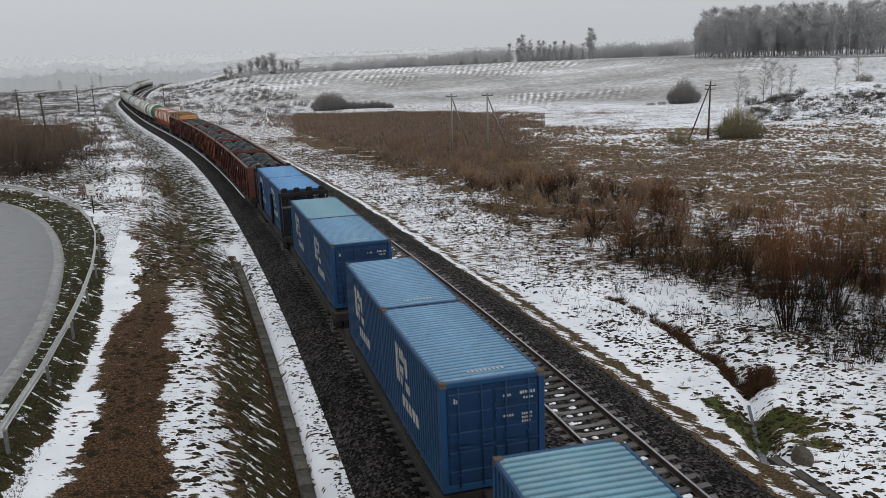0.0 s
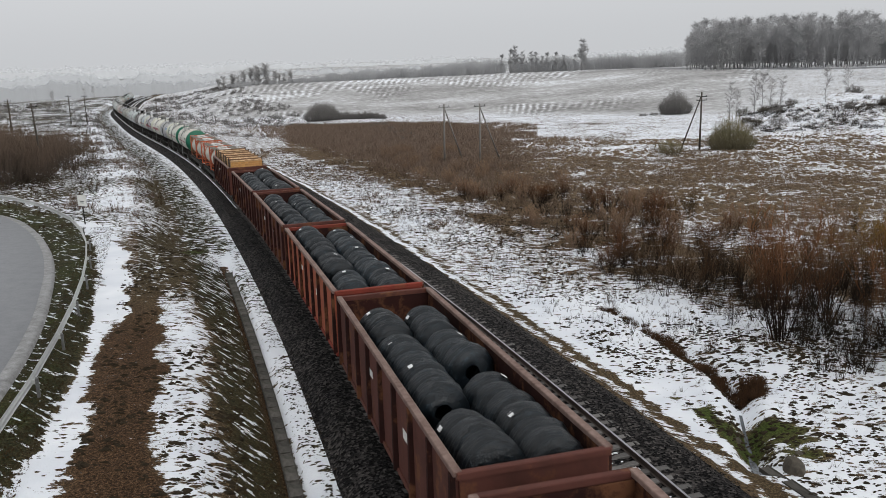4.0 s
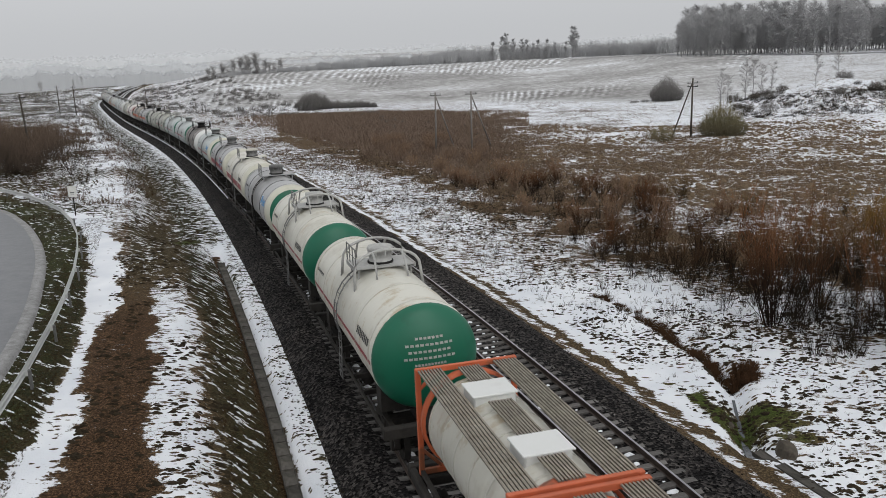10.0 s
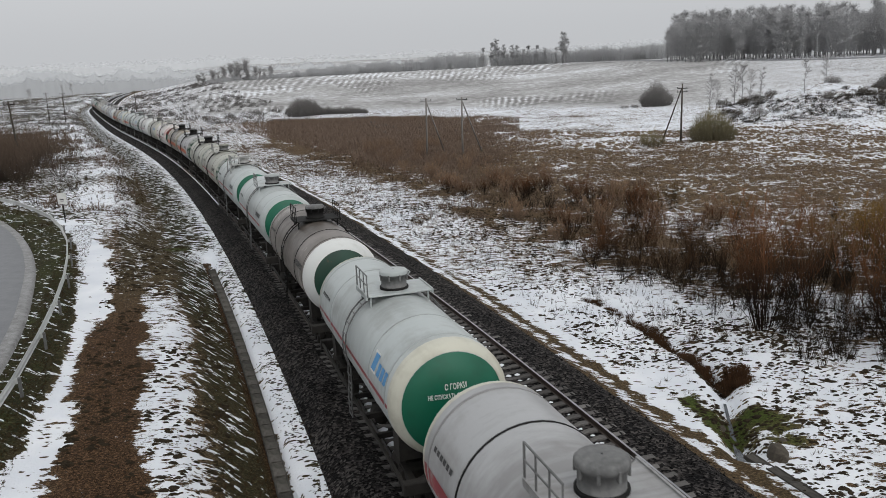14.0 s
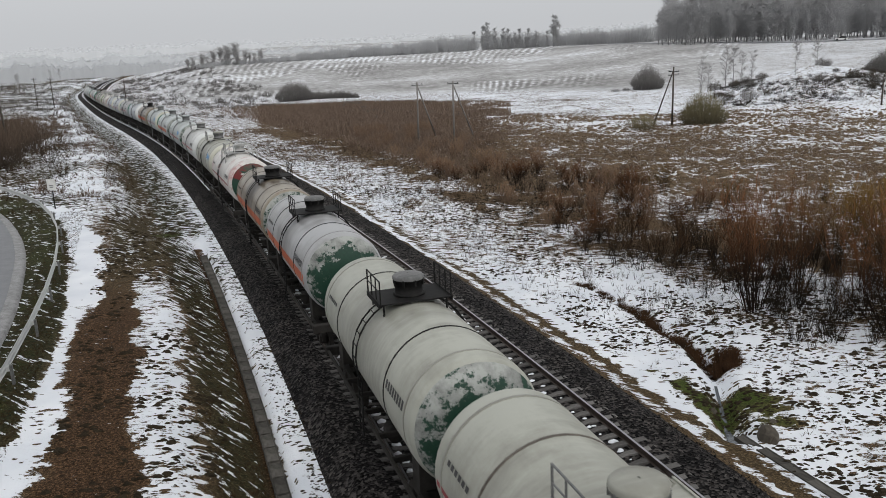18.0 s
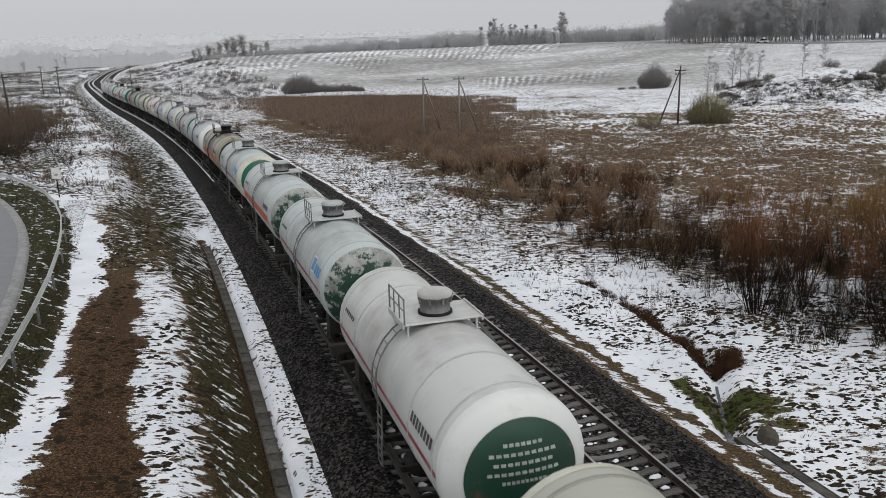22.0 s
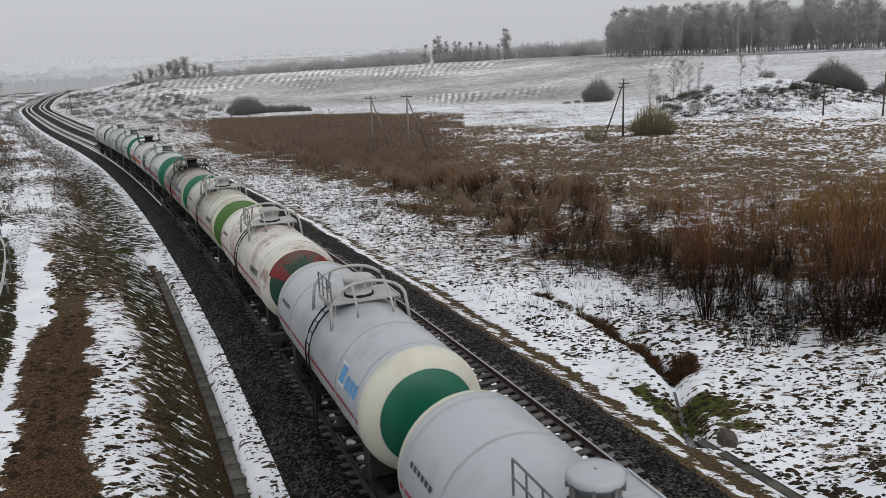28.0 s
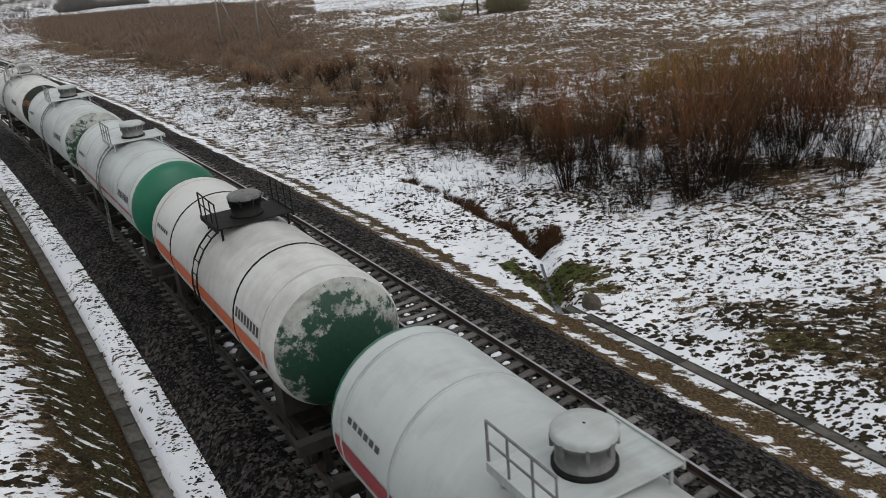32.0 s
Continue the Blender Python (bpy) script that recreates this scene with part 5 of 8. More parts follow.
def tank_ladder():
    """Curved ladder from the walkway down the flank to the frame."""
    s, r = Solid(), TANK_R + 0.1
    arc = [radians(w) for w in (62, 50, 38, 26, 14, 2, -10, -22)]
    rails = []
    for y in (-0.2, 0.2):
        pts = [(-r * math.cos(w), y, r * math.sin(w)) for w in arc] + [(-r * 0.93, y, -1.15), (-r * 0.95, y, -1.75), (-r * 0.95, y, -2.15)]
        s.tube(pts, 0.024, 6)
        rails.append(pts)
    for i, (a, b) in enumerate(zip(*rails)):
        s.tube([a, b], 0.016, 6)
    for z in (-0.85, -1.4, -1.95):
        s.tube([(-r * 0.95, -0.2, z), (-r * 0.95, 0.2, z)], 0.016, 6)
    return s


def tank_frame(half):
    s = Solid().box(-0.24, 0.24, -half + 0.75, half - 0.75, 0.88, 1.24, 0.03)
    for y in (-half + 0.62, half - 0.86):
        s.box(-1.45, 1.45, y, y + 0.24, 0.92, 1.22, 0.03)
    for x in (-1.42, 1.34):
        s.box(x, x + 0.08, -half + 0.8, half - 0.8, 1.05, 1.13, 0.01)
    for y in (-2.6, -1.2, 0.4, 1.6, 2.8):
        s.box(-1.4, 1.4, y - 0.05, y + 0.05, 0.98, 1.12)
    s.lathe([(-0.5, 0.17), (0.5, 0.17)], 12, "Y", (0.7, 0.6, 0.75), True)
    s.lathe([(-0.3, 0.22), (0.3, 0.22)], 12, "Y", (-0.75, -0.4, 0.72), True)
    return s


def saddle():
    s = Solid()
    v = []
    for y in (-0.28, 0.28):
        for x in (-1.2, -0.8, -0.4, 0.0, 0.4, 0.8, 1.2):
            v += [(x, y, 1.16), (x, y, TANK_Z - math.sqrt(TANK_R ** 2 - x * x) - 0.004)]
    f = []
    for i in range(6):
        f += [(2 * i, 2 * i + 1, 2 * i + 3, 2 * i + 2), (14 + 2 * i, 14 + 2 * i + 2, 14 + 2 * i + 3, 14 + 2 * i + 1), (2 * i + 1, 14 + 2 * i + 1, 14 + 2 * i + 3, 2 * i + 3)]
    f += [(0, 14, 15, 1), (12, 13, 27, 26)]
    return s.add(v, f)


def end_writing(rows):
    """Rows of short bars laid on the dished end."""
    s = Solid()
    for z, width, bars in rows:
        for i in range(bars):
            x0 = -width / 2 + width * i / bars
            x1 = x0 + width / bars * 0.72
            pts = []
            for x, zz in ((x0, z), (x1, z), (x1, z + 0.066), (x0, z + 0.066)):
                pts.append((x, -DOME * math.sqrt(max(0, 1 - (x * x + zz * zz) / TANK_R ** 2)) - 0.036, zz))
            s.add(pts, [(0, 1, 2, 3)])
    return s


def red_patch():
    """Worn red paint left on the upper part of a green end, with a ragged lower edge."""
    rnd, s, v = random.Random(9), Solid(), []
    for i in range(25):
        a = radians(34 + 124 * i / 24)
        inner = min(1.26, 0.98 + 0.16 * math.sin(i * 0.8) + rnd.uniform(-0.14, 0.14) - (0.4 if i > 18 else 0))
        for k in range(9):
            r = inner + (1.29 - inner) * math.sin(k * math.pi / 16)
            v.append((r * math.cos(a), -DOME * math.sqrt(max(0, 1 - (r / TANK_R) ** 2)) - 0.045, r * math.sin(a)))
    return s.add(v, [(9 * i + k, 9 * i + k + 1, 9 * i + 10 + k, 9 * i + 9 + k) for i in range(24) for k in range(8)], True)


def words_mesh(lines):
    """Lines of lettering laid on the dished end; (text, size, height)."""
    s = Solid()
    for text, size, z in lines:
        cu = bpy.data.curves.new("lettering", "FONT")
        cu.body, cu.size, cu.align_x, cu.offset = text, size, "CENTER", 0.004
        ob = bpy.data.objects.new("lettering", cu)
        bpy.context.scene.collection.objects.link(ob)
        bpy.context.view_layer.update()
        me = bpy.data.meshes.new_from_object(ob.evaluated_get(bpy.context.evaluated_depsgraph_get()))
        v = []
        for p in me.vertices:
            x, zz = p.co.x * 0.74, p.co.y * 1.12 + z
            v.append((x, -DOME * math.sqrt(max(0, 1 - (x * x + zz * zz) / TANK_R ** 2)) - 0.060, zz))
        s.add(v, [tuple(q.vertices) for q in me.polygons])
        bpy.data.objects.remove(ob)
        bpy.data.curves.remove(cu)
        bpy.data.meshes.remove(me)
    return s


def side_marks(a, bars, z, h, w):
    s, r = Solid(), TANK_R + 0.008
    for i in range(bars):
        y0 = a - i * w
        p = []
        for y, zz in ((y0, z), (y0 - w * 0.68, z), (y0 - w * 0.68, z + h), (y0, z + h)):
            p.append((-math.sqrt(r * r - zz * zz), y, zz))
        s.add(p, [(0, 1, 2, 3)])
    return s


def tank_emblem():
    """A slanted block and three smaller ones on the flank, in place of a company's mark."""
    s, r = Solid(), TANK_R + 0.014
    for y0, y1, z0, z1, lean in ((-3.0, -3.36, 0.36, 0.78, 0.10), (-3.55, -3.80, 0.34, 0.66, 0.05), (-3.88, -4.13, 0.34, 0.66, 0.05), (-4.21, -4.44, 0.34, 0.66, 0.05)):
        s.add([(-math.sqrt(r * r - z * z), y, z) for y, z in ((y0, z0), (y1, z0), (y1 - lean, z1), (y0 - lean, z1))], [(0, 1, 2, 3)])
    return s


def graffiti(seed):
    """A tangle of sprayed strokes on the flank."""
    rnd, s, r = random.Random(seed), Solid(), TANK_R + 0.010
    for i in range(9):
        y, z, turn = -3.2 + rnd.uniform(-0.9, 0.9), rnd.uniform(-0.25, 0.45), rnd.uniform(0, 6)
        last = None
        for k in range(7):
            p = [(-math.sqrt(r * r - (z + o) ** 2), y, z + o) for o in (0.0, 0.09)]
            if last:
                s.add(last + p, [(0, 1, 3, 2)])
            last = p
            turn += rnd.uniform(-1.2, 1.2)
            y, z = y + 0.16 * math.cos(turn), max(-0.5, min(0.6, z + 0.14 * math.sin(turn)))
    return s


def tank_wagon(spec):
    u, paint, end, ring, stripe, top, logo, words = spec
    names = {"cream": "cream-white", "white": "off-white", "pale": "pale bluish-white", "grey": "grey", "silver": "clean steel-grey", "dirty": "grimy grey", "brown": "dirty brown", "oily": "greyish oil-stained", "rusty": "rust-blotched white", "stained": "oil-stained cream", "dull": "dull greenish-grey", "sooty": "soot-black and grey", "blush": "pink-stained white"}
    ends = {"green": "green end", "olive": "olive-green end", "worn": "flaking green end", "dark": "nearly black end", "redgreen": "red and green end", "deep": "dark green end"}
    wagon = thing("tank_wagon", names[paint] + " tank wagon with " + ends[end] + {"hoop": " and tubular guard", "plain": " and hatch walkway", "dark": " and dark walkway"}[top], "tank wagon", "tank wagons of the train")
    m = TANKS[paint]
    up = Matrix.Translation((0, 0, TANK_Z))
    part("barrel", shared("barrel", barrel), m, wagon, names[paint] + " cylindrical tank", up)
    endmat = {"green": GREEN, "olive": MOSSGREEN, "worn": FLAKED, "dark": DEEPGREEN, "redgreen": DARKGREEN, "deep": DARKGREEN}[end]
    inner = {"none": 1.30, "full": 1.499, "cream": 1.13, "white": 1.13, "worn": 1.20, "slim": 1.26, "wide": 1.42}[ring]
    if end == "worn" and ring == "none":
        inner = 1.42
    for a in (0, 180):
        q = up @ pose(0, 0, 0, 0, 0, a) @ Matrix.Translation((0, -(TANK_HALF - DOME), 0))
        part("end_panel", shared("end_disc%g" % inner, lambda: end_disc(0.0, inner)), endmat, wagon, "painted end", q)
        if ring not in ("none", "full", "wide"):
            part("end_ring", shared("end_ring%g" % inner, lambda: end_disc(inner + 0.01, 1.6)), {"cream": CREAM, "slim": CREAM, "white": WHITEP, "worn": TANKS["rusty"]}[ring], wagon, "pale ring round the end", q)
    if end == "redgreen":
        part("end_segment", shared("end_segment", red_patch), ENDRED, wagon, "red upper segment", up @ Matrix.Translation((0, -(TANK_HALF - DOME), 0)))
    if end == "redgreen" and words:
        part("end_lettering", shared("gas_words", lambda: words_mesh([("ПРОПАН ОГНЕОПАСНО", 0.158, 0.62), ("СЖИЖЕННЫЙ ГАЗ", 0.158, 0.42)])), MARK, wagon, "white lettering", up @ Matrix.Translation((0, -(TANK_HALF - DOME), 0)))
    elif words == 1:
        part("end_lettering", shared("hump_words", lambda: words_mesh([("С ГОРКИ", 0.17, 0.46), ("НЕ СПУСКАТЬ ОГНЕОПАСНО", 0.128, 0.26)])), MARK, wagon, "white lettering", up @ Matrix.Translation((0, -(TANK_HALF - DOME), 0)))
        part("end_lettering", shared("small_rows", lambda: end_writing([(0.10, 0.5, 7), (-0.02, 0.7, 9), (-0.14, 1.0, 12), (-0.26, 0.8, 10)])), MARKDIM, wagon, "illegible small lettering", up @ Matrix.Translation((0, -(TANK_HALF - DOME), 0)))
    elif words:
        part("end_lettering", shared("words%d" % words, lambda: end_writing([[], [(0.34, 1.2, 11), (0.20, 0.9, 9)], [(0.66, 0.8, 7), (0.48, 1.35, 10), (0.30, 1.2, 9), (0.12, 1.45, 11), (-0.06, 0.9, 10)], [(0.5, 0.4, 4), (0.36, 0.8, 8)]][words])), MARKDIM, wagon, "illegible white lettering", up @ Matrix.Translation((0, -(TANK_HALF - DOME), 0)))
    for y in (-TANK_HALF + 1.0, TANK_HALF - 1.0):
        part("band", shared("tank_band", tank_band), m, wagon, "", up @ Matrix.Translation((0, y, 0)))
    for y in (-2.75, 2.75):
        part("strap", shared("tank_strap", tank_strap), DARKFIT if top == "dark" and paint != "brown" or paint == "grey" else SOOTFIT if paint in ("dull", "brown") else m, wagon, "", up @ Matrix.Translation((0, y, 0)))
    if stripe != "none":
        mat = {"red": REDPAINT, "orange": ORANGE, "thin": REDPAINT}[stripe]
        me = shared("stripe_" + ("thin" if stripe == "thin" else "wide"), (lambda: side_stripe(-0.12, 0.0)) if stripe == "thin" else side_stripe)
        for a in (0, 180):
            part("stripe", me, mat, wagon, "red stripe along the flank", up @ pose(0, 0, 0, 0, 0, a))
    if logo != "blue":
        part("number", shared("number_bars", lambda: side_marks(-2.9, 8, 0.28, 0.22, 0.19)), MARKDARK, wagon, "dark number bars", up)
    part("data_block", shared("data_bars", lambda: side_marks(4.3, 6, 0.5, 0.1, 0.2)), MARKDARK, wagon, "", up)
    if logo == "blue":
        part("emblem", shared("emblem", tank_emblem), MARKBLUE, wagon, "blue emblem blocks", up)
        part("emblem", shared("emblem_plate", lambda: side_marks(-2.95, 1, 0.30, 0.52, 0.70)), MARK, wagon, "white plate of the emblem", up)
    elif logo == "paint":
        for k, mat in ((3, MARKBLUE), (5, REDPAINT), (8, MARK)):
            part("graffiti", shared("graffiti%d" % k, lambda: graffiti(k)), mat, wagon, "sprayed graffiti strokes", up)
    deck = Matrix.Translation((0, 0, TANK_Z + TANK_R + 0.02))
    dull = paint in ("brown", "oily")
    fit = DARKFIT if top == "dark" or paint == "oily" else (m if top == "plain" else SOOTFIT if dull else PALEFIT)
    part("hatch", shared("hatch", hatch), FITTING if top == "plain" else fit, wagon, "round filling hatch", deck)
    part("hatch_lid", shared("hatch_lid", hatch_lid), {"plain": m if paint not in ("dirty", "grey") else FITTING, "hoop": SOOTFIT if paint == "oily" else m if dull else PALEFIT, "dark": FITTING}[top], wagon, "", deck)
    part("seal_ring", shared("seal_ring", lambda: Solid().lathe([(0.05, 0.375), (0.05, 0.42), (0.12, 0.42), (0.12, 0.375)], 24, "Z")), DARKFIT, wagon, "dark ring round the hatch", deck)
    if top == "hoop":
        part("walkway", shared("walkway", walkway), fit, wagon, "", deck @ Matrix.Translation((0, 0, 0.02)))
        part("railing", shared("railing", railing), FITTING, wagon, "", deck @ Matrix.Translation((-0.95, 0, 0.05)))
        for a in (0, 180):
            part("hatch_guard", shared("hoop", hoop), SOOTFIT if dull else PALEFIT, wagon, "bent tubular guard over the hatch", deck @ pose(0, 0, 0, 0, 0, a))
        part("valve", shared("valve", lambda: Solid().lathe([(0, 0.13), (0.2, 0.13), (0.24, 0.18), (0.28, 0.05)], 12, "Z", (0.0, 0.75, 0))), FITTING, wagon, "", deck)
    else:
        part("walkway", shared("walkway", walkway), DARKFIT if top == "dark" else fit, wagon, "", deck @ Matrix.Translation((0, 0, 0.02)))
        for x in ((-0.95, 0.95) if top == "dark" else (-0.95,)):
            part("railing", shared("railing", railing), DARKFIT if top == "dark" else FITTING, wagon, "", deck @ Matrix.Translation((x, 0, 0.05)))
    for a in (0, 180):
        part("ladder", shared("tank_ladder", tank_ladder), FITTING if paint in ("cream", "white", "pale") and top != "dark" else DARKFIT, wagon, "curved side ladder", up @ pose(0, 0, 0, 0, 0, a) @ Matrix.Translation((0, 0.0, 0)))
    part("frame", shared("tank_frame", lambda: tank_frame(6.4)), FRAMEB, wagon, "dark steel underframe")
    for y in (-4.2, 4.2):
        part("saddle", shared("saddle", saddle), FRAMEB, wagon, "", Matrix.Translation((0, y, 0)))
    running_gear(wagon, 6.4)
    MOVERS.append((wagon, u, Matrix.Identity(4)))


# position along the train, paint, end, ring, stripe, top fittings, emblem, rows of lettering on the end
TANK_LIST = [
    (-88.0, "cream", "green", "full", "thin", "hoop", "", 2), (-75.2, "cream", "green", "full", "thin", "hoop", "", 0),
    (-62.5, "grey", "green", "slim", "none", "plain", "blue", 0), (-50.8, "cream", "green", "slim", "red", "plain", "", 0),
    (-38.2, "grey", "green", "cream", "red", "plain", "paint", 1), (-25.4, "pale", "green", "slim", "thin", "plain", "blue", 1),
    (-12.1, "sooty", "deep", "white", "none", "dark", "", 0), (1.0, "pale", "green", "none", "thin", "plain", "", 0),
    (14.0, "pale", "green", "none", "thin", "hoop", "", 3), (26.3, "dull", "worn", "none", "thin", "plain", "", 0),
    (38.0, "dull", "worn", "none", "none", "dark", "", 0), (51.8, "grey", "worn", "none", "orange", "dark", "", 0),
    (63.4, "brown", "worn", "none", "orange", "dark", "", 0), (77.4, "blush", "redgreen", "none", "thin", "hoop", "", 2),
    (89.2, "dull", "green", "slim", "none", "plain", "blue", 0), (102.0, "white", "deep", "white", "thin", "plain", "", 2),
    (115.0, "pale", "worn", "none", "thin", "plain", "blue", 0), (128.2, "pale", "worn", "none", "orange", "plain", "", 1),
    (141.3, "pale", "green", "slim", "thin", "plain", "blue", 0), (153.6, "brown", "dark", "none", "orange", "dark", "", 0),
    (167.0, "silver", "deep", "white", "none", "hoop", "", 0), (180.0, "grey", "green", "none", "thin", "plain", "", 0),
    (192.9, "silver", "green", "slim", "thin", "plain", "", 0), (205.5, "silver", "green", "cream", "thin", "hoop", "blue", 0),
    (218.7, "rusty", "redgreen", "worn", "thin", "hoop", "", 0), (231.4, "stained", "olive", "wide", "thin", "hoop", "", 0),
    (244.0, "oily", "green", "wide", "red", "hoop", "paint", 0), (257.45, "pale", "green", "full", "red", "plain", "paint", 0),
    (270.5, "white", "worn", "none", "orange", "dark", "", 0), (283.0, "pale", "green", "full", "thin", "plain", "", 0),
    (296.0, "pale", "worn", "none", "none", "plain", "", 0), (309.5, "white", "dark", "none", "none", "hoop", "", 0),
]
MOVERS = []


# ---- open wagons with their loads ----
def gondola_side(rows):
    return Solid().box(-0.03, 0.03, -6.55, 6.55, 1.34, 3.45, 0.01)


def gondola(u, paint):
    word = {"red": "rusty red", "dark": "dark maroon"}[paint]
    w = thing("gondola_wagon", word + " open-topped gondola wagon with ribbed sides", "gondola wagon", "gondola wagons of the train")
    m = CARGO[paint]
    for x in (-1.52, 1.52):
        part("side_wall", shared("gondola_side", lambda: gondola_side(0)), CARGO["panel"] if paint == "red" else m, w, "", Matrix.Translation((x, 0, 0)))
        part("top_rail", shared("gondola_top", lambda: Solid().box(-0.09, 0.09, -6.6, 6.6, 3.45, 3.56, 0.02)), WORNRAIL, w, "", Matrix.Translation((x, 0, 0)))
        part("sill", shared("gondola_sill", lambda: Solid().box(-0.08, 0.08, -6.6, 6.6, 1.22, 1.34, 0.02)), m, w, "", Matrix.Translation((x, 0, 0)))
        for i in range(9):
            y = -6.42 + i * 1.605
            part("stake", shared("stake", lambda: Solid().add([(0, -0.11, 1.28), (0.12, -0.06, 1.28), (0.12, 0.06, 1.28), (0, 0.11, 1.28), (0, -0.11, 3.46), (0.09, -0.06, 3.46), (0.09, 0.06, 3.46), (0, 0.11, 3.46)], [(0, 1, 5, 4), (1, 2, 6, 5), (2, 3, 7, 6), (4, 5, 6, 7), (3, 2, 1, 0)])), CARGO["inside"], w, "", pose(x + (0.03 if x > 0 else -0.03), y, 0, 0, 0, 0 if x > 0 else 180))
    for y in (-6.58, 6.58):
        part("end_wall", shared("gondola_end", lambda: Solid().box(-1.49, 1.49, -0.035, 0.035, 1.3, 3.45, 0.01).box(-1.55, 1.55, -0.08, 0.08, 3.40, 3.54, 0.02).box(-1.45, 1.45, -0.1, 0.1, 1.9, 2.05, 0.02).box(-1.45, 1.45, -0.1, 0.1, 2.6, 2.75, 0.02)), m, w, "", Matrix.Translation((0, y, 0)))
    for x in (-1.482, 1.482):
        part("lining", shared("gondola_lining", lambda: Solid().box(-0.006, 0.006, -6.53, 6.53, 1.30, 3.44)), CARGO["inside"], w, "dark rusty inner wall", Matrix.Translation((x, 0, 0)))
    for y in (-6.53, 6.53):
        part("end_lining", shared("gondola_end_lining", lambda: Solid().box(-1.47, 1.47, -0.008, 0.008, 1.30, 3.41)), CARGO["inside"], w, "dark rusty inner end wall", Matrix.Translation((0, y + (0.09 if y < 0 else -0.09), 0)))
    part("floor", shared("gondola_floor", lambda: Solid().box(-1.48, 1.48, -6.53, 6.53, 1.22, 1.30, 0.01)), CARGO["inside"], w)
    part("frame", shared("gondola_frame", lambda: Solid().box(-0.24, 0.24, -6.3, 6.3, 0.88, 1.2, 0.03).box(-1.5, 1.5, -6.7, -6.45, 0.95, 1.25, 0.03).box(-1.5, 1.5, 6.45, 6.7, 0.95, 1.25, 0.03).box(-1.4, 1.4, -2.1, -1.9, 0.95, 1.2).box(-1.4, 1.4, 1.9, 2.1, 0.95, 1.2)), FRAMEB, w)
    part("number", shared("gondola_marks", lambda: Solid().box(-1.653, -1.648, -2.9, -2.35, 2.4, 2.65).box(-1.653, -1.648, 1.1, 1.9, 2.6, 2.8)), MARK, w, "white marks on the side", Matrix.Translation((0.09, 0, 0)))
    running_gear(w, 7.0)
    MOVERS.append((w, u, Matrix.Identity(4)))


def coil_mesh(seed):
    """A lying row of wire coils wrapped in black foil, with loose folds and straps."""
    rnd, s = random.Random(seed), Solid()
    wraps, length = 3, 2.2
    prof = [(-length / 2, 0.2), (-length / 2, 0.44)]
    for i in range(wraps):
        a, b = -length / 2 + length * i / wraps, -length / 2 + length * (i + 1) / wraps
        g = 0.45 + rnd.uniform(-0.03, 0.02)
        k = rnd.uniform(0.97, 1.06)
        prof += [(a + 0.02, g), (a + 0.07, 0.60 * k)]
        for j in range(12):  # turns of wire showing through the wrap
            y = a + 0.11 + (b - a - 0.21) * j / 11 + rnd.uniform(-0.006, 0.006)
            prof.append((y, (0.655 - 0.05 * abs(j / 5.5 - 1) ** 3 + (0.012 if j % 2 else -0.008) + rnd.uniform(-0.006, 0.006)) * k))
        prof.append((b - 0.06, 0.60 * k))
    prof += [(length / 2, 0.44), (length / 2, 0.2)]
    s.lathe(prof, 26, "Y")
    shift = [(rnd.uniform(-0.05, 0.05), rnd.uniform(-0.05, 0.04)) for i in range(wraps)]
    which = lambda y: min(wraps - 1, max(0, int((y + length / 2) / length * wraps - 0.01)))
    s.v = [(x + shift[which(y)][0], y, z + shift[which(y)][1]) for x, y, z in s.v]
    s.v = [(x * (1 + 0.05 * math.sin(4 * y + seed) + 0.03 * math.sin(9 * z + 5 * y) + rnd.uniform(-0.014, 0.014)), y + 0.03 * math.sin(5 * x + seed), z * (1 + rnd.uniform(-0.02, 0.02)) - (0.03 if z < -0.4 else 0)) for x, y, z in s.v]
    return s


def load_coils(u, seed):
    rnd = random.Random(seed)
    for layer, z in ((0, 1.91), (1, 2.99)):
        for x in (-0.72, 0.72):
            y = -5.05 if layer == 0 else -5.1 + rnd.uniform(0, 0.25)
            while y < 5.5:
                k = rnd.randrange(4)
                ob = part("wire_coil", shared("coil%d" % k, lambda: coil_mesh(k)), FOIL, None)
                tagged(ob, "wire coils wrapped in black foil, in an open wagon", "wire coil", "wire coils in the gondolas")
                if layer == 1:
                    part("tag", shared("coil_tag", lambda: Solid().box(-0.06, 0.06, -0.08, 0.08, 0.672, 0.69)), TAGW, ob, "white paper tag", pose(0, 0.6, 0, 0, rnd.uniform(-50, 20), 0))
                MOVERS.append((ob, u, pose(x * (0.94 if layer else 1) + rnd.uniform(-0.05, 0.05), y, z + rnd.uniform(-0.16, 0.02), rnd.uniform(-3, 3) if layer else 0, rnd.uniform(-50, 50), rnd.uniform(-5, 5) if layer else 0)))
                y += 2.42 if layer == 0 else rnd.choice((2.36, 2.5, 2.8, 3.3))


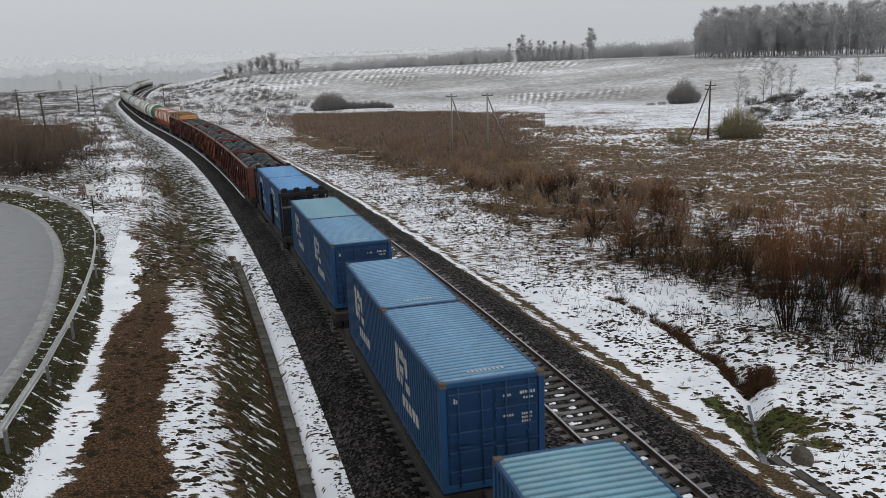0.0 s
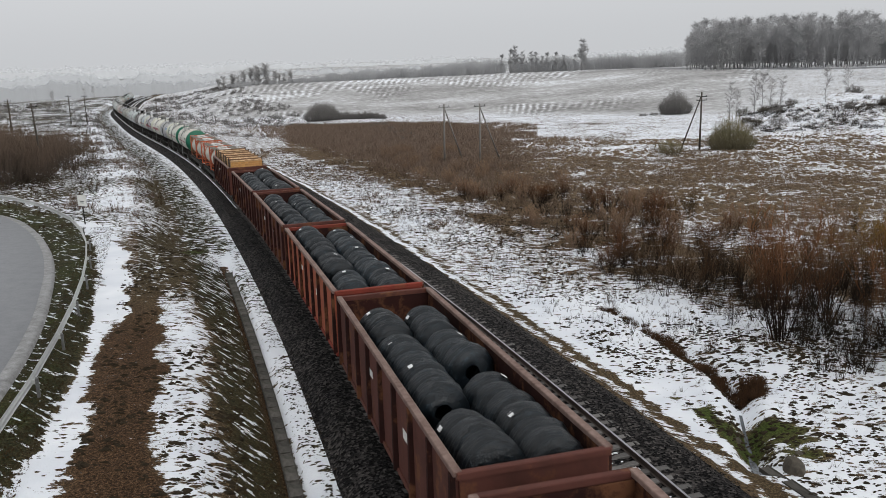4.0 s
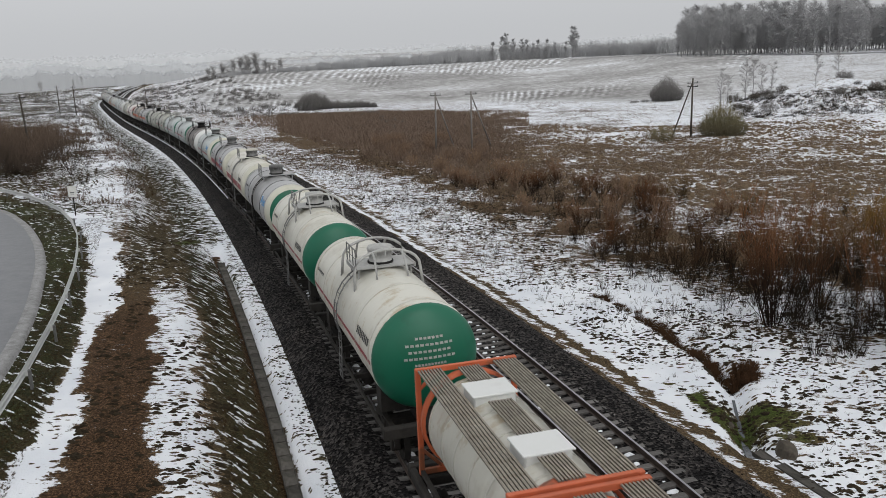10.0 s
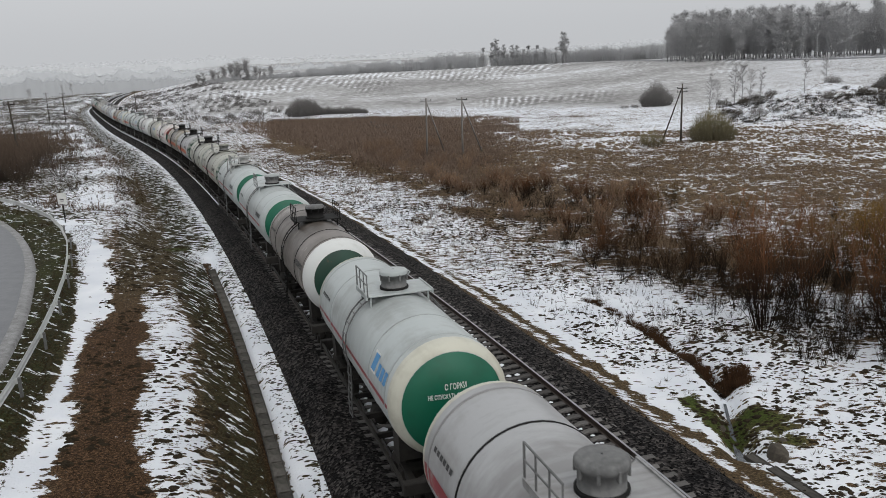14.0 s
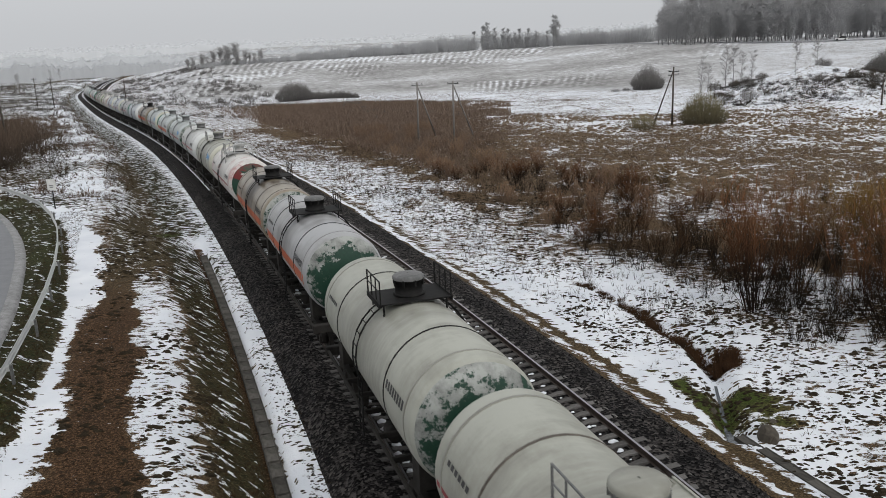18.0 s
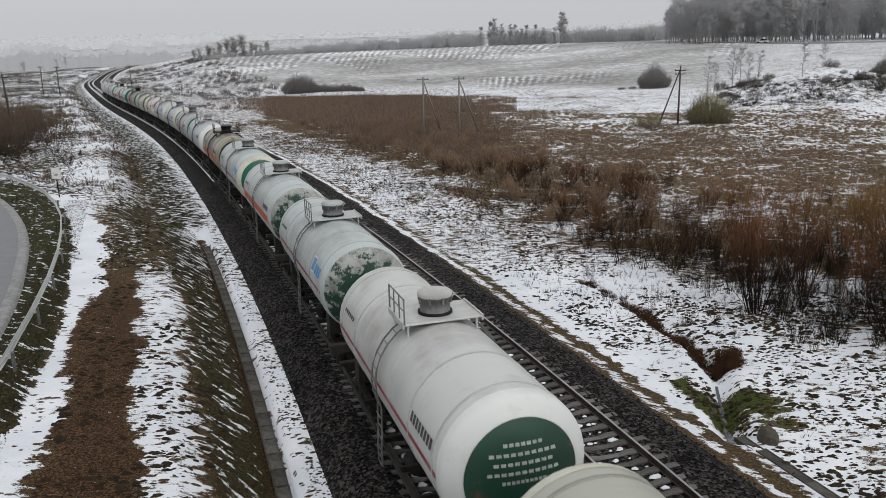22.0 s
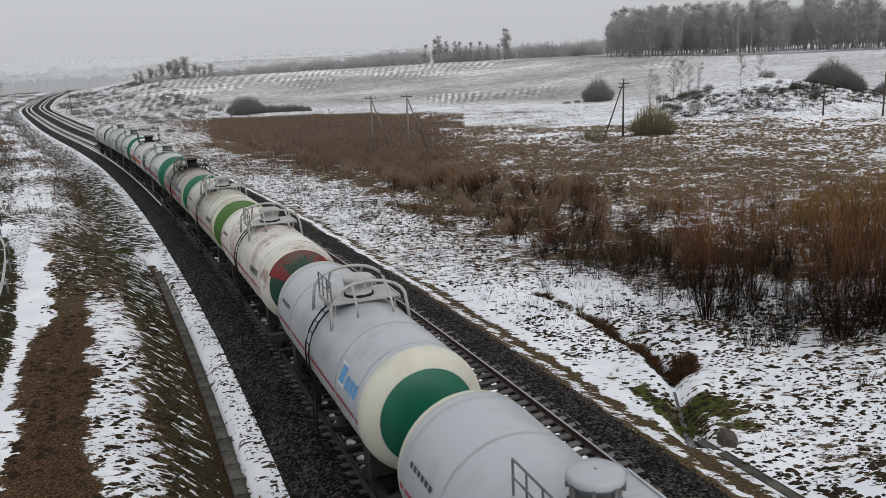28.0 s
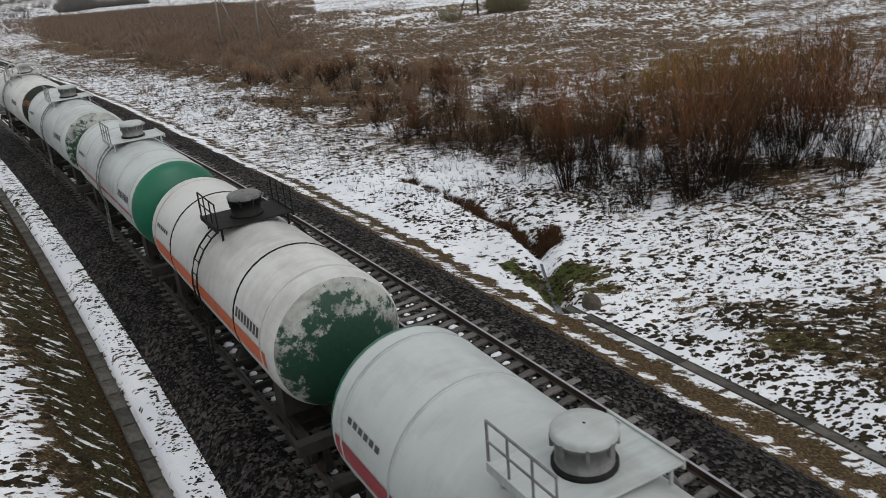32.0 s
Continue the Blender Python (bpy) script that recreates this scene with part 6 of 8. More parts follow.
def load_timber(u):
    rnd = random.Random(4)
    board = shared("board", lambda: Solid().box(-0.142, 0.142, -2.02, 2.02, 0, 0.05, 0.010))
    for i in range(3):
        pack = tagged(new("timber_pack"), "strapped pack of fresh sawn yellow boards with dark battens", "timber pack", "timber packs in the gondola")
        part("core", shared("timber_core", lambda: Solid().box(-1.3, 1.3, -1.98, 1.98, 1.30, 4.02, 0.01)), TIMBER, pack, "stacked boards")
        for k in range(9):
            part("board", board, TIMBER, pack, "", pose(-1.16 + k * 0.29, rnd.uniform(-0.06, 0.06), 4.02 + rnd.uniform(-0.014, 0.024), 0, rnd.uniform(-1.6, 1.6), rnd.uniform(-0.35, 0.35)))
        for r in range(8):
            for k in range(9):
                part("board_end", shared("board_end", lambda: Solid().box(-0.138, 0.138, -0.02, 0.0, 0, 0.15, 0.004)), TIMBEREND, pack, "", pose(-1.16 + k * 0.29, -1.985 - rnd.uniform(0, 0.03), 2.6 + r * 0.17))
        for y in (-1.3, 1.2):
            part("batten", shared("batten", lambda: Solid().tube([(-1.42, 0.02, 4.12), (-0.4, -0.01, 4.115), (0.5, 0.01, 4.12), (1.42, -0.02, 4.13)], 0.06, 8)), POLEWOOD, pack, "", Matrix.Translation((0, y, 0)))
            for x in (-1.38, 1.38):
                part("upright", shared("upright", lambda: Solid().box(-0.05, 0.05, -0.07, 0.07, 1.3, 4.26, 0.02)), BATTEN, pack, "", Matrix.Translation((x, y, 0)))
        MOVERS.append((pack, u, Matrix.Translation((0, -4.3 + i * 4.28, 0))))


# ---- flat wagons, containers ----
def flat_wagon(u, racks=False):
    w = thing("flat_wagon", "dark container flat wagon with " + ("upright end racks" if racks else "side sills"), "flat wagon", "flat wagons of the train")
    part("frame", shared("flat_frame", lambda: Solid().box(-0.3, 0.3, -6.4, 6.4, 0.8, 1.2, 0.04).box(-1.35, -1.2, -6.5, 6.5, 0.98, 1.25, 0.03).box(1.2, 1.35, -6.5, 6.5, 0.98, 1.25, 0.03).box(-1.35, 1.35, -6.75, -6.5, 0.95, 1.26, 0.03).box(-1.35, 1.35, 6.5, 6.75, 0.95, 1.26, 0.03)), FRAMEB, w)
    for y in (-6.0, -3.0, -0.12, 0.12, 3.0, 6.0):
        part("cross_beam", shared("flat_beam", lambda: Solid().box(-1.2, 1.2, -0.08, 0.08, 1.0, 1.2, 0.01)), FRAMEB, w, "", Matrix.Translation((0, y, 0)))
    for x in (-1.42, 1.42):
        part("step", shared("flat_step", lambda: Solid().tube([(0, -0.22, 1.0), (0, -0.22, 0.45), (0, 0.22, 0.45), (0, 0.22, 1.0)], 0.02, 6)), FITTING, w, "", Matrix.Translation((x, -6.3, 0)))
    if racks:
        for y in (-6.62, 6.62):
            rack = part("end_rack", shared("end_rack", lambda: Solid().box(-1.42, 1.42, -0.06, 0.06, 3.55, 3.76, 0.02).box(-1.42, -1.30, -0.07, 0.07, 1.2, 3.62, 0.02).box(1.30, 1.42, -0.07, 0.07, 1.2, 3.62, 0.02)), DARKFIT, w, "black upright end rack", Matrix.Translation((0, y, 0)))
            part("rack_bar", shared("rack_bar", lambda: Solid().box(-1.28, 1.28, -0.05, 0.05, 2.9, 3.0, 0.02)), SOOTFIT, rack)
            for x in (-1.06, -0.36, 0.36, 1.06):
                part("rack_post", shared("rack_post", lambda: Solid().box(-0.17, 0.17, 0.062, 0.22, 1.2, 4.02, 0.05)), DARKFIT, rack, "", pose(x, 0, 0, 0, 0, 0 if y < 0 else 180))
        for x in (-1.31, 1.31):
            for y in (-2.0, 3.7):
                part("side_stake", shared("side_stake", lambda: Solid().box(-0.07, 0.07, -0.16, 0.16, 0.95, 3.15, 0.06)), DARKFIT, w, "black upright side stake", Matrix.Translation((x, y, 0)))
    running_gear(w, 6.9)
    MOVERS.append((w, u, Matrix.Identity(4)))


CL, CW, CH = 6.058, 2.438, 2.591


def corrugated_side():
    s, n = Solid(), 26
    y0, y1 = -CL / 2 + 0.12, CL / 2 - 0.12
    prof = []
    for i in range(n):
        a, st = y0 + (y1 - y0) * i / n, (y1 - y0) / n
        prof += [(a, 0.0), (a + st * 0.28, 0.0), (a + st * 0.40, 0.06), (a + st * 0.86, 0.06)]
    prof.append((y1, 0.0))
    v = [(x, y, z) for y, x in prof for z in (0.14, CH - 0.10)]
    return s.add(v, [(2 * i, 2 * i + 1, 2 * i + 3, 2 * i + 2) for i in range(len(prof) - 1)])


def corrugated_roof():
    s, n = Solid(), 30
    y0, y1 = -CL / 2 + 0.1, CL / 2 - 0.1
    prof = []
    for i in range(n):
        a, st = y0 + (y1 - y0) * i / n, (y1 - y0) / n
        prof += [(a, -0.012), (a + st * 0.40, -0.012), (a + st * 0.52, 0.022), (a + st * 0.88, 0.022)]
    prof.append((y1, -0.012))
    v = []
    for y, z in prof:
        v += [(-CW / 2 + 0.03, y, CH - 0.045), (-CW / 2 + 0.12, y, CH - 0.03 + z), (0, y, CH - 0.02 + z), (CW / 2 - 0.12, y, CH - 0.03 + z), (CW / 2 - 0.03, y, CH - 0.045)]
    f = []
    for i in range(len(prof) - 1):
        f += [(5 * i + j, 5 * i + j + 1, 5 * i + 5 + j + 1, 5 * i + 5 + j) for j in range(4)]
    return s.add(v, f)


def container_frame():
    s, h, w = Solid(), CL / 2, CW / 2
    for x in (-1, 1):
        for y in (-1, 1):
            s.box(x * w - (0.14 if x > 0 else 0), x * w + (0 if x > 0 else 0.14), y * h - (0.12 if y > 0 else 0), y * h + (0 if y > 0 else 0.12), 0.0, CH, 0.01)
        s.box(x * w - (0.07 if x > 0 else 0), x * w + (0 if x > 0 else 0.07), -h + 0.1, h - 0.1, CH - 0.11, CH - 0.02, 0.01)
        s.box(x * w - (0.07 if x > 0 else 0), x * w + (0 if x > 0 else 0.07), -h + 0.1, h - 0.1, 0.0, 0.15, 0.01)
    for y in (-1, 1):
        s.box(-w + 0.1, w - 0.1, y * h - (0.09 if y > 0 else 0), y * h + (0 if y > 0 else 0.09), CH - 0.12, CH - 0.01, 0.01)
        s.box(-w + 0.1, w - 0.1, y * h - (0.09 if y > 0 else 0), y * h + (0 if y > 0 else 0.09), 0.0, 0.16, 0.01)
    return s


def logo_shapes():
    """Plain slanted blocks that stand in for the big emblem on a container's side."""
    s = Solid()
    def block(y, z, w, h, slant=0.0):
        s.add([(0, y, z), (0, y - w, z), (0, y - w - slant, z + h), (0, y - slant, z + h)], [(0, 1, 2, 3)])
    block(1.55, 1.16, 0.34, 1.02, -0.10)
    block(1.12, 1.86, 0.50, 0.30, -0.06)
    block(1.10, 1.48, 0.36, 0.22, -0.04)
    block(1.08, 1.16, 0.22, 0.26, -0.03)
    block(0.56, 1.54, 0.26, 0.52, -0.05)
    block(0.56, 1.16, 0.46, 0.24, -0.03)
    for i in range(5):
        block(0.98 - i * 0.36, 0.62, 0.27, 0.32, -0.04)
    return s


def door_leaf():
    s, w = Solid(), CW / 2 - 0.15
    z0, z1 = 0.17, CH - 0.14
    n = 5
    s.box(0.0, w, -0.02, 0.02, z0, z1, 0.01)
    return s


def lock_rod():
    s = Solid().tube([(0, -0.09, 0.1), (0, -0.09, CH - 0.08)], 0.017, 8)
    for z in (0.35, 1.2, 2.2):
        s.box(-0.05, 0.05, -0.1, -0.03, z, z + 0.07, 0.01)
    return s.box(-0.02, 0.26, -0.125, -0.1, 1.05, 1.09, 0.008)


def container(u, off, roof, body, logo=True):
    words = {"BLUEROOF": "faded blue roof", "TEALROOF": "teal-grey roof", "BLUEVIVID": "bright blue roof"}[roof]
    c = tagged(new("container"), "blue corrugated freight container with " + words + " on a wagon", "container", "blue containers of the train")
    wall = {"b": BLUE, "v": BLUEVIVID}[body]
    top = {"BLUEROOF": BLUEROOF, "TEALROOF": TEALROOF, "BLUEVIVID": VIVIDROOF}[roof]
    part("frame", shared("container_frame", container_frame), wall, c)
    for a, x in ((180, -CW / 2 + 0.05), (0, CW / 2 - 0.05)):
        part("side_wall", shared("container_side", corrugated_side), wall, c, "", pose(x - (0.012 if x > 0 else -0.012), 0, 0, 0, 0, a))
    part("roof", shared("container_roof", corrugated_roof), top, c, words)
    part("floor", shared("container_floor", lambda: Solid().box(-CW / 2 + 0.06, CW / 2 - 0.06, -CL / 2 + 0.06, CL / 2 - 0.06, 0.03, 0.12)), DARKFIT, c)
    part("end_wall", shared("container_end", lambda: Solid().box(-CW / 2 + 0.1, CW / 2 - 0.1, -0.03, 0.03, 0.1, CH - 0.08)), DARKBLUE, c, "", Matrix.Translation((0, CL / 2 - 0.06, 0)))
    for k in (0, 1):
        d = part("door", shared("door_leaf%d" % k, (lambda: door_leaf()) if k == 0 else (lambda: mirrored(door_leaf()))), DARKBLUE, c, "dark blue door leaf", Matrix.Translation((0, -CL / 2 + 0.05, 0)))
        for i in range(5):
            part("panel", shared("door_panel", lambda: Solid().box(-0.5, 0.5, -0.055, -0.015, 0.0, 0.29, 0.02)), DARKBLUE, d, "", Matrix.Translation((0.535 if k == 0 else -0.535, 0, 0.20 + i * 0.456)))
        for x in (0.28, 0.82):
            part("lock_rod", shared("lock_rod", lock_rod), DARKBLUE, d, "", Matrix.Translation((x if k == 0 else -x, 0, 0)))
        part("marking", shared("door_marks", lambda: bars_y(-0.062, [(0.62, 2.12, 0.38, 0.07, 6), (0.70, 2.0, 0.25, 0.055, 4), (0.22, 2.1, 0.2, 0.06, 4), (0.22, 1.62, 0.26, 0.05, 4), (0.66, 1.62, 0.26, 0.05, 5), (0.66, 1.53, 0.26, 0.05, 5), (0.66, 1.44, 0.22, 0.05, 4)])) if k == 0 else shared("door_plate", lambda: bars_y(-0.062, [(-0.92, 2.1, 0.1, 0.12, 2)])), MARKDIM, d, "white stencilled marks")
    for x in (-1, 1):
        for y in (-1, 1):
            for z in (0.0, CH - 0.118):
                part("corner_casting", shared("casting", lambda: Solid().box(-0.081, 0.081, -0.089, 0.089, 0.0, 0.122, 0.012)), CASTING if z > 1 else wall, c, "", pose(x * (CW / 2 - 0.078), y * (CL / 2 - 0.086), z))
    if logo:
        part("emblem", shared("logo", logo_shapes), CREAM, c, "cream emblem strokes", pose(-CW / 2 + 0.002, -0.2, 0))
        part("emblem", shared("logo", logo_shapes), CREAM, c, "cream emblem strokes", pose(CW / 2 - 0.002, 0.2, 0, 0, 0, 180))
    part("roof_number", shared("roof_bars", lambda: Solid().add([p for i in range(9) for p in ((-0.45 + i * 0.10, -2.62, CH + 0.022), (-0.385 + i * 0.10, -2.62, CH + 0.022), (-0.385 + i * 0.10, -2.50, CH + 0.022), (-0.45 + i * 0.10, -2.50, CH + 0.022))], [(4 * i, 4 * i + 1, 4 * i + 2, 4 * i + 3) for i in range(9)])), MARKDIM, c, "faded number bars on the roof")
    MOVERS.append((c, u, Matrix.Translation((0, off, 1.28))))


def mirrored(s):
    s.v = [(-x, y, z) for x, y, z in s.v]
    return s


def bars_y(y, rows):
    s = Solid()
    for x, z, w, h, n in rows:
        for i in range(n):
            a, b = x + w * i / n, x + w * (i + 0.72) / n
            s.add([(a, y, z), (b, y, z), (b, y, z + h), (a, y, z + h)], [(0, 1, 2, 3)])
    return s


def tank_container(u, off):
    c = tagged(new("tank_container"), "cream tank container in an orange frame with grated walkways on top", "tank container", "tank containers of the train")
    z = 1.345
    prof = [(-2.78, 0.02), (-2.77, 0.45), (-2.70, 0.8), (-2.58, 1.0), (-2.42, 1.1), (2.42, 1.1), (2.58, 1.0), (2.70, 0.8), (2.77, 0.45), (2.78, 0.02)]
    part("barrel", shared("iso_barrel", lambda: Solid().lathe(prof, 36, "Y", (0, 0, z))), TANKS["cream"], c, "cream insulated barrel")
    for y in (-2.3, -1.4, -0.5, 0.5, 1.4, 2.3):
        part("band", shared("iso_band", lambda: Solid().lathe([(-0.03, 1.095), (-0.03, 1.115), (0.03, 1.115), (0.03, 1.095)], 36, "Y", (0, 0, z))), TANKS["cream"], c, "", Matrix.Translation((0, y, 0)))
    h, w = CL / 2, CW / 2
    for y in (-1, 1):
        def end(y=y):
            s = Solid()
            a, b = (h - 0.12, h) if y > 0 else (-h, -h + 0.12)
            for x in (-w, w - 0.12):
                s.box(x, x + 0.12, a, b, 0, CH, 0.015)
            s.box(-w + 0.1, w - 0.1, a + 0.01, b - 0.01, CH - 0.12, CH, 0.01).box(-w + 0.1, w - 0.1, a + 0.01, b - 0.01, 0, 0.12, 0.01)
            for x in (-1, 1):
                s.tube([(x * (w - 0.1), (a + b) / 2, CH - 0.5), (x * (w - 0.55), (a + b) / 2, CH - 0.08)], 0.045, 6)
                s.tube([(x * (w - 0.1), (a + b) / 2, 0.6), (x * (w - 0.6), (a + b) / 2, 0.08)], 0.045, 6)
            return s
        part("end_frame", shared("iso_end%d" % y, end), ORANGE, c, "orange corner frame")
        part("collar", shared("iso_collar", lambda: Solid().lathe([(-0.10, 1.12), (-0.10, 1.19), (0.10, 1.19), (0.10, 1.12)], 36, "Y", (0, 0, z))), ORANGE, c, "orange ring round the barrel", Matrix.Translation((0, y * (h - 0.34), 0)))
    for x in (-1, 1):
        # lower rails in dark frame paint, for the shadow they lie in
        part("side_rail", shared("iso_rail", lambda: Solid().box(-0.05, 0.05, -h + 0.1, h - 0.1, 0.02, 0.12, 0.01)), FRAMEB, c, "", Matrix.Translation((x * (w - 0.06), 0, 0)))
        part("walkway", shared("iso_walk", lambda: grating(0.50, 5.8)), GRATE, c, "long grated walkway", Matrix.Translation((x * 0.90, 0, CH - 0.06)))
    for y, l in ((-2.35, 0.9), (-0.15, 1.7), (2.35, 0.9)):
        part("cross_walkway", shared("iso_cross%g" % l, lambda: grating(0.46, l)), GRATE, c, "", Matrix.Translation((0, y, CH - 0.06)))
    for y in (-1.45, 1.35):
        part("hatch_box", shared("iso_box", lambda: Solid().box(-0.46, 0.46, -0.38, 0.38, 2.25, CH - 0.03, 0.03).box(-0.50, 0.50, -0.42, 0.42, CH - 0.03, CH + 0.005, 0.02)), WHITEP, c, "white hatch cover", Matrix.Translation((0, y, 0)))
    part("end_lettering", shared("iso_marks", lambda: bars_y(-2.79, [(-0.5, 1.95, 1.0, 0.09, 9), (-0.2, 1.75, 0.4, 0.09, 3), (-0.3, 0.9, 0.6, 0.06, 6), (-0.3, 0.75, 0.5, 0.06, 5)])), MARKDARK, c, "dark stencilled marks")
    part("side_plate", shared("iso_plate", lambda: Solid().box(-1.13, -1.12, -2.2, -1.9, 1.05, 1.4)), MARKDARK, c, "dark square placard")
    MOVERS.append((c, u, Matrix.Translation((0, off, 1.28))))


def grating(w, l):
    s = Solid()
    n = 8
    for i in range(n):
        x = -w / 2 + w * i / (n - 1)
        s.box(x - 0.018, x + 0.018, -l / 2, l / 2, 0, 0.04)
    for y in np.arange(-l / 2 + 0.05, l / 2, 0.55):
        s.box(-w / 2, w / 2, y - 0.02, y + 0.02, -0.03, 0.0)
    return s


def build_train():
    flat_wagon(-269.0)
    container(-269.0, -3.08, "TEALROOF", "b")
    container(-269.0, 3.08, "TEALROOF", "b")
    flat_wagon(-253.2)
    container(-253.2, -3.08, "BLUEROOF", "b")
    container(-253.2, 3.08, "BLUEROOF", "b")
    flat_wagon(-237.7)
    container(-237.7, -3.08, "BLUEROOF", "b")
    container(-237.7, 3.08, "TEALROOF", "b")
    flat_wagon(-221.5, True)
    container(-221.5, -3.08, "BLUEVIVID", "v")
    container(-221.5, 3.08, "BLUEVIVID", "v")
    for i, (u, paint) in enumerate(((-205.3, "dark"), (-191.2, "dark"), (-177.2, "red"), (-163.0, "dark"), (-148.8, "dark"), (-132.6, "dark"))):
        gondola(u, paint)
        if i < 5:
            load_coils(u, i)
        else:
            load_timber(u)
    for u in (-118.0, -102.6):
        flat_wagon(u)
        tank_container(u, -3.08)
        tank_container(u, 3.08)
    for spec in TANK_LIST:
        tank_wagon(spec)


# ---- plants ----
def twigs(seed, count, height, spread, lean, thick, forks=2, base=0.25, dome=0.25):
    """Many thin stems from one stool, each forking; three-sided and tapering."""
    rnd, v, f = random.Random(seed), [], []
    def stem(p, q, r0, r1):
        n = len(v)
        d = q - p
        a = d.cross(Vector((rnd.uniform(-1, 1), rnd.uniform(-1, 1), 0.1))).normalized()
        b = d.cross(a).normalized()
        for c, r in ((p, r0), (q, r1)):
            for k in range(3):
                w = 2.0944 * k
                v.append(tuple(c + (a * math.cos(w) + b * math.sin(w)) * r))
        f.extend([(n + k, n + (k + 1) % 3, n + 3 + (k + 1) % 3, n + 3 + k) for k in range(3)])
    for i in range(count):
        w, q = rnd.uniform(0, 6.28), math.sqrt(rnd.random())
        p = Vector((math.cos(w) * q * base * spread, math.sin(w) * q * base * spread, -0.05))
        tip = Vector((math.cos(w) * q * spread, math.sin(w) * q * spread, height * rnd.uniform(0.55, 1.0) * (1 - dome * q * q)))
        mid = p.lerp(tip, 0.45) + Vector((rnd.uniform(-1, 1), rnd.uniform(-1, 1), 0.4)) * lean
        stem(p, mid, thick * 1.3, thick)
        stem(mid, tip, thick, thick * 0.4)
        for k in range(forks):
            c = mid.lerp(tip, rnd.uniform(-0.05, 0.8))
            e = c + Vector((rnd.uniform(-0.5, 0.5), rnd.uniform(-0.5, 0.5), rnd.uniform(0.25, 0.8))) * height * 0.22
            stem(c, e, thick * 0.5, thick * 0.25)
    return mesh_of("twigs", v, f)


def plant(name, me, mat, x, y, scale, label, category, group, squash=1.0, sink=0.05):
    m = pose(x, y, ground_at(x, y) - sink, 0, 0, random.uniform(0, 360)) @ Matrix.Diagonal((scale, scale, scale * squash, 1))
    if isinstance(me, tuple):
        ob = thing(name, label, category, group, m)
        tagged(part("rootstock", me[0], mat, ob), kind="stuff")
        tagged(part("crown", me[1], mat, ob), kind="stuff")
        return ob
    ob = part(name, me, mat, None, label, m)
    return tagged(ob, label, category, group)


def willow_mesh(seed, stems, height, spread, twiggy, fine=0.0055):
    """A willow bush: bare stems that fan out of one stool, side shoots, and a haze of fine twigs at the top."""
    rnd, v, f, sv, sf = random.Random(seed), [], [], [], []
    def bar(pts, r0, r1):
        """A thin three-sided rod."""
        n, k = len(sv), len(pts)
        for i, p in enumerate(pts):
            r = r0 + (r1 - r0) * i / (k - 1)
            for w in (0.3, 2.4, 4.5):
                sv.append((p.x + r * math.cos(w), p.y + r * math.sin(w), p.z))
        for i in range(k - 1):
            sf.extend([(n + 3 * i + a, n + 3 * i + (a + 1) % 3, n + 3 * i + 3 + (a + 1) % 3, n + 3 * i + 3 + a) for a in range(3)])
    def sliver(p, q, wide):
        n = len(v)
        a = (q - p).cross(Vector((rnd.uniform(-1, 1), rnd.uniform(-1, 1), rnd.uniform(-1, 1)))).normalized() * wide
        v.extend([tuple(p - a), tuple(p + a), tuple(q)])
        f.append((n, n + 1, n + 2))
    lobes = [(rnd.uniform(0, 6.28), rnd.uniform(0.75, 1.2)) for i in range(5)]
    for i in range(stems):
        w, q = rnd.uniform(0, 6.28), rnd.random() ** 0.6
        lobe = max(k * (0.5 + 0.5 * math.cos(w - a)) for a, k in lobes)
        foot = Vector((math.cos(w) * q * 0.16 * spread, math.sin(w) * q * 0.16 * spread, -0.1))
        tall = height * rnd.uniform(0.68, 1.0) * (1 - 0.28 * q * q) * (0.8 + 0.2 * lobe)
        tip = Vector((math.cos(w) * q * spread * lobe, math.sin(w) * q * spread * lobe, tall))
        bend = foot.lerp(tip, 0.4) + Vector((math.cos(w) * 0.10 * spread * q + rnd.gauss(0, 0.07), math.sin(w) * 0.10 * spread * q + rnd.gauss(0, 0.07), -0.03 * tall))
        line = [foot, foot.lerp(bend, 0.5) + Vector((rnd.gauss(0, 0.03), rnd.gauss(0, 0.03), 0)), bend, bend.lerp(tip, 0.5) + Vector((rnd.gauss(0, 0.05), rnd.gauss(0, 0.05), 0.02 * tall)), tip]
        bar(line, rnd.uniform(0.013, 0.024), 0.004)
        for k in range(7):
            c = bend.lerp(tip, rnd.uniform(-0.35, 0.75))
            e = c + Vector((math.cos(w) * q * 0.12 + rnd.gauss(0, 0.11), math.sin(w) * q * 0.12 + rnd.gauss(0, 0.11), rnd.uniform(0.16, 0.34))) * height * rnd.uniform(0.6, 1.1)
            if e.z > height * 1.05:
                e.z = height * rnd.uniform(0.9, 1.05)
            sliver(c, e, 0.011)
            for m in range(twiggy):
                o = c.lerp(e, rnd.uniform(0.15, 0.98))
                sliver(o, o + Vector((rnd.gauss(0, 0.14), rnd.gauss(0, 0.14), rnd.uniform(0.12, 0.55))) * rnd.uniform(0.6, 1.2), fine * rnd.uniform(0.7, 1.3))
    return mesh_of("rootstock", sv, sf), mesh_of("crown", v, f)


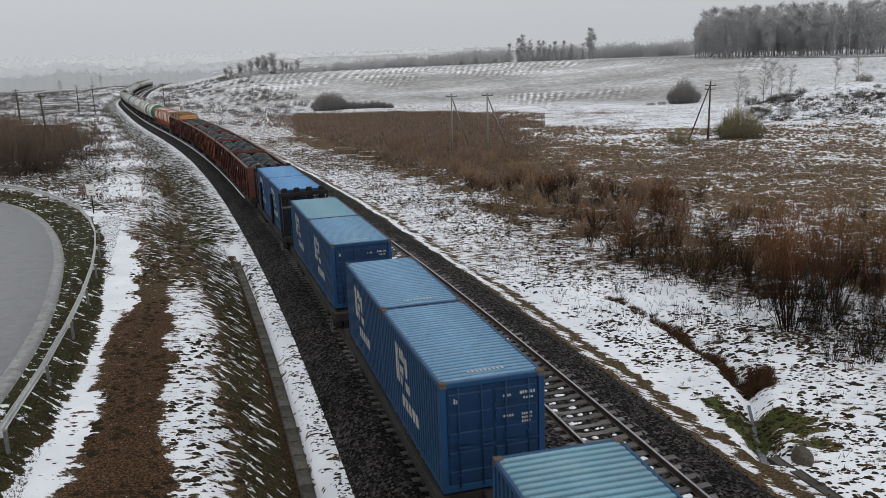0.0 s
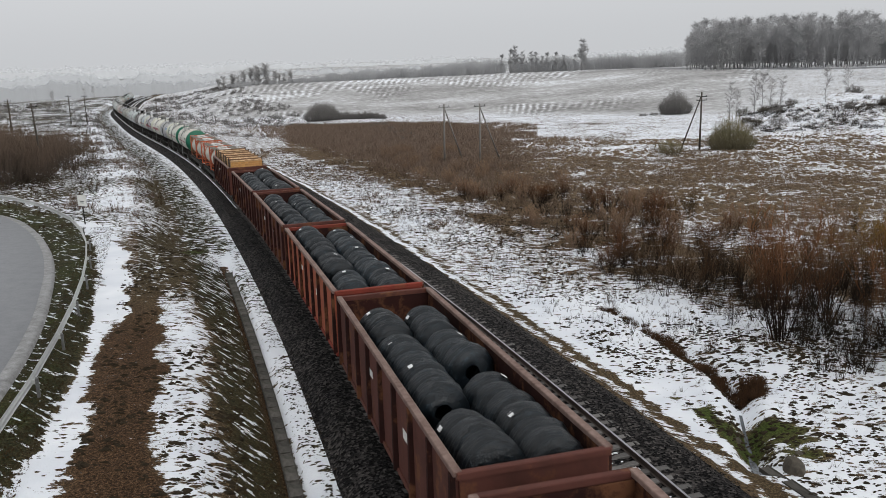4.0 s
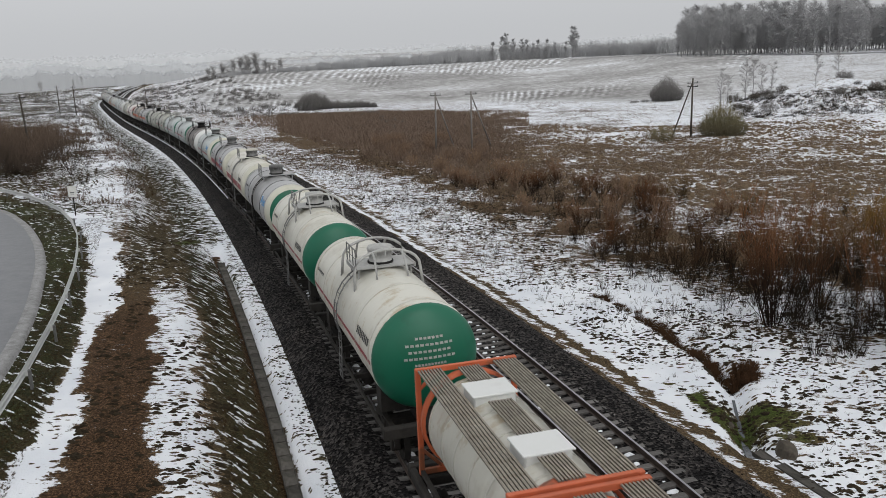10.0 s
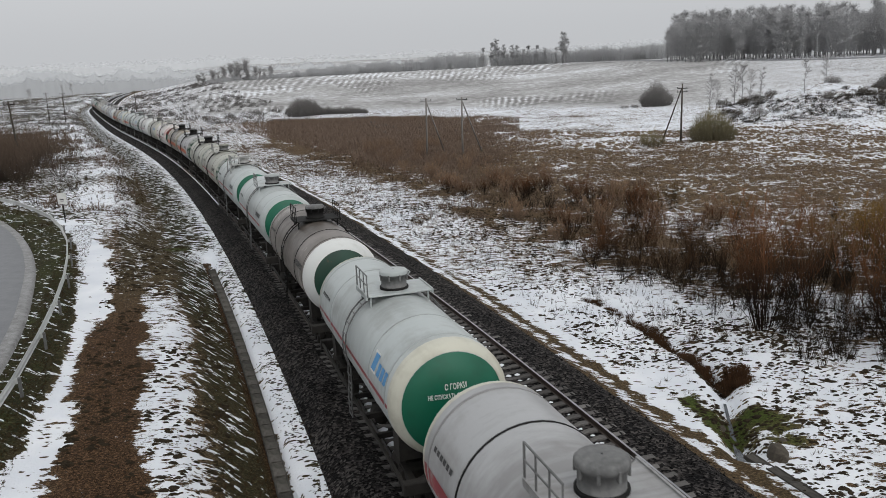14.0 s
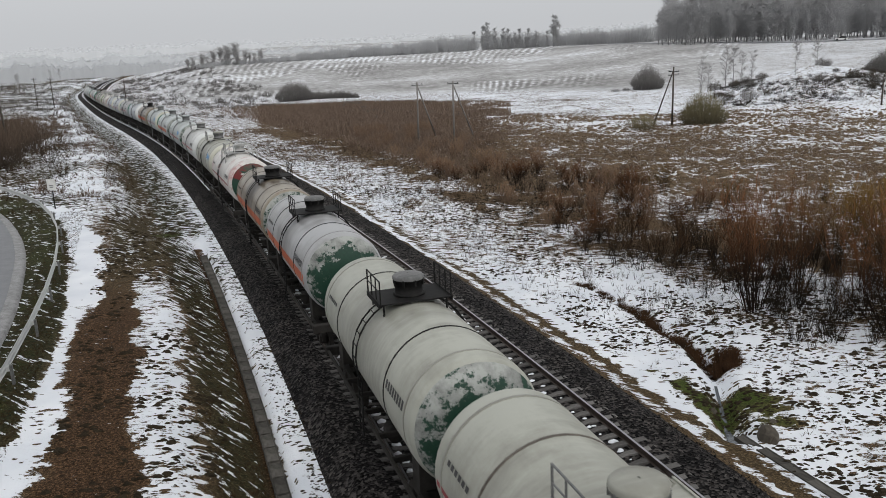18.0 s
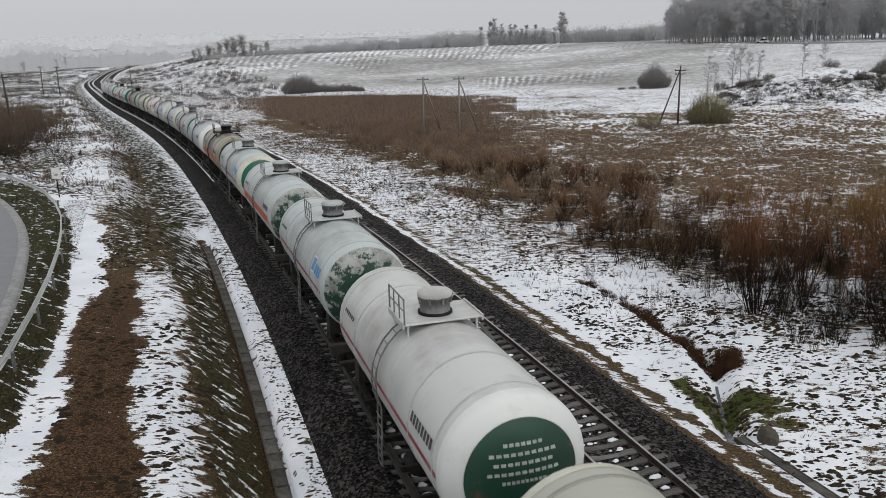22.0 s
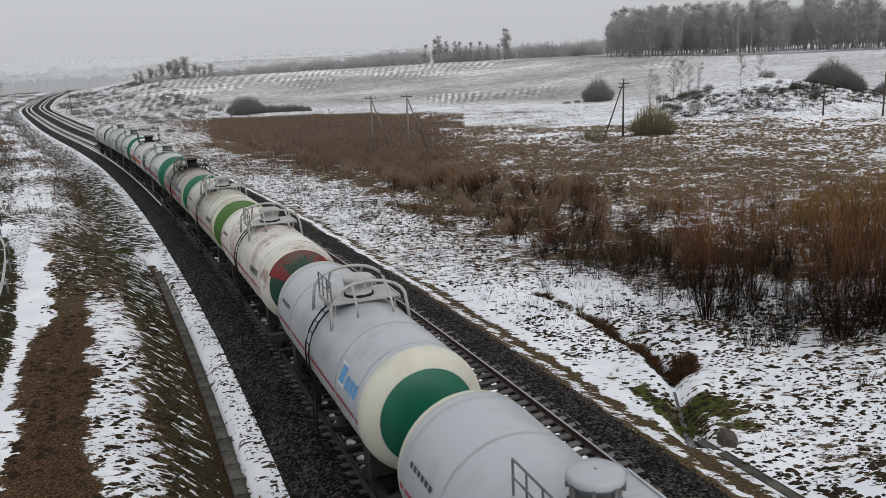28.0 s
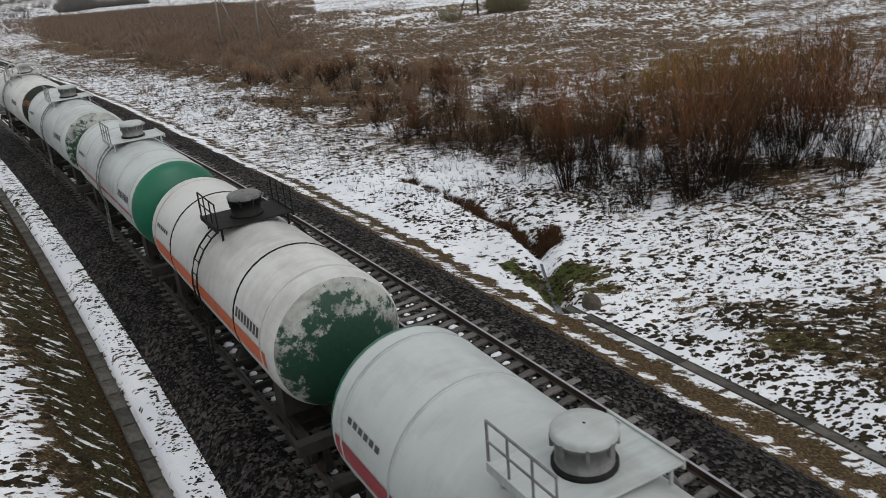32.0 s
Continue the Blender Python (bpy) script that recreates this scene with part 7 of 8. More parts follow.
def build_shrubs():
    full = [willow_mesh(110 + i, 27, 5.0, 1.85 + 0.15 * i, 13, 0.0065) for i in range(4)]
    thin = [willow_mesh(130 + i, 15, 3.6, 1.3, 9, 0.0055) for i in range(3)]
    mid = [willow_mesh(150 + i, 20, 3.6, 1.4 + 0.15 * i, 11, 0.009) for i in range(4)]
    willow = [twigs(10 + i, 34 + 5 * i, 2.7, 1.1 + 0.18 * i, 0.14, 0.0100, 10, 0.36, 0.45) for i in range(5)]
    low = [twigs(30 + i, 26, 1.3, 0.6, 0.10, 0.006, 4, 0.4) for i in range(4)]
    weed = [twigs(90 + i, 170, 0.75, 0.55, 0.08, 0.009, 2, 0.7) for i in range(3)]
    rnd = random.Random(5)
    tall_one, young, brown = "tall bare willow bush, dark stems and russet twig haze", "thin young willow with dark stems in the snow", "bare reddish-brown willow bush at the marsh edge"
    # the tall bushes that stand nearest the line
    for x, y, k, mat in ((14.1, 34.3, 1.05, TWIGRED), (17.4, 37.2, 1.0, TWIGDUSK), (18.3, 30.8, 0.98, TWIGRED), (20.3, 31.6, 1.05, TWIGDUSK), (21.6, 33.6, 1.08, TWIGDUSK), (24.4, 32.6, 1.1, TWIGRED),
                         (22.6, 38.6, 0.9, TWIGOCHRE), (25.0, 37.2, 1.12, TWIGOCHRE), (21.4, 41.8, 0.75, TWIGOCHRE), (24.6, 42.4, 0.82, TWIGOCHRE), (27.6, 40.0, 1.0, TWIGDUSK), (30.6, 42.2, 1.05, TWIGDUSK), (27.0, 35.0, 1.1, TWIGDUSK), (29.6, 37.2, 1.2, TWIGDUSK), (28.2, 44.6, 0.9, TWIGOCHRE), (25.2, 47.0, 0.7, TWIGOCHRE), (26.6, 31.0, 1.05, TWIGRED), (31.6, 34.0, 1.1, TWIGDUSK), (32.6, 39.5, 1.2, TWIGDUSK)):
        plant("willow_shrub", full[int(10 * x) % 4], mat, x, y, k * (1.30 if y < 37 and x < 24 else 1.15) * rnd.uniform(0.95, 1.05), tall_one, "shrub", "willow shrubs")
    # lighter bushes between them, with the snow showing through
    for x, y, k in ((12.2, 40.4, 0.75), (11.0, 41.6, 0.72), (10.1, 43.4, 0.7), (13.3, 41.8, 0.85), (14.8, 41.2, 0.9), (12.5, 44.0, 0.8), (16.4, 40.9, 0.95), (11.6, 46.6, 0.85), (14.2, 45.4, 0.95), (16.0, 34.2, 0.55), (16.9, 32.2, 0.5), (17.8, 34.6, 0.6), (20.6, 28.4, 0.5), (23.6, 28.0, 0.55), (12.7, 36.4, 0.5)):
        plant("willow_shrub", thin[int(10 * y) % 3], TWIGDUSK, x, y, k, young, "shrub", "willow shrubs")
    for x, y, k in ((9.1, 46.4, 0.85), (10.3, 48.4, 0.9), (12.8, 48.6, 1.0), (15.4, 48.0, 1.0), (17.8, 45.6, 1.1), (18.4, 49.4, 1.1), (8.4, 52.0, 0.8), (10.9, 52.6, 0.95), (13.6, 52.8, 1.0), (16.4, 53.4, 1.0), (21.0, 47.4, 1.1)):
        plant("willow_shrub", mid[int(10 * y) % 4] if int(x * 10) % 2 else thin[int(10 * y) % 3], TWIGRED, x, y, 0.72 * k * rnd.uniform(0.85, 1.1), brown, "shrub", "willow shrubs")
    # the belt that follows the line into the distance: its front edge, then ever thinner towards the marsh
    edge_y, edge_l = [54, 61, 69.5, 77, 96, 130, 180], [18.2, 19.2, 20.6, 19.4, 21.4, 27.0, 34.0]
    for i in range(78):
        y = 54 + 76 * rnd.random() ** 1.25
        depth = 11.0 * rnd.random() ** 1.5
        x = float(np.interp(y, TY, TX)) + (float(np.interp(y, edge_y, edge_l)) + depth) / math.cos(float(np.interp(y, TY, TH)))
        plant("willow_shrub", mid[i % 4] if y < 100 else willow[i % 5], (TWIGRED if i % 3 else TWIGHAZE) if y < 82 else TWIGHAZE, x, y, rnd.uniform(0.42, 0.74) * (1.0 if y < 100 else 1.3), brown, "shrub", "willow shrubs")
    # few and low ones out in the marsh
    for i in range(16):
        a, r = radians(rnd.uniform(10, 31)), rnd.uniform(56, 74)
        plant("willow_shrub", thin[i % 3], TWIGOCHRE if i % 2 else TWIGHAZE, r * math.sin(a), r * math.cos(a), rnd.uniform(0.45, 0.8), "low yellowish willow bush among the sedge", "shrub", "willow shrubs")
    for i in range(46):
        y = rnd.uniform(24, 90)
        l = rnd.uniform(11.5, 23) if y > 40 else rnd.uniform(13, 20)
        x = float(np.interp(y, TY, TX)) + l
        plant("low_shrub", rnd.choice(low), SPRIG, x, y, rnd.uniform(0.35, 0.8), "low tangle of bare twigs in the snow", "shrub", "low shrubs")
    under = Solid()  # thin sprigs, too many to tell apart
    for i in range(320):
        if i < 260:
            y = rnd.uniform(29.5, 46)
            x = 14.0 + 15 * rnd.random()
        else:
            y = rnd.uniform(36, 70)
            x = max(12.5 - (y - 36) * 0.26, 5.5) + 9 * rnd.random()
        k = rnd.uniform(0.6, 1.35)
        me = rnd.choice(low)
        m = pose(x, y, ground_at(x, y) - 0.05, 0, 0, rnd.uniform(0, 360)) @ Matrix.Diagonal((k, k, k, 1))
        under.add([m @ p.co for p in me.vertices], [tuple(p.vertices) for p in me.polygons])
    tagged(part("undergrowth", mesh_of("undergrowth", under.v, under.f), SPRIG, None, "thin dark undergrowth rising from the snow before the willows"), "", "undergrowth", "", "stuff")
    for i in range(52):
        y = 29.3 + 10.6 * rnd.random() ** 1.2
        x = float(np.interp(y, [p[1] for p in DITCH], [p[0] for p in DITCH])) + rnd.gauss(0, 0.16)
        plant("dead_weeds", rnd.choice(weed), RUSSET, x, y, rnd.uniform(0.38, 0.75) * (1.0 if y < 36 else 0.65), "dark russet clump of dead weeds in the ditch", "weeds", "ditch weeds", 0.9, 0.10)
    for x, y, k in ((10.75, 28.7, 1.0), (11.05, 29.1, 1.0), (10.5, 28.3, 0.8), (11.2, 28.6, 0.7), (10.9, 28.2, 0.75), (10.35, 28.9, 0.6), (11.3, 29.3, 0.7)):
        plant("dead_weeds", rnd.choice(weed), RUSSET, x, y, k, "matted dark weeds hanging over the hollow of the gully", "weeds", "ditch weeds", 0.85, 0.12)
    # left of the line: brown thickets by the poles
    for i in range(74):
        y = rnd.uniform(86, 128)
        x = -38 - (y - 86) * 0.55 + rnd.uniform(-18, 2)
        plant("willow_shrub", mid[i % 4], TWIGTHICK, x, y, rnd.uniform(1.3, 1.95) * (0.8 if x > -44 - (y - 86) * 0.55 else 1.0), "dense brown thicket shrub beyond the road", "shrub", "willow shrubs")
    for i in range(60):
        y = rnd.uniform(62, 170)
        x = float(np.interp(y, TY, TX)) - rnd.uniform(8, 24)
        if y < 102 and x < float(np.interp(y, [p[1] for p in RAIL_LINE], [p[0] for p in RAIL_LINE])) + 1.5:
            continue
        plant("low_shrub", rnd.choice(low), SPRIG, x, y, rnd.uniform(0.5, 1.3), "low tangle of bare twigs in the snow", "shrub", "low shrubs")
    # single bushes of the field's edge
    dense = twigs(60, 620, 4.2, 2.5, 0.25, 0.014, 5, 0.8, 0.78)
    airy = twigs(61, 150, 4.2, 2.4, 0.3, 0.014, 8, 0.7, 0.6)
    plant("round_bush", dense, BUSHGREEN, 39.7, 117.8, 1.42, "rounded grey-green bush beside a leaning pole", "bush", "", 0.92)
    plant("round_bush", airy, BUSHGREEN, 30.6, 116.0, 0.95, "low straw-coloured bush beside a leaning pole", "bush", "", 0.7)
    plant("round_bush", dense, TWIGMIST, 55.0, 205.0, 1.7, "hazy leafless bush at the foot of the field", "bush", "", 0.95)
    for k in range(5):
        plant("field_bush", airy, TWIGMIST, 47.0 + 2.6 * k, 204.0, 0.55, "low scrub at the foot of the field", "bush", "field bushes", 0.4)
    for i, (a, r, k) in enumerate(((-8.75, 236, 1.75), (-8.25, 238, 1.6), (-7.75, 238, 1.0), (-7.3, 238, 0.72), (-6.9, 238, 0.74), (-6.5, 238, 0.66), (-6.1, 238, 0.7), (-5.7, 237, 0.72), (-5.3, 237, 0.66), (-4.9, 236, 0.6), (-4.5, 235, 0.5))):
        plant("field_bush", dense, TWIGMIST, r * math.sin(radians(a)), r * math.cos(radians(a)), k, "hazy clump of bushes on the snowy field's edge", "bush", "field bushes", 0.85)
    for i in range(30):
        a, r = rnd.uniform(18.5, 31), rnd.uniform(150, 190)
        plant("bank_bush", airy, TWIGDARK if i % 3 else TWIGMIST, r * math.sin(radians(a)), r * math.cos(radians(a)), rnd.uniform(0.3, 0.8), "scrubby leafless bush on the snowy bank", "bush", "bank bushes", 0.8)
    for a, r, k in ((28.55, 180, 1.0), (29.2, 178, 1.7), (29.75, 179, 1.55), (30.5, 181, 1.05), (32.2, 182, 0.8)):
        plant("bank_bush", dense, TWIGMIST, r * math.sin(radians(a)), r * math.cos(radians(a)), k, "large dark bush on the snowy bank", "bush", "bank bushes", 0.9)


def clumps(name, spots, mat, label, seed, flat=0.5):
    """Low ragged mounds of laid grass; each spot is x, y, z, half length, turn."""
    rnd, v, f = random.Random(seed), [], []
    for x, y, z, r, turn in spots:
        n, c, s = len(v), math.cos(turn), math.sin(turn)
        for h, k in ((-0.25, 1.15), (0.16, 0.9), (0.40, 0.45)):
            for i in range(8):
                w = 0.785 * i + rnd.uniform(-0.2, 0.2)
                p, q = math.cos(w) * r * k * rnd.uniform(0.6, 1.25), math.sin(w) * r * k * flat * rnd.uniform(0.6, 1.25)
                v.append((x + c * p - s * q, y + s * p + c * q, z + r * h * rnd.uniform(0.8, 1.2)))
        v.append((x, y, z + 0.45 * r))
        for a in (0, 8):
            f += [(n + a + i, n + a + (i + 1) % 8, n + a + 8 + (i + 1) % 8, n + a + 8 + i) for i in range(8)]
        f += [(n + 16 + i, n + 16 + (i + 1) % 8, n + 24) for i in range(8)]
    ob = part(name, mesh_of(name, v, f, True), mat, None, label)
    return tagged(ob, label, "grass", "", "stuff")


def blades(name, spots, height, mat, label, seed, per=5, wide=0.02, flat=0.0):
    rnd, v, f = random.Random(seed), [], []
    for x, y, z, k in spots:
        for j in range(per):
            w, t = rnd.uniform(0, 6.28), rnd.uniform(0.05, 0.45) + flat * rnd.uniform(0.6, 1.6)
            h = height * k * rnd.uniform(0.6, 1.1)
            n = len(v)
            ox, oy = rnd.uniform(-0.1, 0.1) * height, rnd.uniform(-0.1, 0.1) * height
            dx, dy = math.cos(w), math.sin(w)
            v += [(x + ox - dy * wide, y + oy + dx * wide, z - 0.03), (x + ox + dy * wide, y + oy - dx * wide, z - 0.03), (x + ox + dx * h * t, y + oy + dy * h * t, z + h)]
            f.append((n, n + 1, n + 2))
    me = mesh_of(name, v, f)
    ob = part(name, me, mat, None, label)
    return tagged(ob, label, "grass", "", "stuff")


def build_grass():
    rnd = np.random.RandomState(3)
    def spots(n, ymin, ymax, lmin, lmax, power=1.0):
        y = ymin + (ymax - ymin) * rnd.rand(n) ** power
        l = lmin + (lmax - lmin) * rnd.rand(n)
        x = np.interp(y, TY, TX) + l
        return x, y, ground_height(x, y), 0.5 + 0.8 * rnd.rand(n)
    def zipped(t, keep=None):
        rows = list(zip(*[a.tolist() for a in t]))
        return rows
    def mounds(n, ymin, ymax, lmin, lmax, rmin, rmax, power, need, scale):
        x, y, z, k = spots(n, ymin, ymax, lmin, lmax, power)
        keep = vnoise(x, y, scale, 12) + 0.5 * vnoise(x, y, scale * 0.4, 13) > need
        r = rmin + (rmax - rmin) * rnd.rand(n) ** 2.2
        turn = rnd.normal(0.0, 0.35, n)
        return [(a, b, c - 0.03 * q, q, w) for a, b, c, q, w, ok in zip(x.tolist(), y.tolist(), z.tolist(), r.tolist(), turn.tolist(), keep.tolist()) if ok]
    clumps("grass_clumps", mounds(2600, 9, 20.5, 10.4, 20, 0.06, 0.20, 1.0, -0.3, 1.0) + mounds(7500, 9, 75, 9.9, 24, 0.05, 0.17, 1.4, -0.1, 2.5) + mounds(8000, 9, 36, 10.3, 26, 0.05, 0.16, 1.0, -0.5, 1.2), CLUMP, "low flattened clumps of dead grass rising through the snow", 1, 0.4)
    clumps("bank_clumps", mounds(3200, 17, 60, -10.2, -5.2, 0.04, 0.20, 1.3, -0.05, 1.2) + mounds(1400, 15, 60, -3.4, -2.6, 0.03, 0.08, 1.4, -0.3, 1.0), CLUMP, "flattened tufts of dark grass lying through the snow", 6, 0.4)
    a, far = np.radians(5 + 29 * rnd.rand(6500)), 62 + 84 * rnd.rand(6500) ** 0.8
    x, y = far * np.sin(a), far * np.cos(a)
    ok = (lateral_of(x, y) > 24) & (vnoise(x, y, 3.0, 34) > -0.35)
    clumps("marsh_tussocks", [(p, q, z, r, w) for p, q, z, r, w in zip(x[ok], y[ok], ground_height(x[ok], y[ok]), 0.14 + 0.26 * rnd.rand(int(ok.sum())), 6.28 * rnd.rand(int(ok.sum())))], TUSSOCK, "brown sedge tussocks standing out of the snow", 12, 0.8)
    piles = []
    for i in range(-8, 130):
        x, y, z, h = on_track(0.2725 + i * 0.545, -0.50 + random.uniform(-0.05, 0.05), -0.215)
        piles.append((x, y, z, random.uniform(0.10, 0.19), h + random.uniform(-0.2, 0.2)))
    for i in range(-10, 260):
        for k in range(5):
            if random.random() < 0.7:
                x, y, z, h = on_track(0.2725 + i * 0.545, SPACING + random.uniform(-0.62, 0.62), -0.24)
                piles.append((x, y, z, random.uniform(0.04, 0.14), h + random.uniform(-0.4, 0.4)))
    clumps("snow_piles", piles, SNOW, "small heaps of snow between the sleepers", 9, 0.7)
    blades("grass_tufts", zipped(spots(2500, 16, 110, 10.2, 30, 1.3)), 0.16, STRAW, "thin dead grass sticking through the snow", 1, 6, 0.010, 0.6)
    blades("bank_grass", zipped(spots(900, 16, 60, -5.7, -4.35, 1.4)), 0.08, STRAW, "flattened dark grass on the drainage bank", 2, 6, 0.02, 1.0)
    blades("verge_grass", zipped(spots(6000, 16, 62, -13.2, -11.45, 1.4)), 0.05, STRAW, "short withered grass beside the road", 3, 6, 0.014, 0.6)
    blades("straw_litter", zipped(spots(3500, 16, 50, -9.7, -7.6, 1.4)), 0.035, STRAW, "short straw littered on the bare brown strip", 7, 3, 0.012, 2.0)
    blades("left_weeds", zipped(spots(6000, 58, 240, -60, -4.5)), 0.32, STRAW, "weeds and dead grass on the snowy slope", 4, 6, 0.03, 0.5)
    blades("snow_weeds", zipped(spots(4500, 34, 120, 10.5, 25, 1.0)), 0.38, SPRIG, "thin dark weeds standing in the snow", 11, 4, 0.010, 0.3)
    # reeds of the marsh
    n = 110000
    az, r = np.radians(-15.5 + 44.5 * rnd.rand(n)), 66 + 150 * rnd.rand(n) ** 0.8
    x, y = r * np.sin(az), r * np.cos(az)
    d = lateral_of(x, y)
    patch = np.sin(x * 0.11 + 1.0) * np.sin(y * 0.09) + 0.6 * np.sin(x * 0.05 - y * 0.07)
    deg = np.degrees(az)
    bare = vnoise(x * 0.9, y, 4.0, 3) + 0.8 * vnoise(x * 0.9, y, 1.8, 4)
    keep = (d > 21 + 16 * rnd.rand(n) ** 2) & (r < np.where(deg > 6, 148, 206 - 1.8 * deg) + 10 * vnoise(x, y, 9.0, 5)) & ((deg < 3) | (bare < 0.35) | (rnd.rand(n) < 0.12)) & ((deg < 8) | (rnd.rand(n) < 0.36)) & (rnd.rand(n) < smooth(-15.5, -9.5, deg + 1.5 * vnoise(x, y, 9.0, 35)))
    z, k = ground_height(x, y), (0.6 + 0.6 * rnd.rand(n)) * np.interp(deg + 2.5 * vnoise(x, y, 9.0, 33) - np.where(r > 150, 4.0, 0.0), [-2, 6], [0.8, 0.24])
    russet = keep & (deg < 6 + 3 * rnd.randn(n))
    for name, ok, mat, label in (("reeds", russet, REEDRED, "smooth bed of reddish-brown reeds in the marsh"), ("sedge", keep & ~russet, REED, "tussocks of straw-brown sedge covering the marsh")):
        blades(name, [(a, b, c, q) for a, b, c, q in zip(x[ok], y[ok], z[ok], k[ok])], 1.0, mat, label, 5, 5, 0.03, 0.25)
    x, y, z, k = spots(34000, 44, 112, 21, 66)
    ok = vnoise(x, y, 4.0, 14) > -0.15
    blades("marsh_grass", [(a, b, c, q) for a, b, c, q in zip(x[ok], y[ok], z[ok], k[ok])], 0.26, REED, "straw-brown grass among the willow shrubs", 8, 5, 0.014, 0.5)


def tree_meshes(seed, height, spread, count, thick=0.05, low=0.28, fine=0.035):
    """Trunk with limbs, and a crown of fine twigs carried by them."""
    rnd = random.Random(seed)
    wood, v, f = Solid(), [], []
    top = Vector((rnd.uniform(-0.6, 0.6), rnd.uniform(-0.6, 0.6), height))
    pts = [Vector((0, 0, -0.4)), Vector((rnd.uniform(-0.2, 0.2), rnd.uniform(-0.2, 0.2), height * 0.35)), Vector((top.x * 0.6, top.y * 0.6, height * 0.7)), top]
    wood.tube(pts, height * 0.014, 7, 0.02)
    for i in range(count):
        h = rnd.uniform(low, 0.98)
        c = pts[0].lerp(top, h)
        w = rnd.uniform(0, 6.28)
        reach = spread * (0.25 + 0.75 * math.sin(math.pi * min(1, (1.08 - h) * 1.0)) ** 0.8) * rnd.uniform(0.45, 1.1)
        e = c + Vector((math.cos(w) * reach, math.sin(w) * reach, reach * rnd.uniform(0.3, 1.2)))
        wood.tube([c, c.lerp(e, 0.5) + Vector((0, 0, 0.15 * reach)), e], thick * (1.3 - h), 4, 0.012)
        for k in range(60):
            q = c.lerp(e, rnd.uniform(0.2, 1.0)) + Vector((0, 0, 0.1 * reach))
            t = q + Vector((rnd.gauss(0, 1), rnd.gauss(0, 1), rnd.gauss(0.35, 0.8))) * spread * 0.26
            a = (t - q).cross(Vector((rnd.uniform(-1, 1), rnd.uniform(-1, 1), rnd.uniform(-1, 1)))).normalized() * fine
            n = len(v)
            v += [tuple(q - a), tuple(q + a), tuple(t)]
            f.append((n, n + 1, n + 2))
    return wood.mesh("trunk"), mesh_of("crown", v, f)


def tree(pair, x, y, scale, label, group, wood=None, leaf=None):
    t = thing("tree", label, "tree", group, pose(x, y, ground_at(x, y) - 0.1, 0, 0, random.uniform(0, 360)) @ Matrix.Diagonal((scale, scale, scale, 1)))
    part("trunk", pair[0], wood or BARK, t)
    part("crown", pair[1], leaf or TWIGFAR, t)


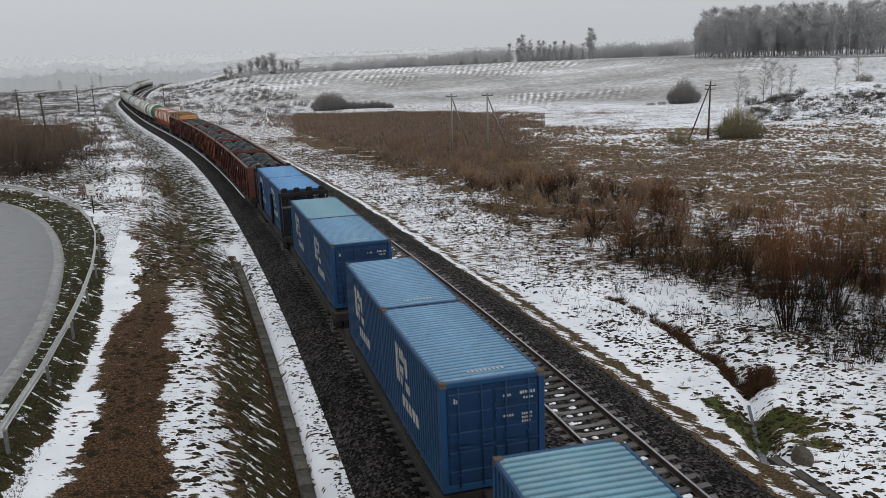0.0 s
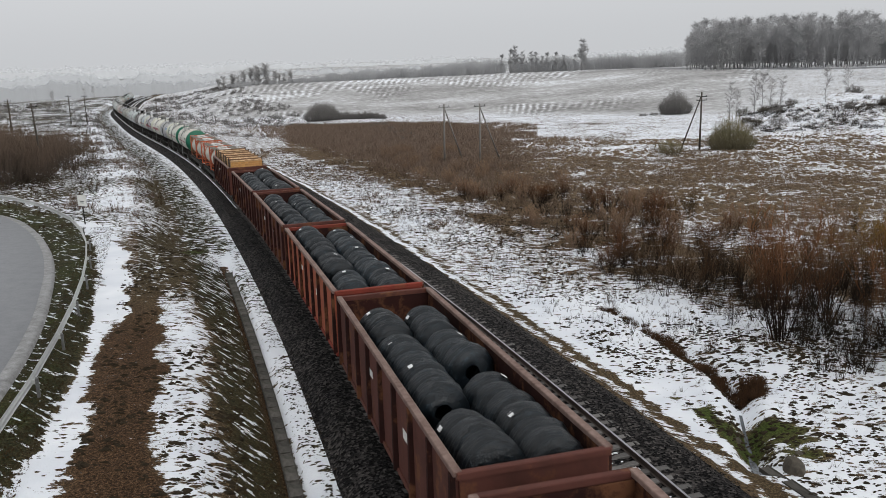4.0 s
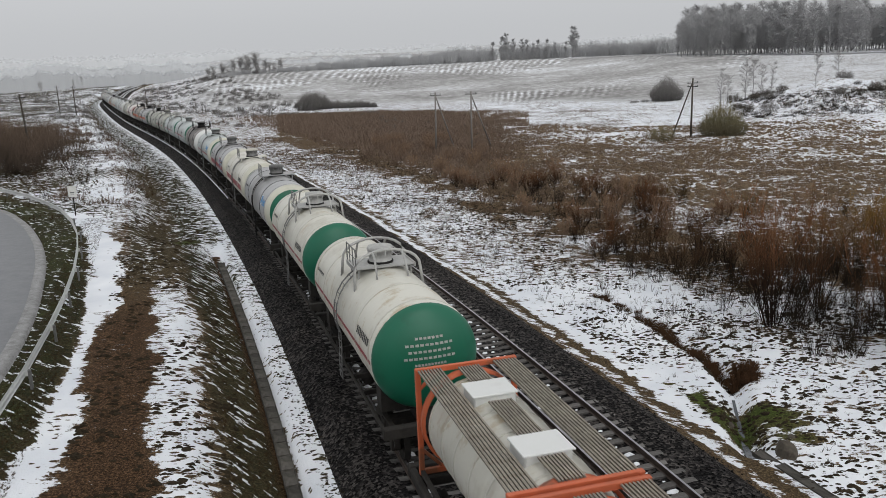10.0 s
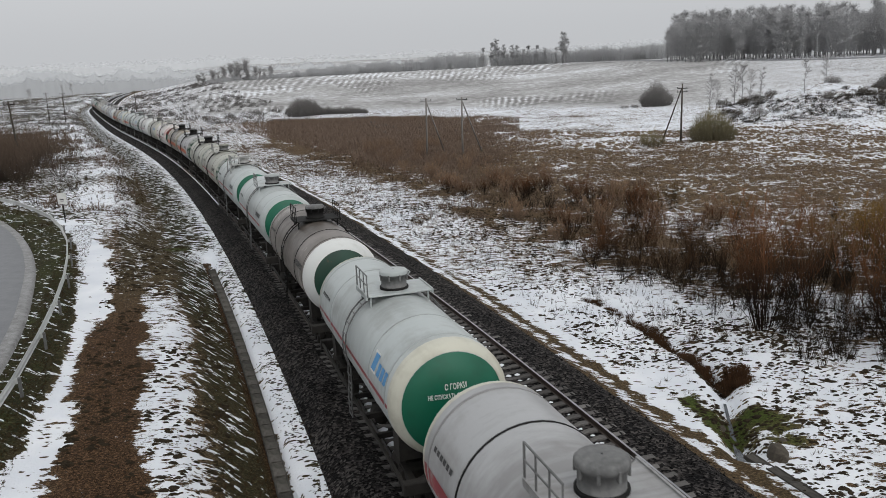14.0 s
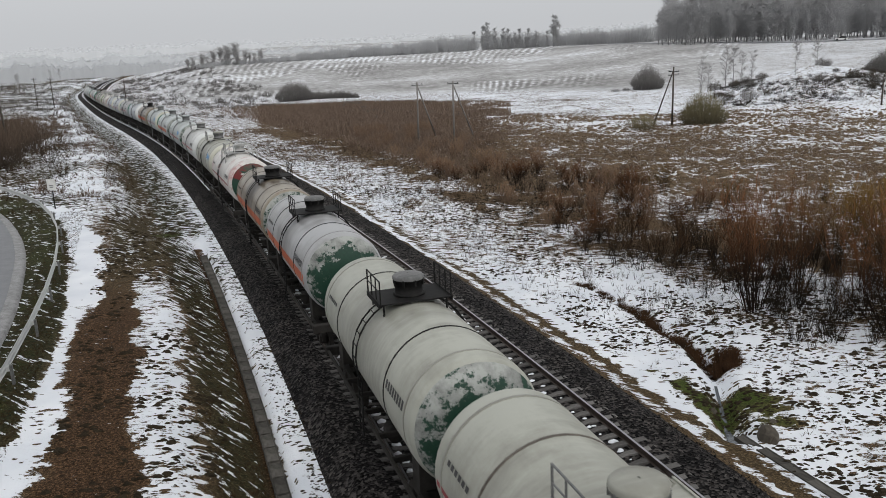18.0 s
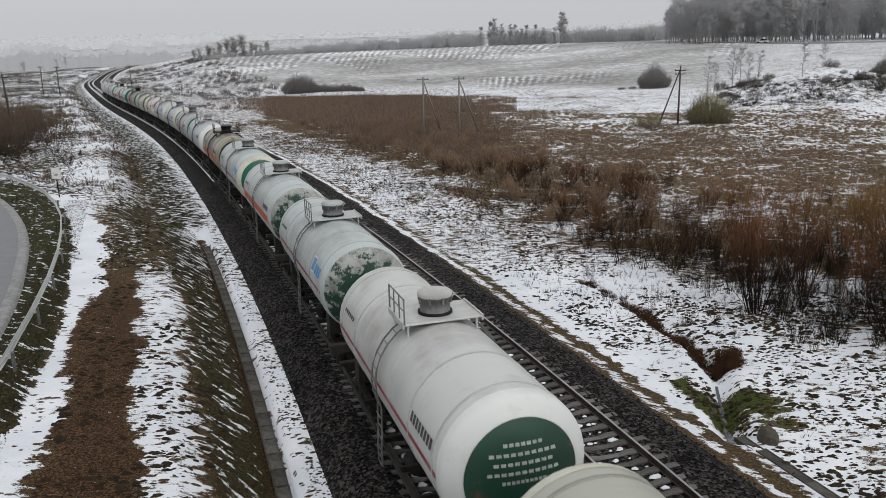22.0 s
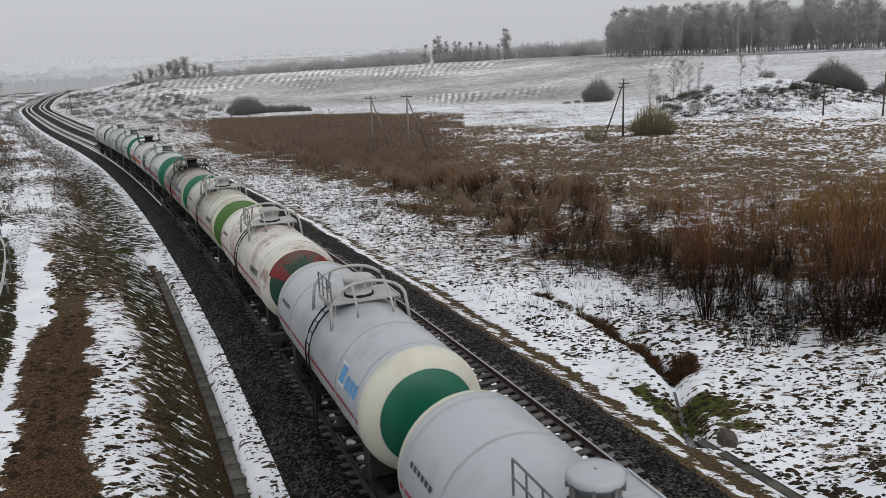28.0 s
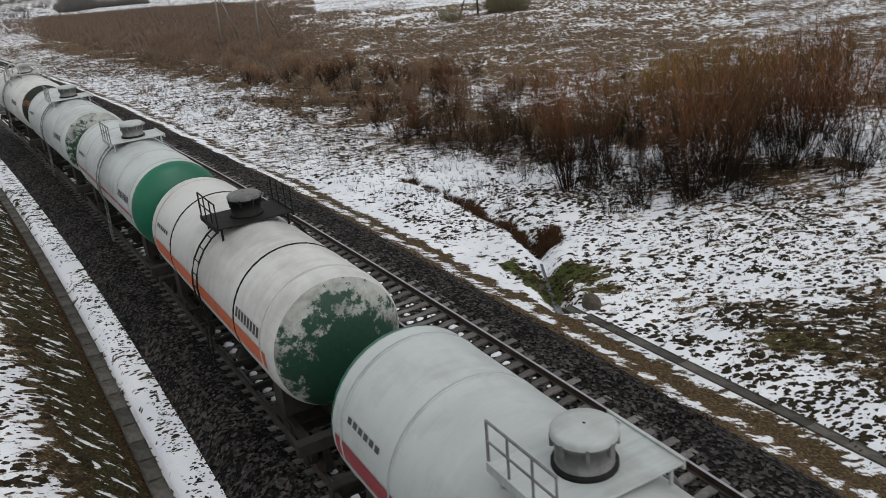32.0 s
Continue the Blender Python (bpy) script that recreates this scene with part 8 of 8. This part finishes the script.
def build_trees():
    rnd = random.Random(8)
    tall = [tree_meshes(20 + i, 15.5 + 1.3 * i, 3.9 - 0.2 * i, 56, 0.05, 0.13, 0.04) for i in range(5)]
    small = [tree_meshes(40 + i, 7.5, 1.5, 22, 0.03, 0.2, 0.016) for i in range(3)]
    spruce = [tree_meshes(50 + i, 8.0, 1.3, 40, 0.03, 0.05, 0.05) for i in range(2)]
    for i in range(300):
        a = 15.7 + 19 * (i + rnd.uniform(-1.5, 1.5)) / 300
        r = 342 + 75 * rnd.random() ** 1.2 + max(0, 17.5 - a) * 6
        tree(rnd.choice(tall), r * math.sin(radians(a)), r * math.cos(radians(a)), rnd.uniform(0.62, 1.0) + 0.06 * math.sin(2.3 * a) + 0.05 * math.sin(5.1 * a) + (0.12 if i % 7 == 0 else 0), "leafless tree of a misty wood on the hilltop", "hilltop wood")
    # young birches above the bank
    for a, r, k in ((18.4, 180, 1.0), (18.8, 184, 0.8), (19.9, 178, 1.1), (20.3, 182, 1.0), (20.8, 186, 0.9), (21.4, 176, 0.8), (24.0, 172, 0.8), (25.2, 190, 0.9)):
        tree(rnd.choice(small), r * math.sin(radians(a)), r * math.cos(radians(a)), k, "slender young birch on the snowy bank", "young birches", None, TWIGPALE)
    # the hedge line along the crest of the field
    brush = twigs(71, 70, 3.4, 2.2, 0.3, 0.04, 3, 0.6)
    bv = [tuple(p.co) for p in brush.vertices]
    bf = [tuple(p.vertices) for p in brush.polygons]
    hedge = Solid()
    for i in range(280):
        a, r = -14.5 + 30.3 * rnd.random(), 452 + 40 * rnd.random()
        x, y = r * math.sin(radians(a)), r * math.cos(radians(a))
        k = rnd.uniform(0.9, 1.5) * (0.45 + 0.55 * float(smooth(-11.5, -5.0, a)))
        m = pose(x, y, ground_at(x, y) - 0.2, 0, 0, rnd.uniform(0, 360)) @ Matrix.Diagonal((k * 1.5, k * 1.5, k * (1.9 if a > 0 else 1.35), 1))
        hedge.add([m @ Vector(p) for p in bv], bf)
    me = mesh_of("crest_hedge", hedge.v, hedge.f)
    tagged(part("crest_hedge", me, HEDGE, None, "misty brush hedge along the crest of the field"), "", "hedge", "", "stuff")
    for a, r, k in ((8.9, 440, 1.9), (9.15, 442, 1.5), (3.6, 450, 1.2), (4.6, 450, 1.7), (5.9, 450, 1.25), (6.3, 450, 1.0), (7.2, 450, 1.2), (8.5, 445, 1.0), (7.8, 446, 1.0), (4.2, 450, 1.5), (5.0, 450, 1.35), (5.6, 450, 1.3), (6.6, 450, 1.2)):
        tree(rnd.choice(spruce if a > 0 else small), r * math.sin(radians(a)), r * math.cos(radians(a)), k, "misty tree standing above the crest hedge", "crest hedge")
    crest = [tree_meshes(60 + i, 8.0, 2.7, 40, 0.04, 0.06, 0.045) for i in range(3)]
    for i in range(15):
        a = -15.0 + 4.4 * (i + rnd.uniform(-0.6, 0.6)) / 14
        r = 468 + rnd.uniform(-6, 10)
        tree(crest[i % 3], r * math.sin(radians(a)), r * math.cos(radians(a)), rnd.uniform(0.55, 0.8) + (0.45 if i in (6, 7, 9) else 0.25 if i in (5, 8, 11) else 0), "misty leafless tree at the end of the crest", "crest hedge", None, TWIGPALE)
    # scattered trees of the far valley on the left
    for i in range(8):
        a, r = rnd.uniform(-36, -22), rnd.uniform(420, 620)
        x, y = r * math.sin(radians(a)), r * math.cos(radians(a))
        if abs(lateral_of(x, y)) < 14:
            continue
        tree(rnd.choice(small), x, y, rnd.uniform(0.7, 1.4), "misty bare tree of the far valley", "valley trees")


# ---- poles ----
def pole(x, y, height, strut, mat, arms, lean=0.0, label=""):
    z = ground_at(x, y)
    p = thing("power_pole", label, "power pole", "power line poles", pose(x, y, z, 0, lean, 0))
    part("mast", Solid().tube([(0, 0, -0.5), (0, 0, height)], 0.15, 10, 0.10), mat, p)
    if strut:
        sx, sy = strut
        part("strut", Solid().tube([(sx, sy, -0.4), (0.05 if sx > 0 else -0.05, 0, height * 0.93)], 0.11, 8, 0.08), mat, p)
    for h in arms:
        part("cross_arm", Solid().box(-0.75, 0.75, -0.05, 0.05, h, h + 0.09, 0.01), DARKFIT, p)
        for q in (-0.65, 0.0, 0.65):
            part("insulator", Solid().lathe([(h + 0.09, 0.02), (h + 0.16, 0.02), (h + 0.17, 0.055), (h + 0.24, 0.05), (h + 0.27, 0.01)], 8, "Z", (q, 0, 0)), DARKFIT, p)
    return p


def build_poles():
    pole(-0.7, 112.2, 7.8, (2.6, 5.2), POLECON, (7.4,), 1.0, "pale pole with a slanting strut in the marsh")
    pole(4.1, 112.4, 7.8, (3.0, 3.9), POLECON, (7.4,), 0.6, "pale pole with a slanting strut in the marsh")
    pole(35.6, 119.1, 8.2, (-2.6, 0.8), WOODPOLE, (7.5, 7.0), 0.2, "dark wooden pole with a slanting strut in the marsh")
    for a, r, h, arms in ((32.2, 150, 6.8, (6.3,)), (28.9, 148, 4.0, ())):
        pole(r * math.sin(radians(a)), r * math.cos(radians(a)), h, None, WOODPOLE, arms, 0.0, "slender dark pole below the snowy bank")
    for x, y, h in ((-51.9, 105.6, 8.5), (-68.5, 131.2, 8.2), (-71.5, 130.5, 8.2), (-92, 176, 8.2), (-104, 190, 8.2), (-100, 232, 8.0), (-108, 240, 8.0), (-104, 300, 8.0)):
        pole(x, y, h, None, WOODPOLE, (h - 0.5,) if y < 140 else (h - 0.4,), -2.5 if y < 110 else 0, "dark wooden pole of a power line beyond the road")


# ---- the misty distance ----
def build_distance():
    """Rows of misty woods that close the valley, the mist painted in: each paler than the one before it."""
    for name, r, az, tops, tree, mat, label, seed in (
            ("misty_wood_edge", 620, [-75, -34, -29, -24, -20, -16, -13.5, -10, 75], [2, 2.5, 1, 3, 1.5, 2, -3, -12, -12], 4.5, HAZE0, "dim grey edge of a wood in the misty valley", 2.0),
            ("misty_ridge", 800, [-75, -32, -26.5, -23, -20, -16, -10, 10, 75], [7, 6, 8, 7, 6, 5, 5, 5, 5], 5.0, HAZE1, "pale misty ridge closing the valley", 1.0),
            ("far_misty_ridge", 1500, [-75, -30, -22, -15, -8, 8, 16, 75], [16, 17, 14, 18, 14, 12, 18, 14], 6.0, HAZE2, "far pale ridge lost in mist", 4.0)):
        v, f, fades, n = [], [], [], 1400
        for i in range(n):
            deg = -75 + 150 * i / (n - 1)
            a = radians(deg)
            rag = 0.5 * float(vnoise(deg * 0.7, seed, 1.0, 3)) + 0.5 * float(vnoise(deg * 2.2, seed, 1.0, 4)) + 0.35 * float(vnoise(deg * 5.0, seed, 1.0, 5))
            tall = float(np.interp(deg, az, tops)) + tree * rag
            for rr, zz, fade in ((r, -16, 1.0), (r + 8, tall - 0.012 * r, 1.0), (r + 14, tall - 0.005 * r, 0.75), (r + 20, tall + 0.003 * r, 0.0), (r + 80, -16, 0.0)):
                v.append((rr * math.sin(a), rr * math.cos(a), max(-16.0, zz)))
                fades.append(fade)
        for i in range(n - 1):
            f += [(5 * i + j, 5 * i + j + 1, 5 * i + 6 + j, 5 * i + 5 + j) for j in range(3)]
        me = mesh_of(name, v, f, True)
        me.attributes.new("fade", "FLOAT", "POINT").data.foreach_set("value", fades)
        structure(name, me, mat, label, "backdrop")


def build_scrub():
    """Grey scrub of the valley floor beyond the line, too far to tell apart."""
    rnd = random.Random(31)
    brush = twigs(72, 26, 1.3, 1.0, 0.15, 0.02, 2, 0.7, 0.5)
    bv, bf = [p.co.copy() for p in brush.vertices], [tuple(p.vertices) for p in brush.polygons]
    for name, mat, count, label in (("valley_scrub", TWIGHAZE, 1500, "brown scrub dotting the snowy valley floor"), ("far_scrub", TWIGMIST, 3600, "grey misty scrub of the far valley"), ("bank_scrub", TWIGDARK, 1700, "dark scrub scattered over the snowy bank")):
        out = Solid()
        for i in range(count):
            if name == "valley_scrub":
                y = rnd.uniform(60, 190)
                l = -rnd.uniform(7.5, 60) if rnd.random() < 0.8 else rnd.uniform(12, 40)
            elif name == "bank_scrub":
                a, r = radians(rnd.uniform(19.5, 34)), rnd.uniform(150, 186)
                y = r * math.cos(a)
                l = r * math.sin(a) - float(np.interp(y, TY, TX))
            else:
                y = rnd.uniform(150, 520)
                l = -rnd.uniform(8, 150) if rnd.random() < 0.6 else rnd.uniform(12, 60)
            x = float(np.interp(y, TY, TX)) + l
            if vnoise(x, y, 14.0, 16) < -0.1 or y < 102 and x < float(np.interp(y, [p[1] for p in RAIL_LINE], [p[0] for p in RAIL_LINE])) + 3 or -2 < road_side(x, min(y, 94.0)) < 9 and y < 95:
                continue
            k = rnd.uniform(0.35, 1.1) * (0.75 if name == "bank_scrub" else 1.0 if y < 190 else 1.6)
            m = pose(x, y, ground_at(x, y) - 0.1, 0, 0, rnd.uniform(0, 360)) @ Matrix.Diagonal((k, k, k * rnd.uniform(0.5, 1.0), 1))
            out.add([m @ p for p in bv], bf)
        tagged(part(name, mesh_of(name, out.v, out.f), mat, None, label), "", "scrub", "", "stuff")


build_ground()
build_road()
build_wood_road()
build_poles()
build_distance()
build_train()
build_shrubs()
build_trees()
build_grass()
build_scrub()
build_gutter()
build_line()


# ---- movement ----
def build_car():
    """A small pale car, far off on the road along the wood."""
    car = thing("car", "small white car driving along the wood's edge", "car")
    part("body", Solid().box(-0.85, 0.85, -2.1, 2.1, 0.28, 0.85, 0.12), WHITEP, car)
    part("cabin", Solid().add([(-0.78, -1.7, 0.84), (0.78, -1.7, 0.84), (0.78, 0.85, 0.84), (-0.78, 0.85, 0.84), (-0.62, -1.25, 1.44), (0.62, -1.25, 1.44), (0.62, 0.25, 1.44), (-0.62, 0.25, 1.44)], [(0, 1, 5, 4), (1, 2, 6, 5), (2, 3, 7, 6), (3, 0, 4, 7)]), DARKFIT, car, "dark car windows")
    part("roof", Solid().box(-0.64, 0.64, -1.28, 0.28, 1.43, 1.50, 0.03), WHITEP, car)
    for x in (-0.78, 0.78):
        for y in (-1.3, 1.3):
            part("wheel", shared("car_wheel", lambda: Solid().lathe([(-0.10, 0.05), (-0.10, 0.32), (0.10, 0.32), (0.10, 0.05)], 16, "X", (0, 0, 0))), DARKFIT, car, "", pose(x, y, 0.32))
    return car


def car_pose(t):
    """Where the car is: it comes along the edge of the wood, then turns in among the trees."""
    pts = [Vector(p) for p in WOOD_ROAD]
    run = [0.0]
    for a, b in zip(pts, pts[1:]):
        run.append(run[-1] + (b - a).length)
    at = lambda s: Vector((float(np.interp(s, run, [p.x for p in pts])), float(np.interp(s, run, [p.y for p in pts]))))
    s = run[4] + 7.4 * (t - 17)
    p, d = at(s), at(s + 3) - at(s - 3)
    return pose(p.x, p.y, ground_at(p.x, p.y) + 0.15, 0, 0, math.degrees(math.atan2(-d.x, d.y)))


def travelled(t):
    return 16.45 * (t - 16) + 0.012 * (t - 16) ** 2


def wagon_pose(s):
    """The pose of a wagon whose middle is at s, carried by its two bogies."""
    a, b = Vector(on_track(s - 4.2)[:3]), Vector(on_track(s + 4.2)[:3])
    d = b - a
    c = (a + b) / 2
    return pose(c.x, c.y, c.z, math.degrees(math.asin(d.z / d.length)), 0, math.degrees(math.atan2(-d.x, d.y)))


CAR = build_car()


def motions():
    times = [1.0 * i for i in range(33)]
    for ob, u, local in MOVERS:
        walk(ob, [(t, wagon_pose(u - travelled(t)) @ local) for t in times])
    walk(CAR, [(t, car_pose(t)) for t in times])


motions()
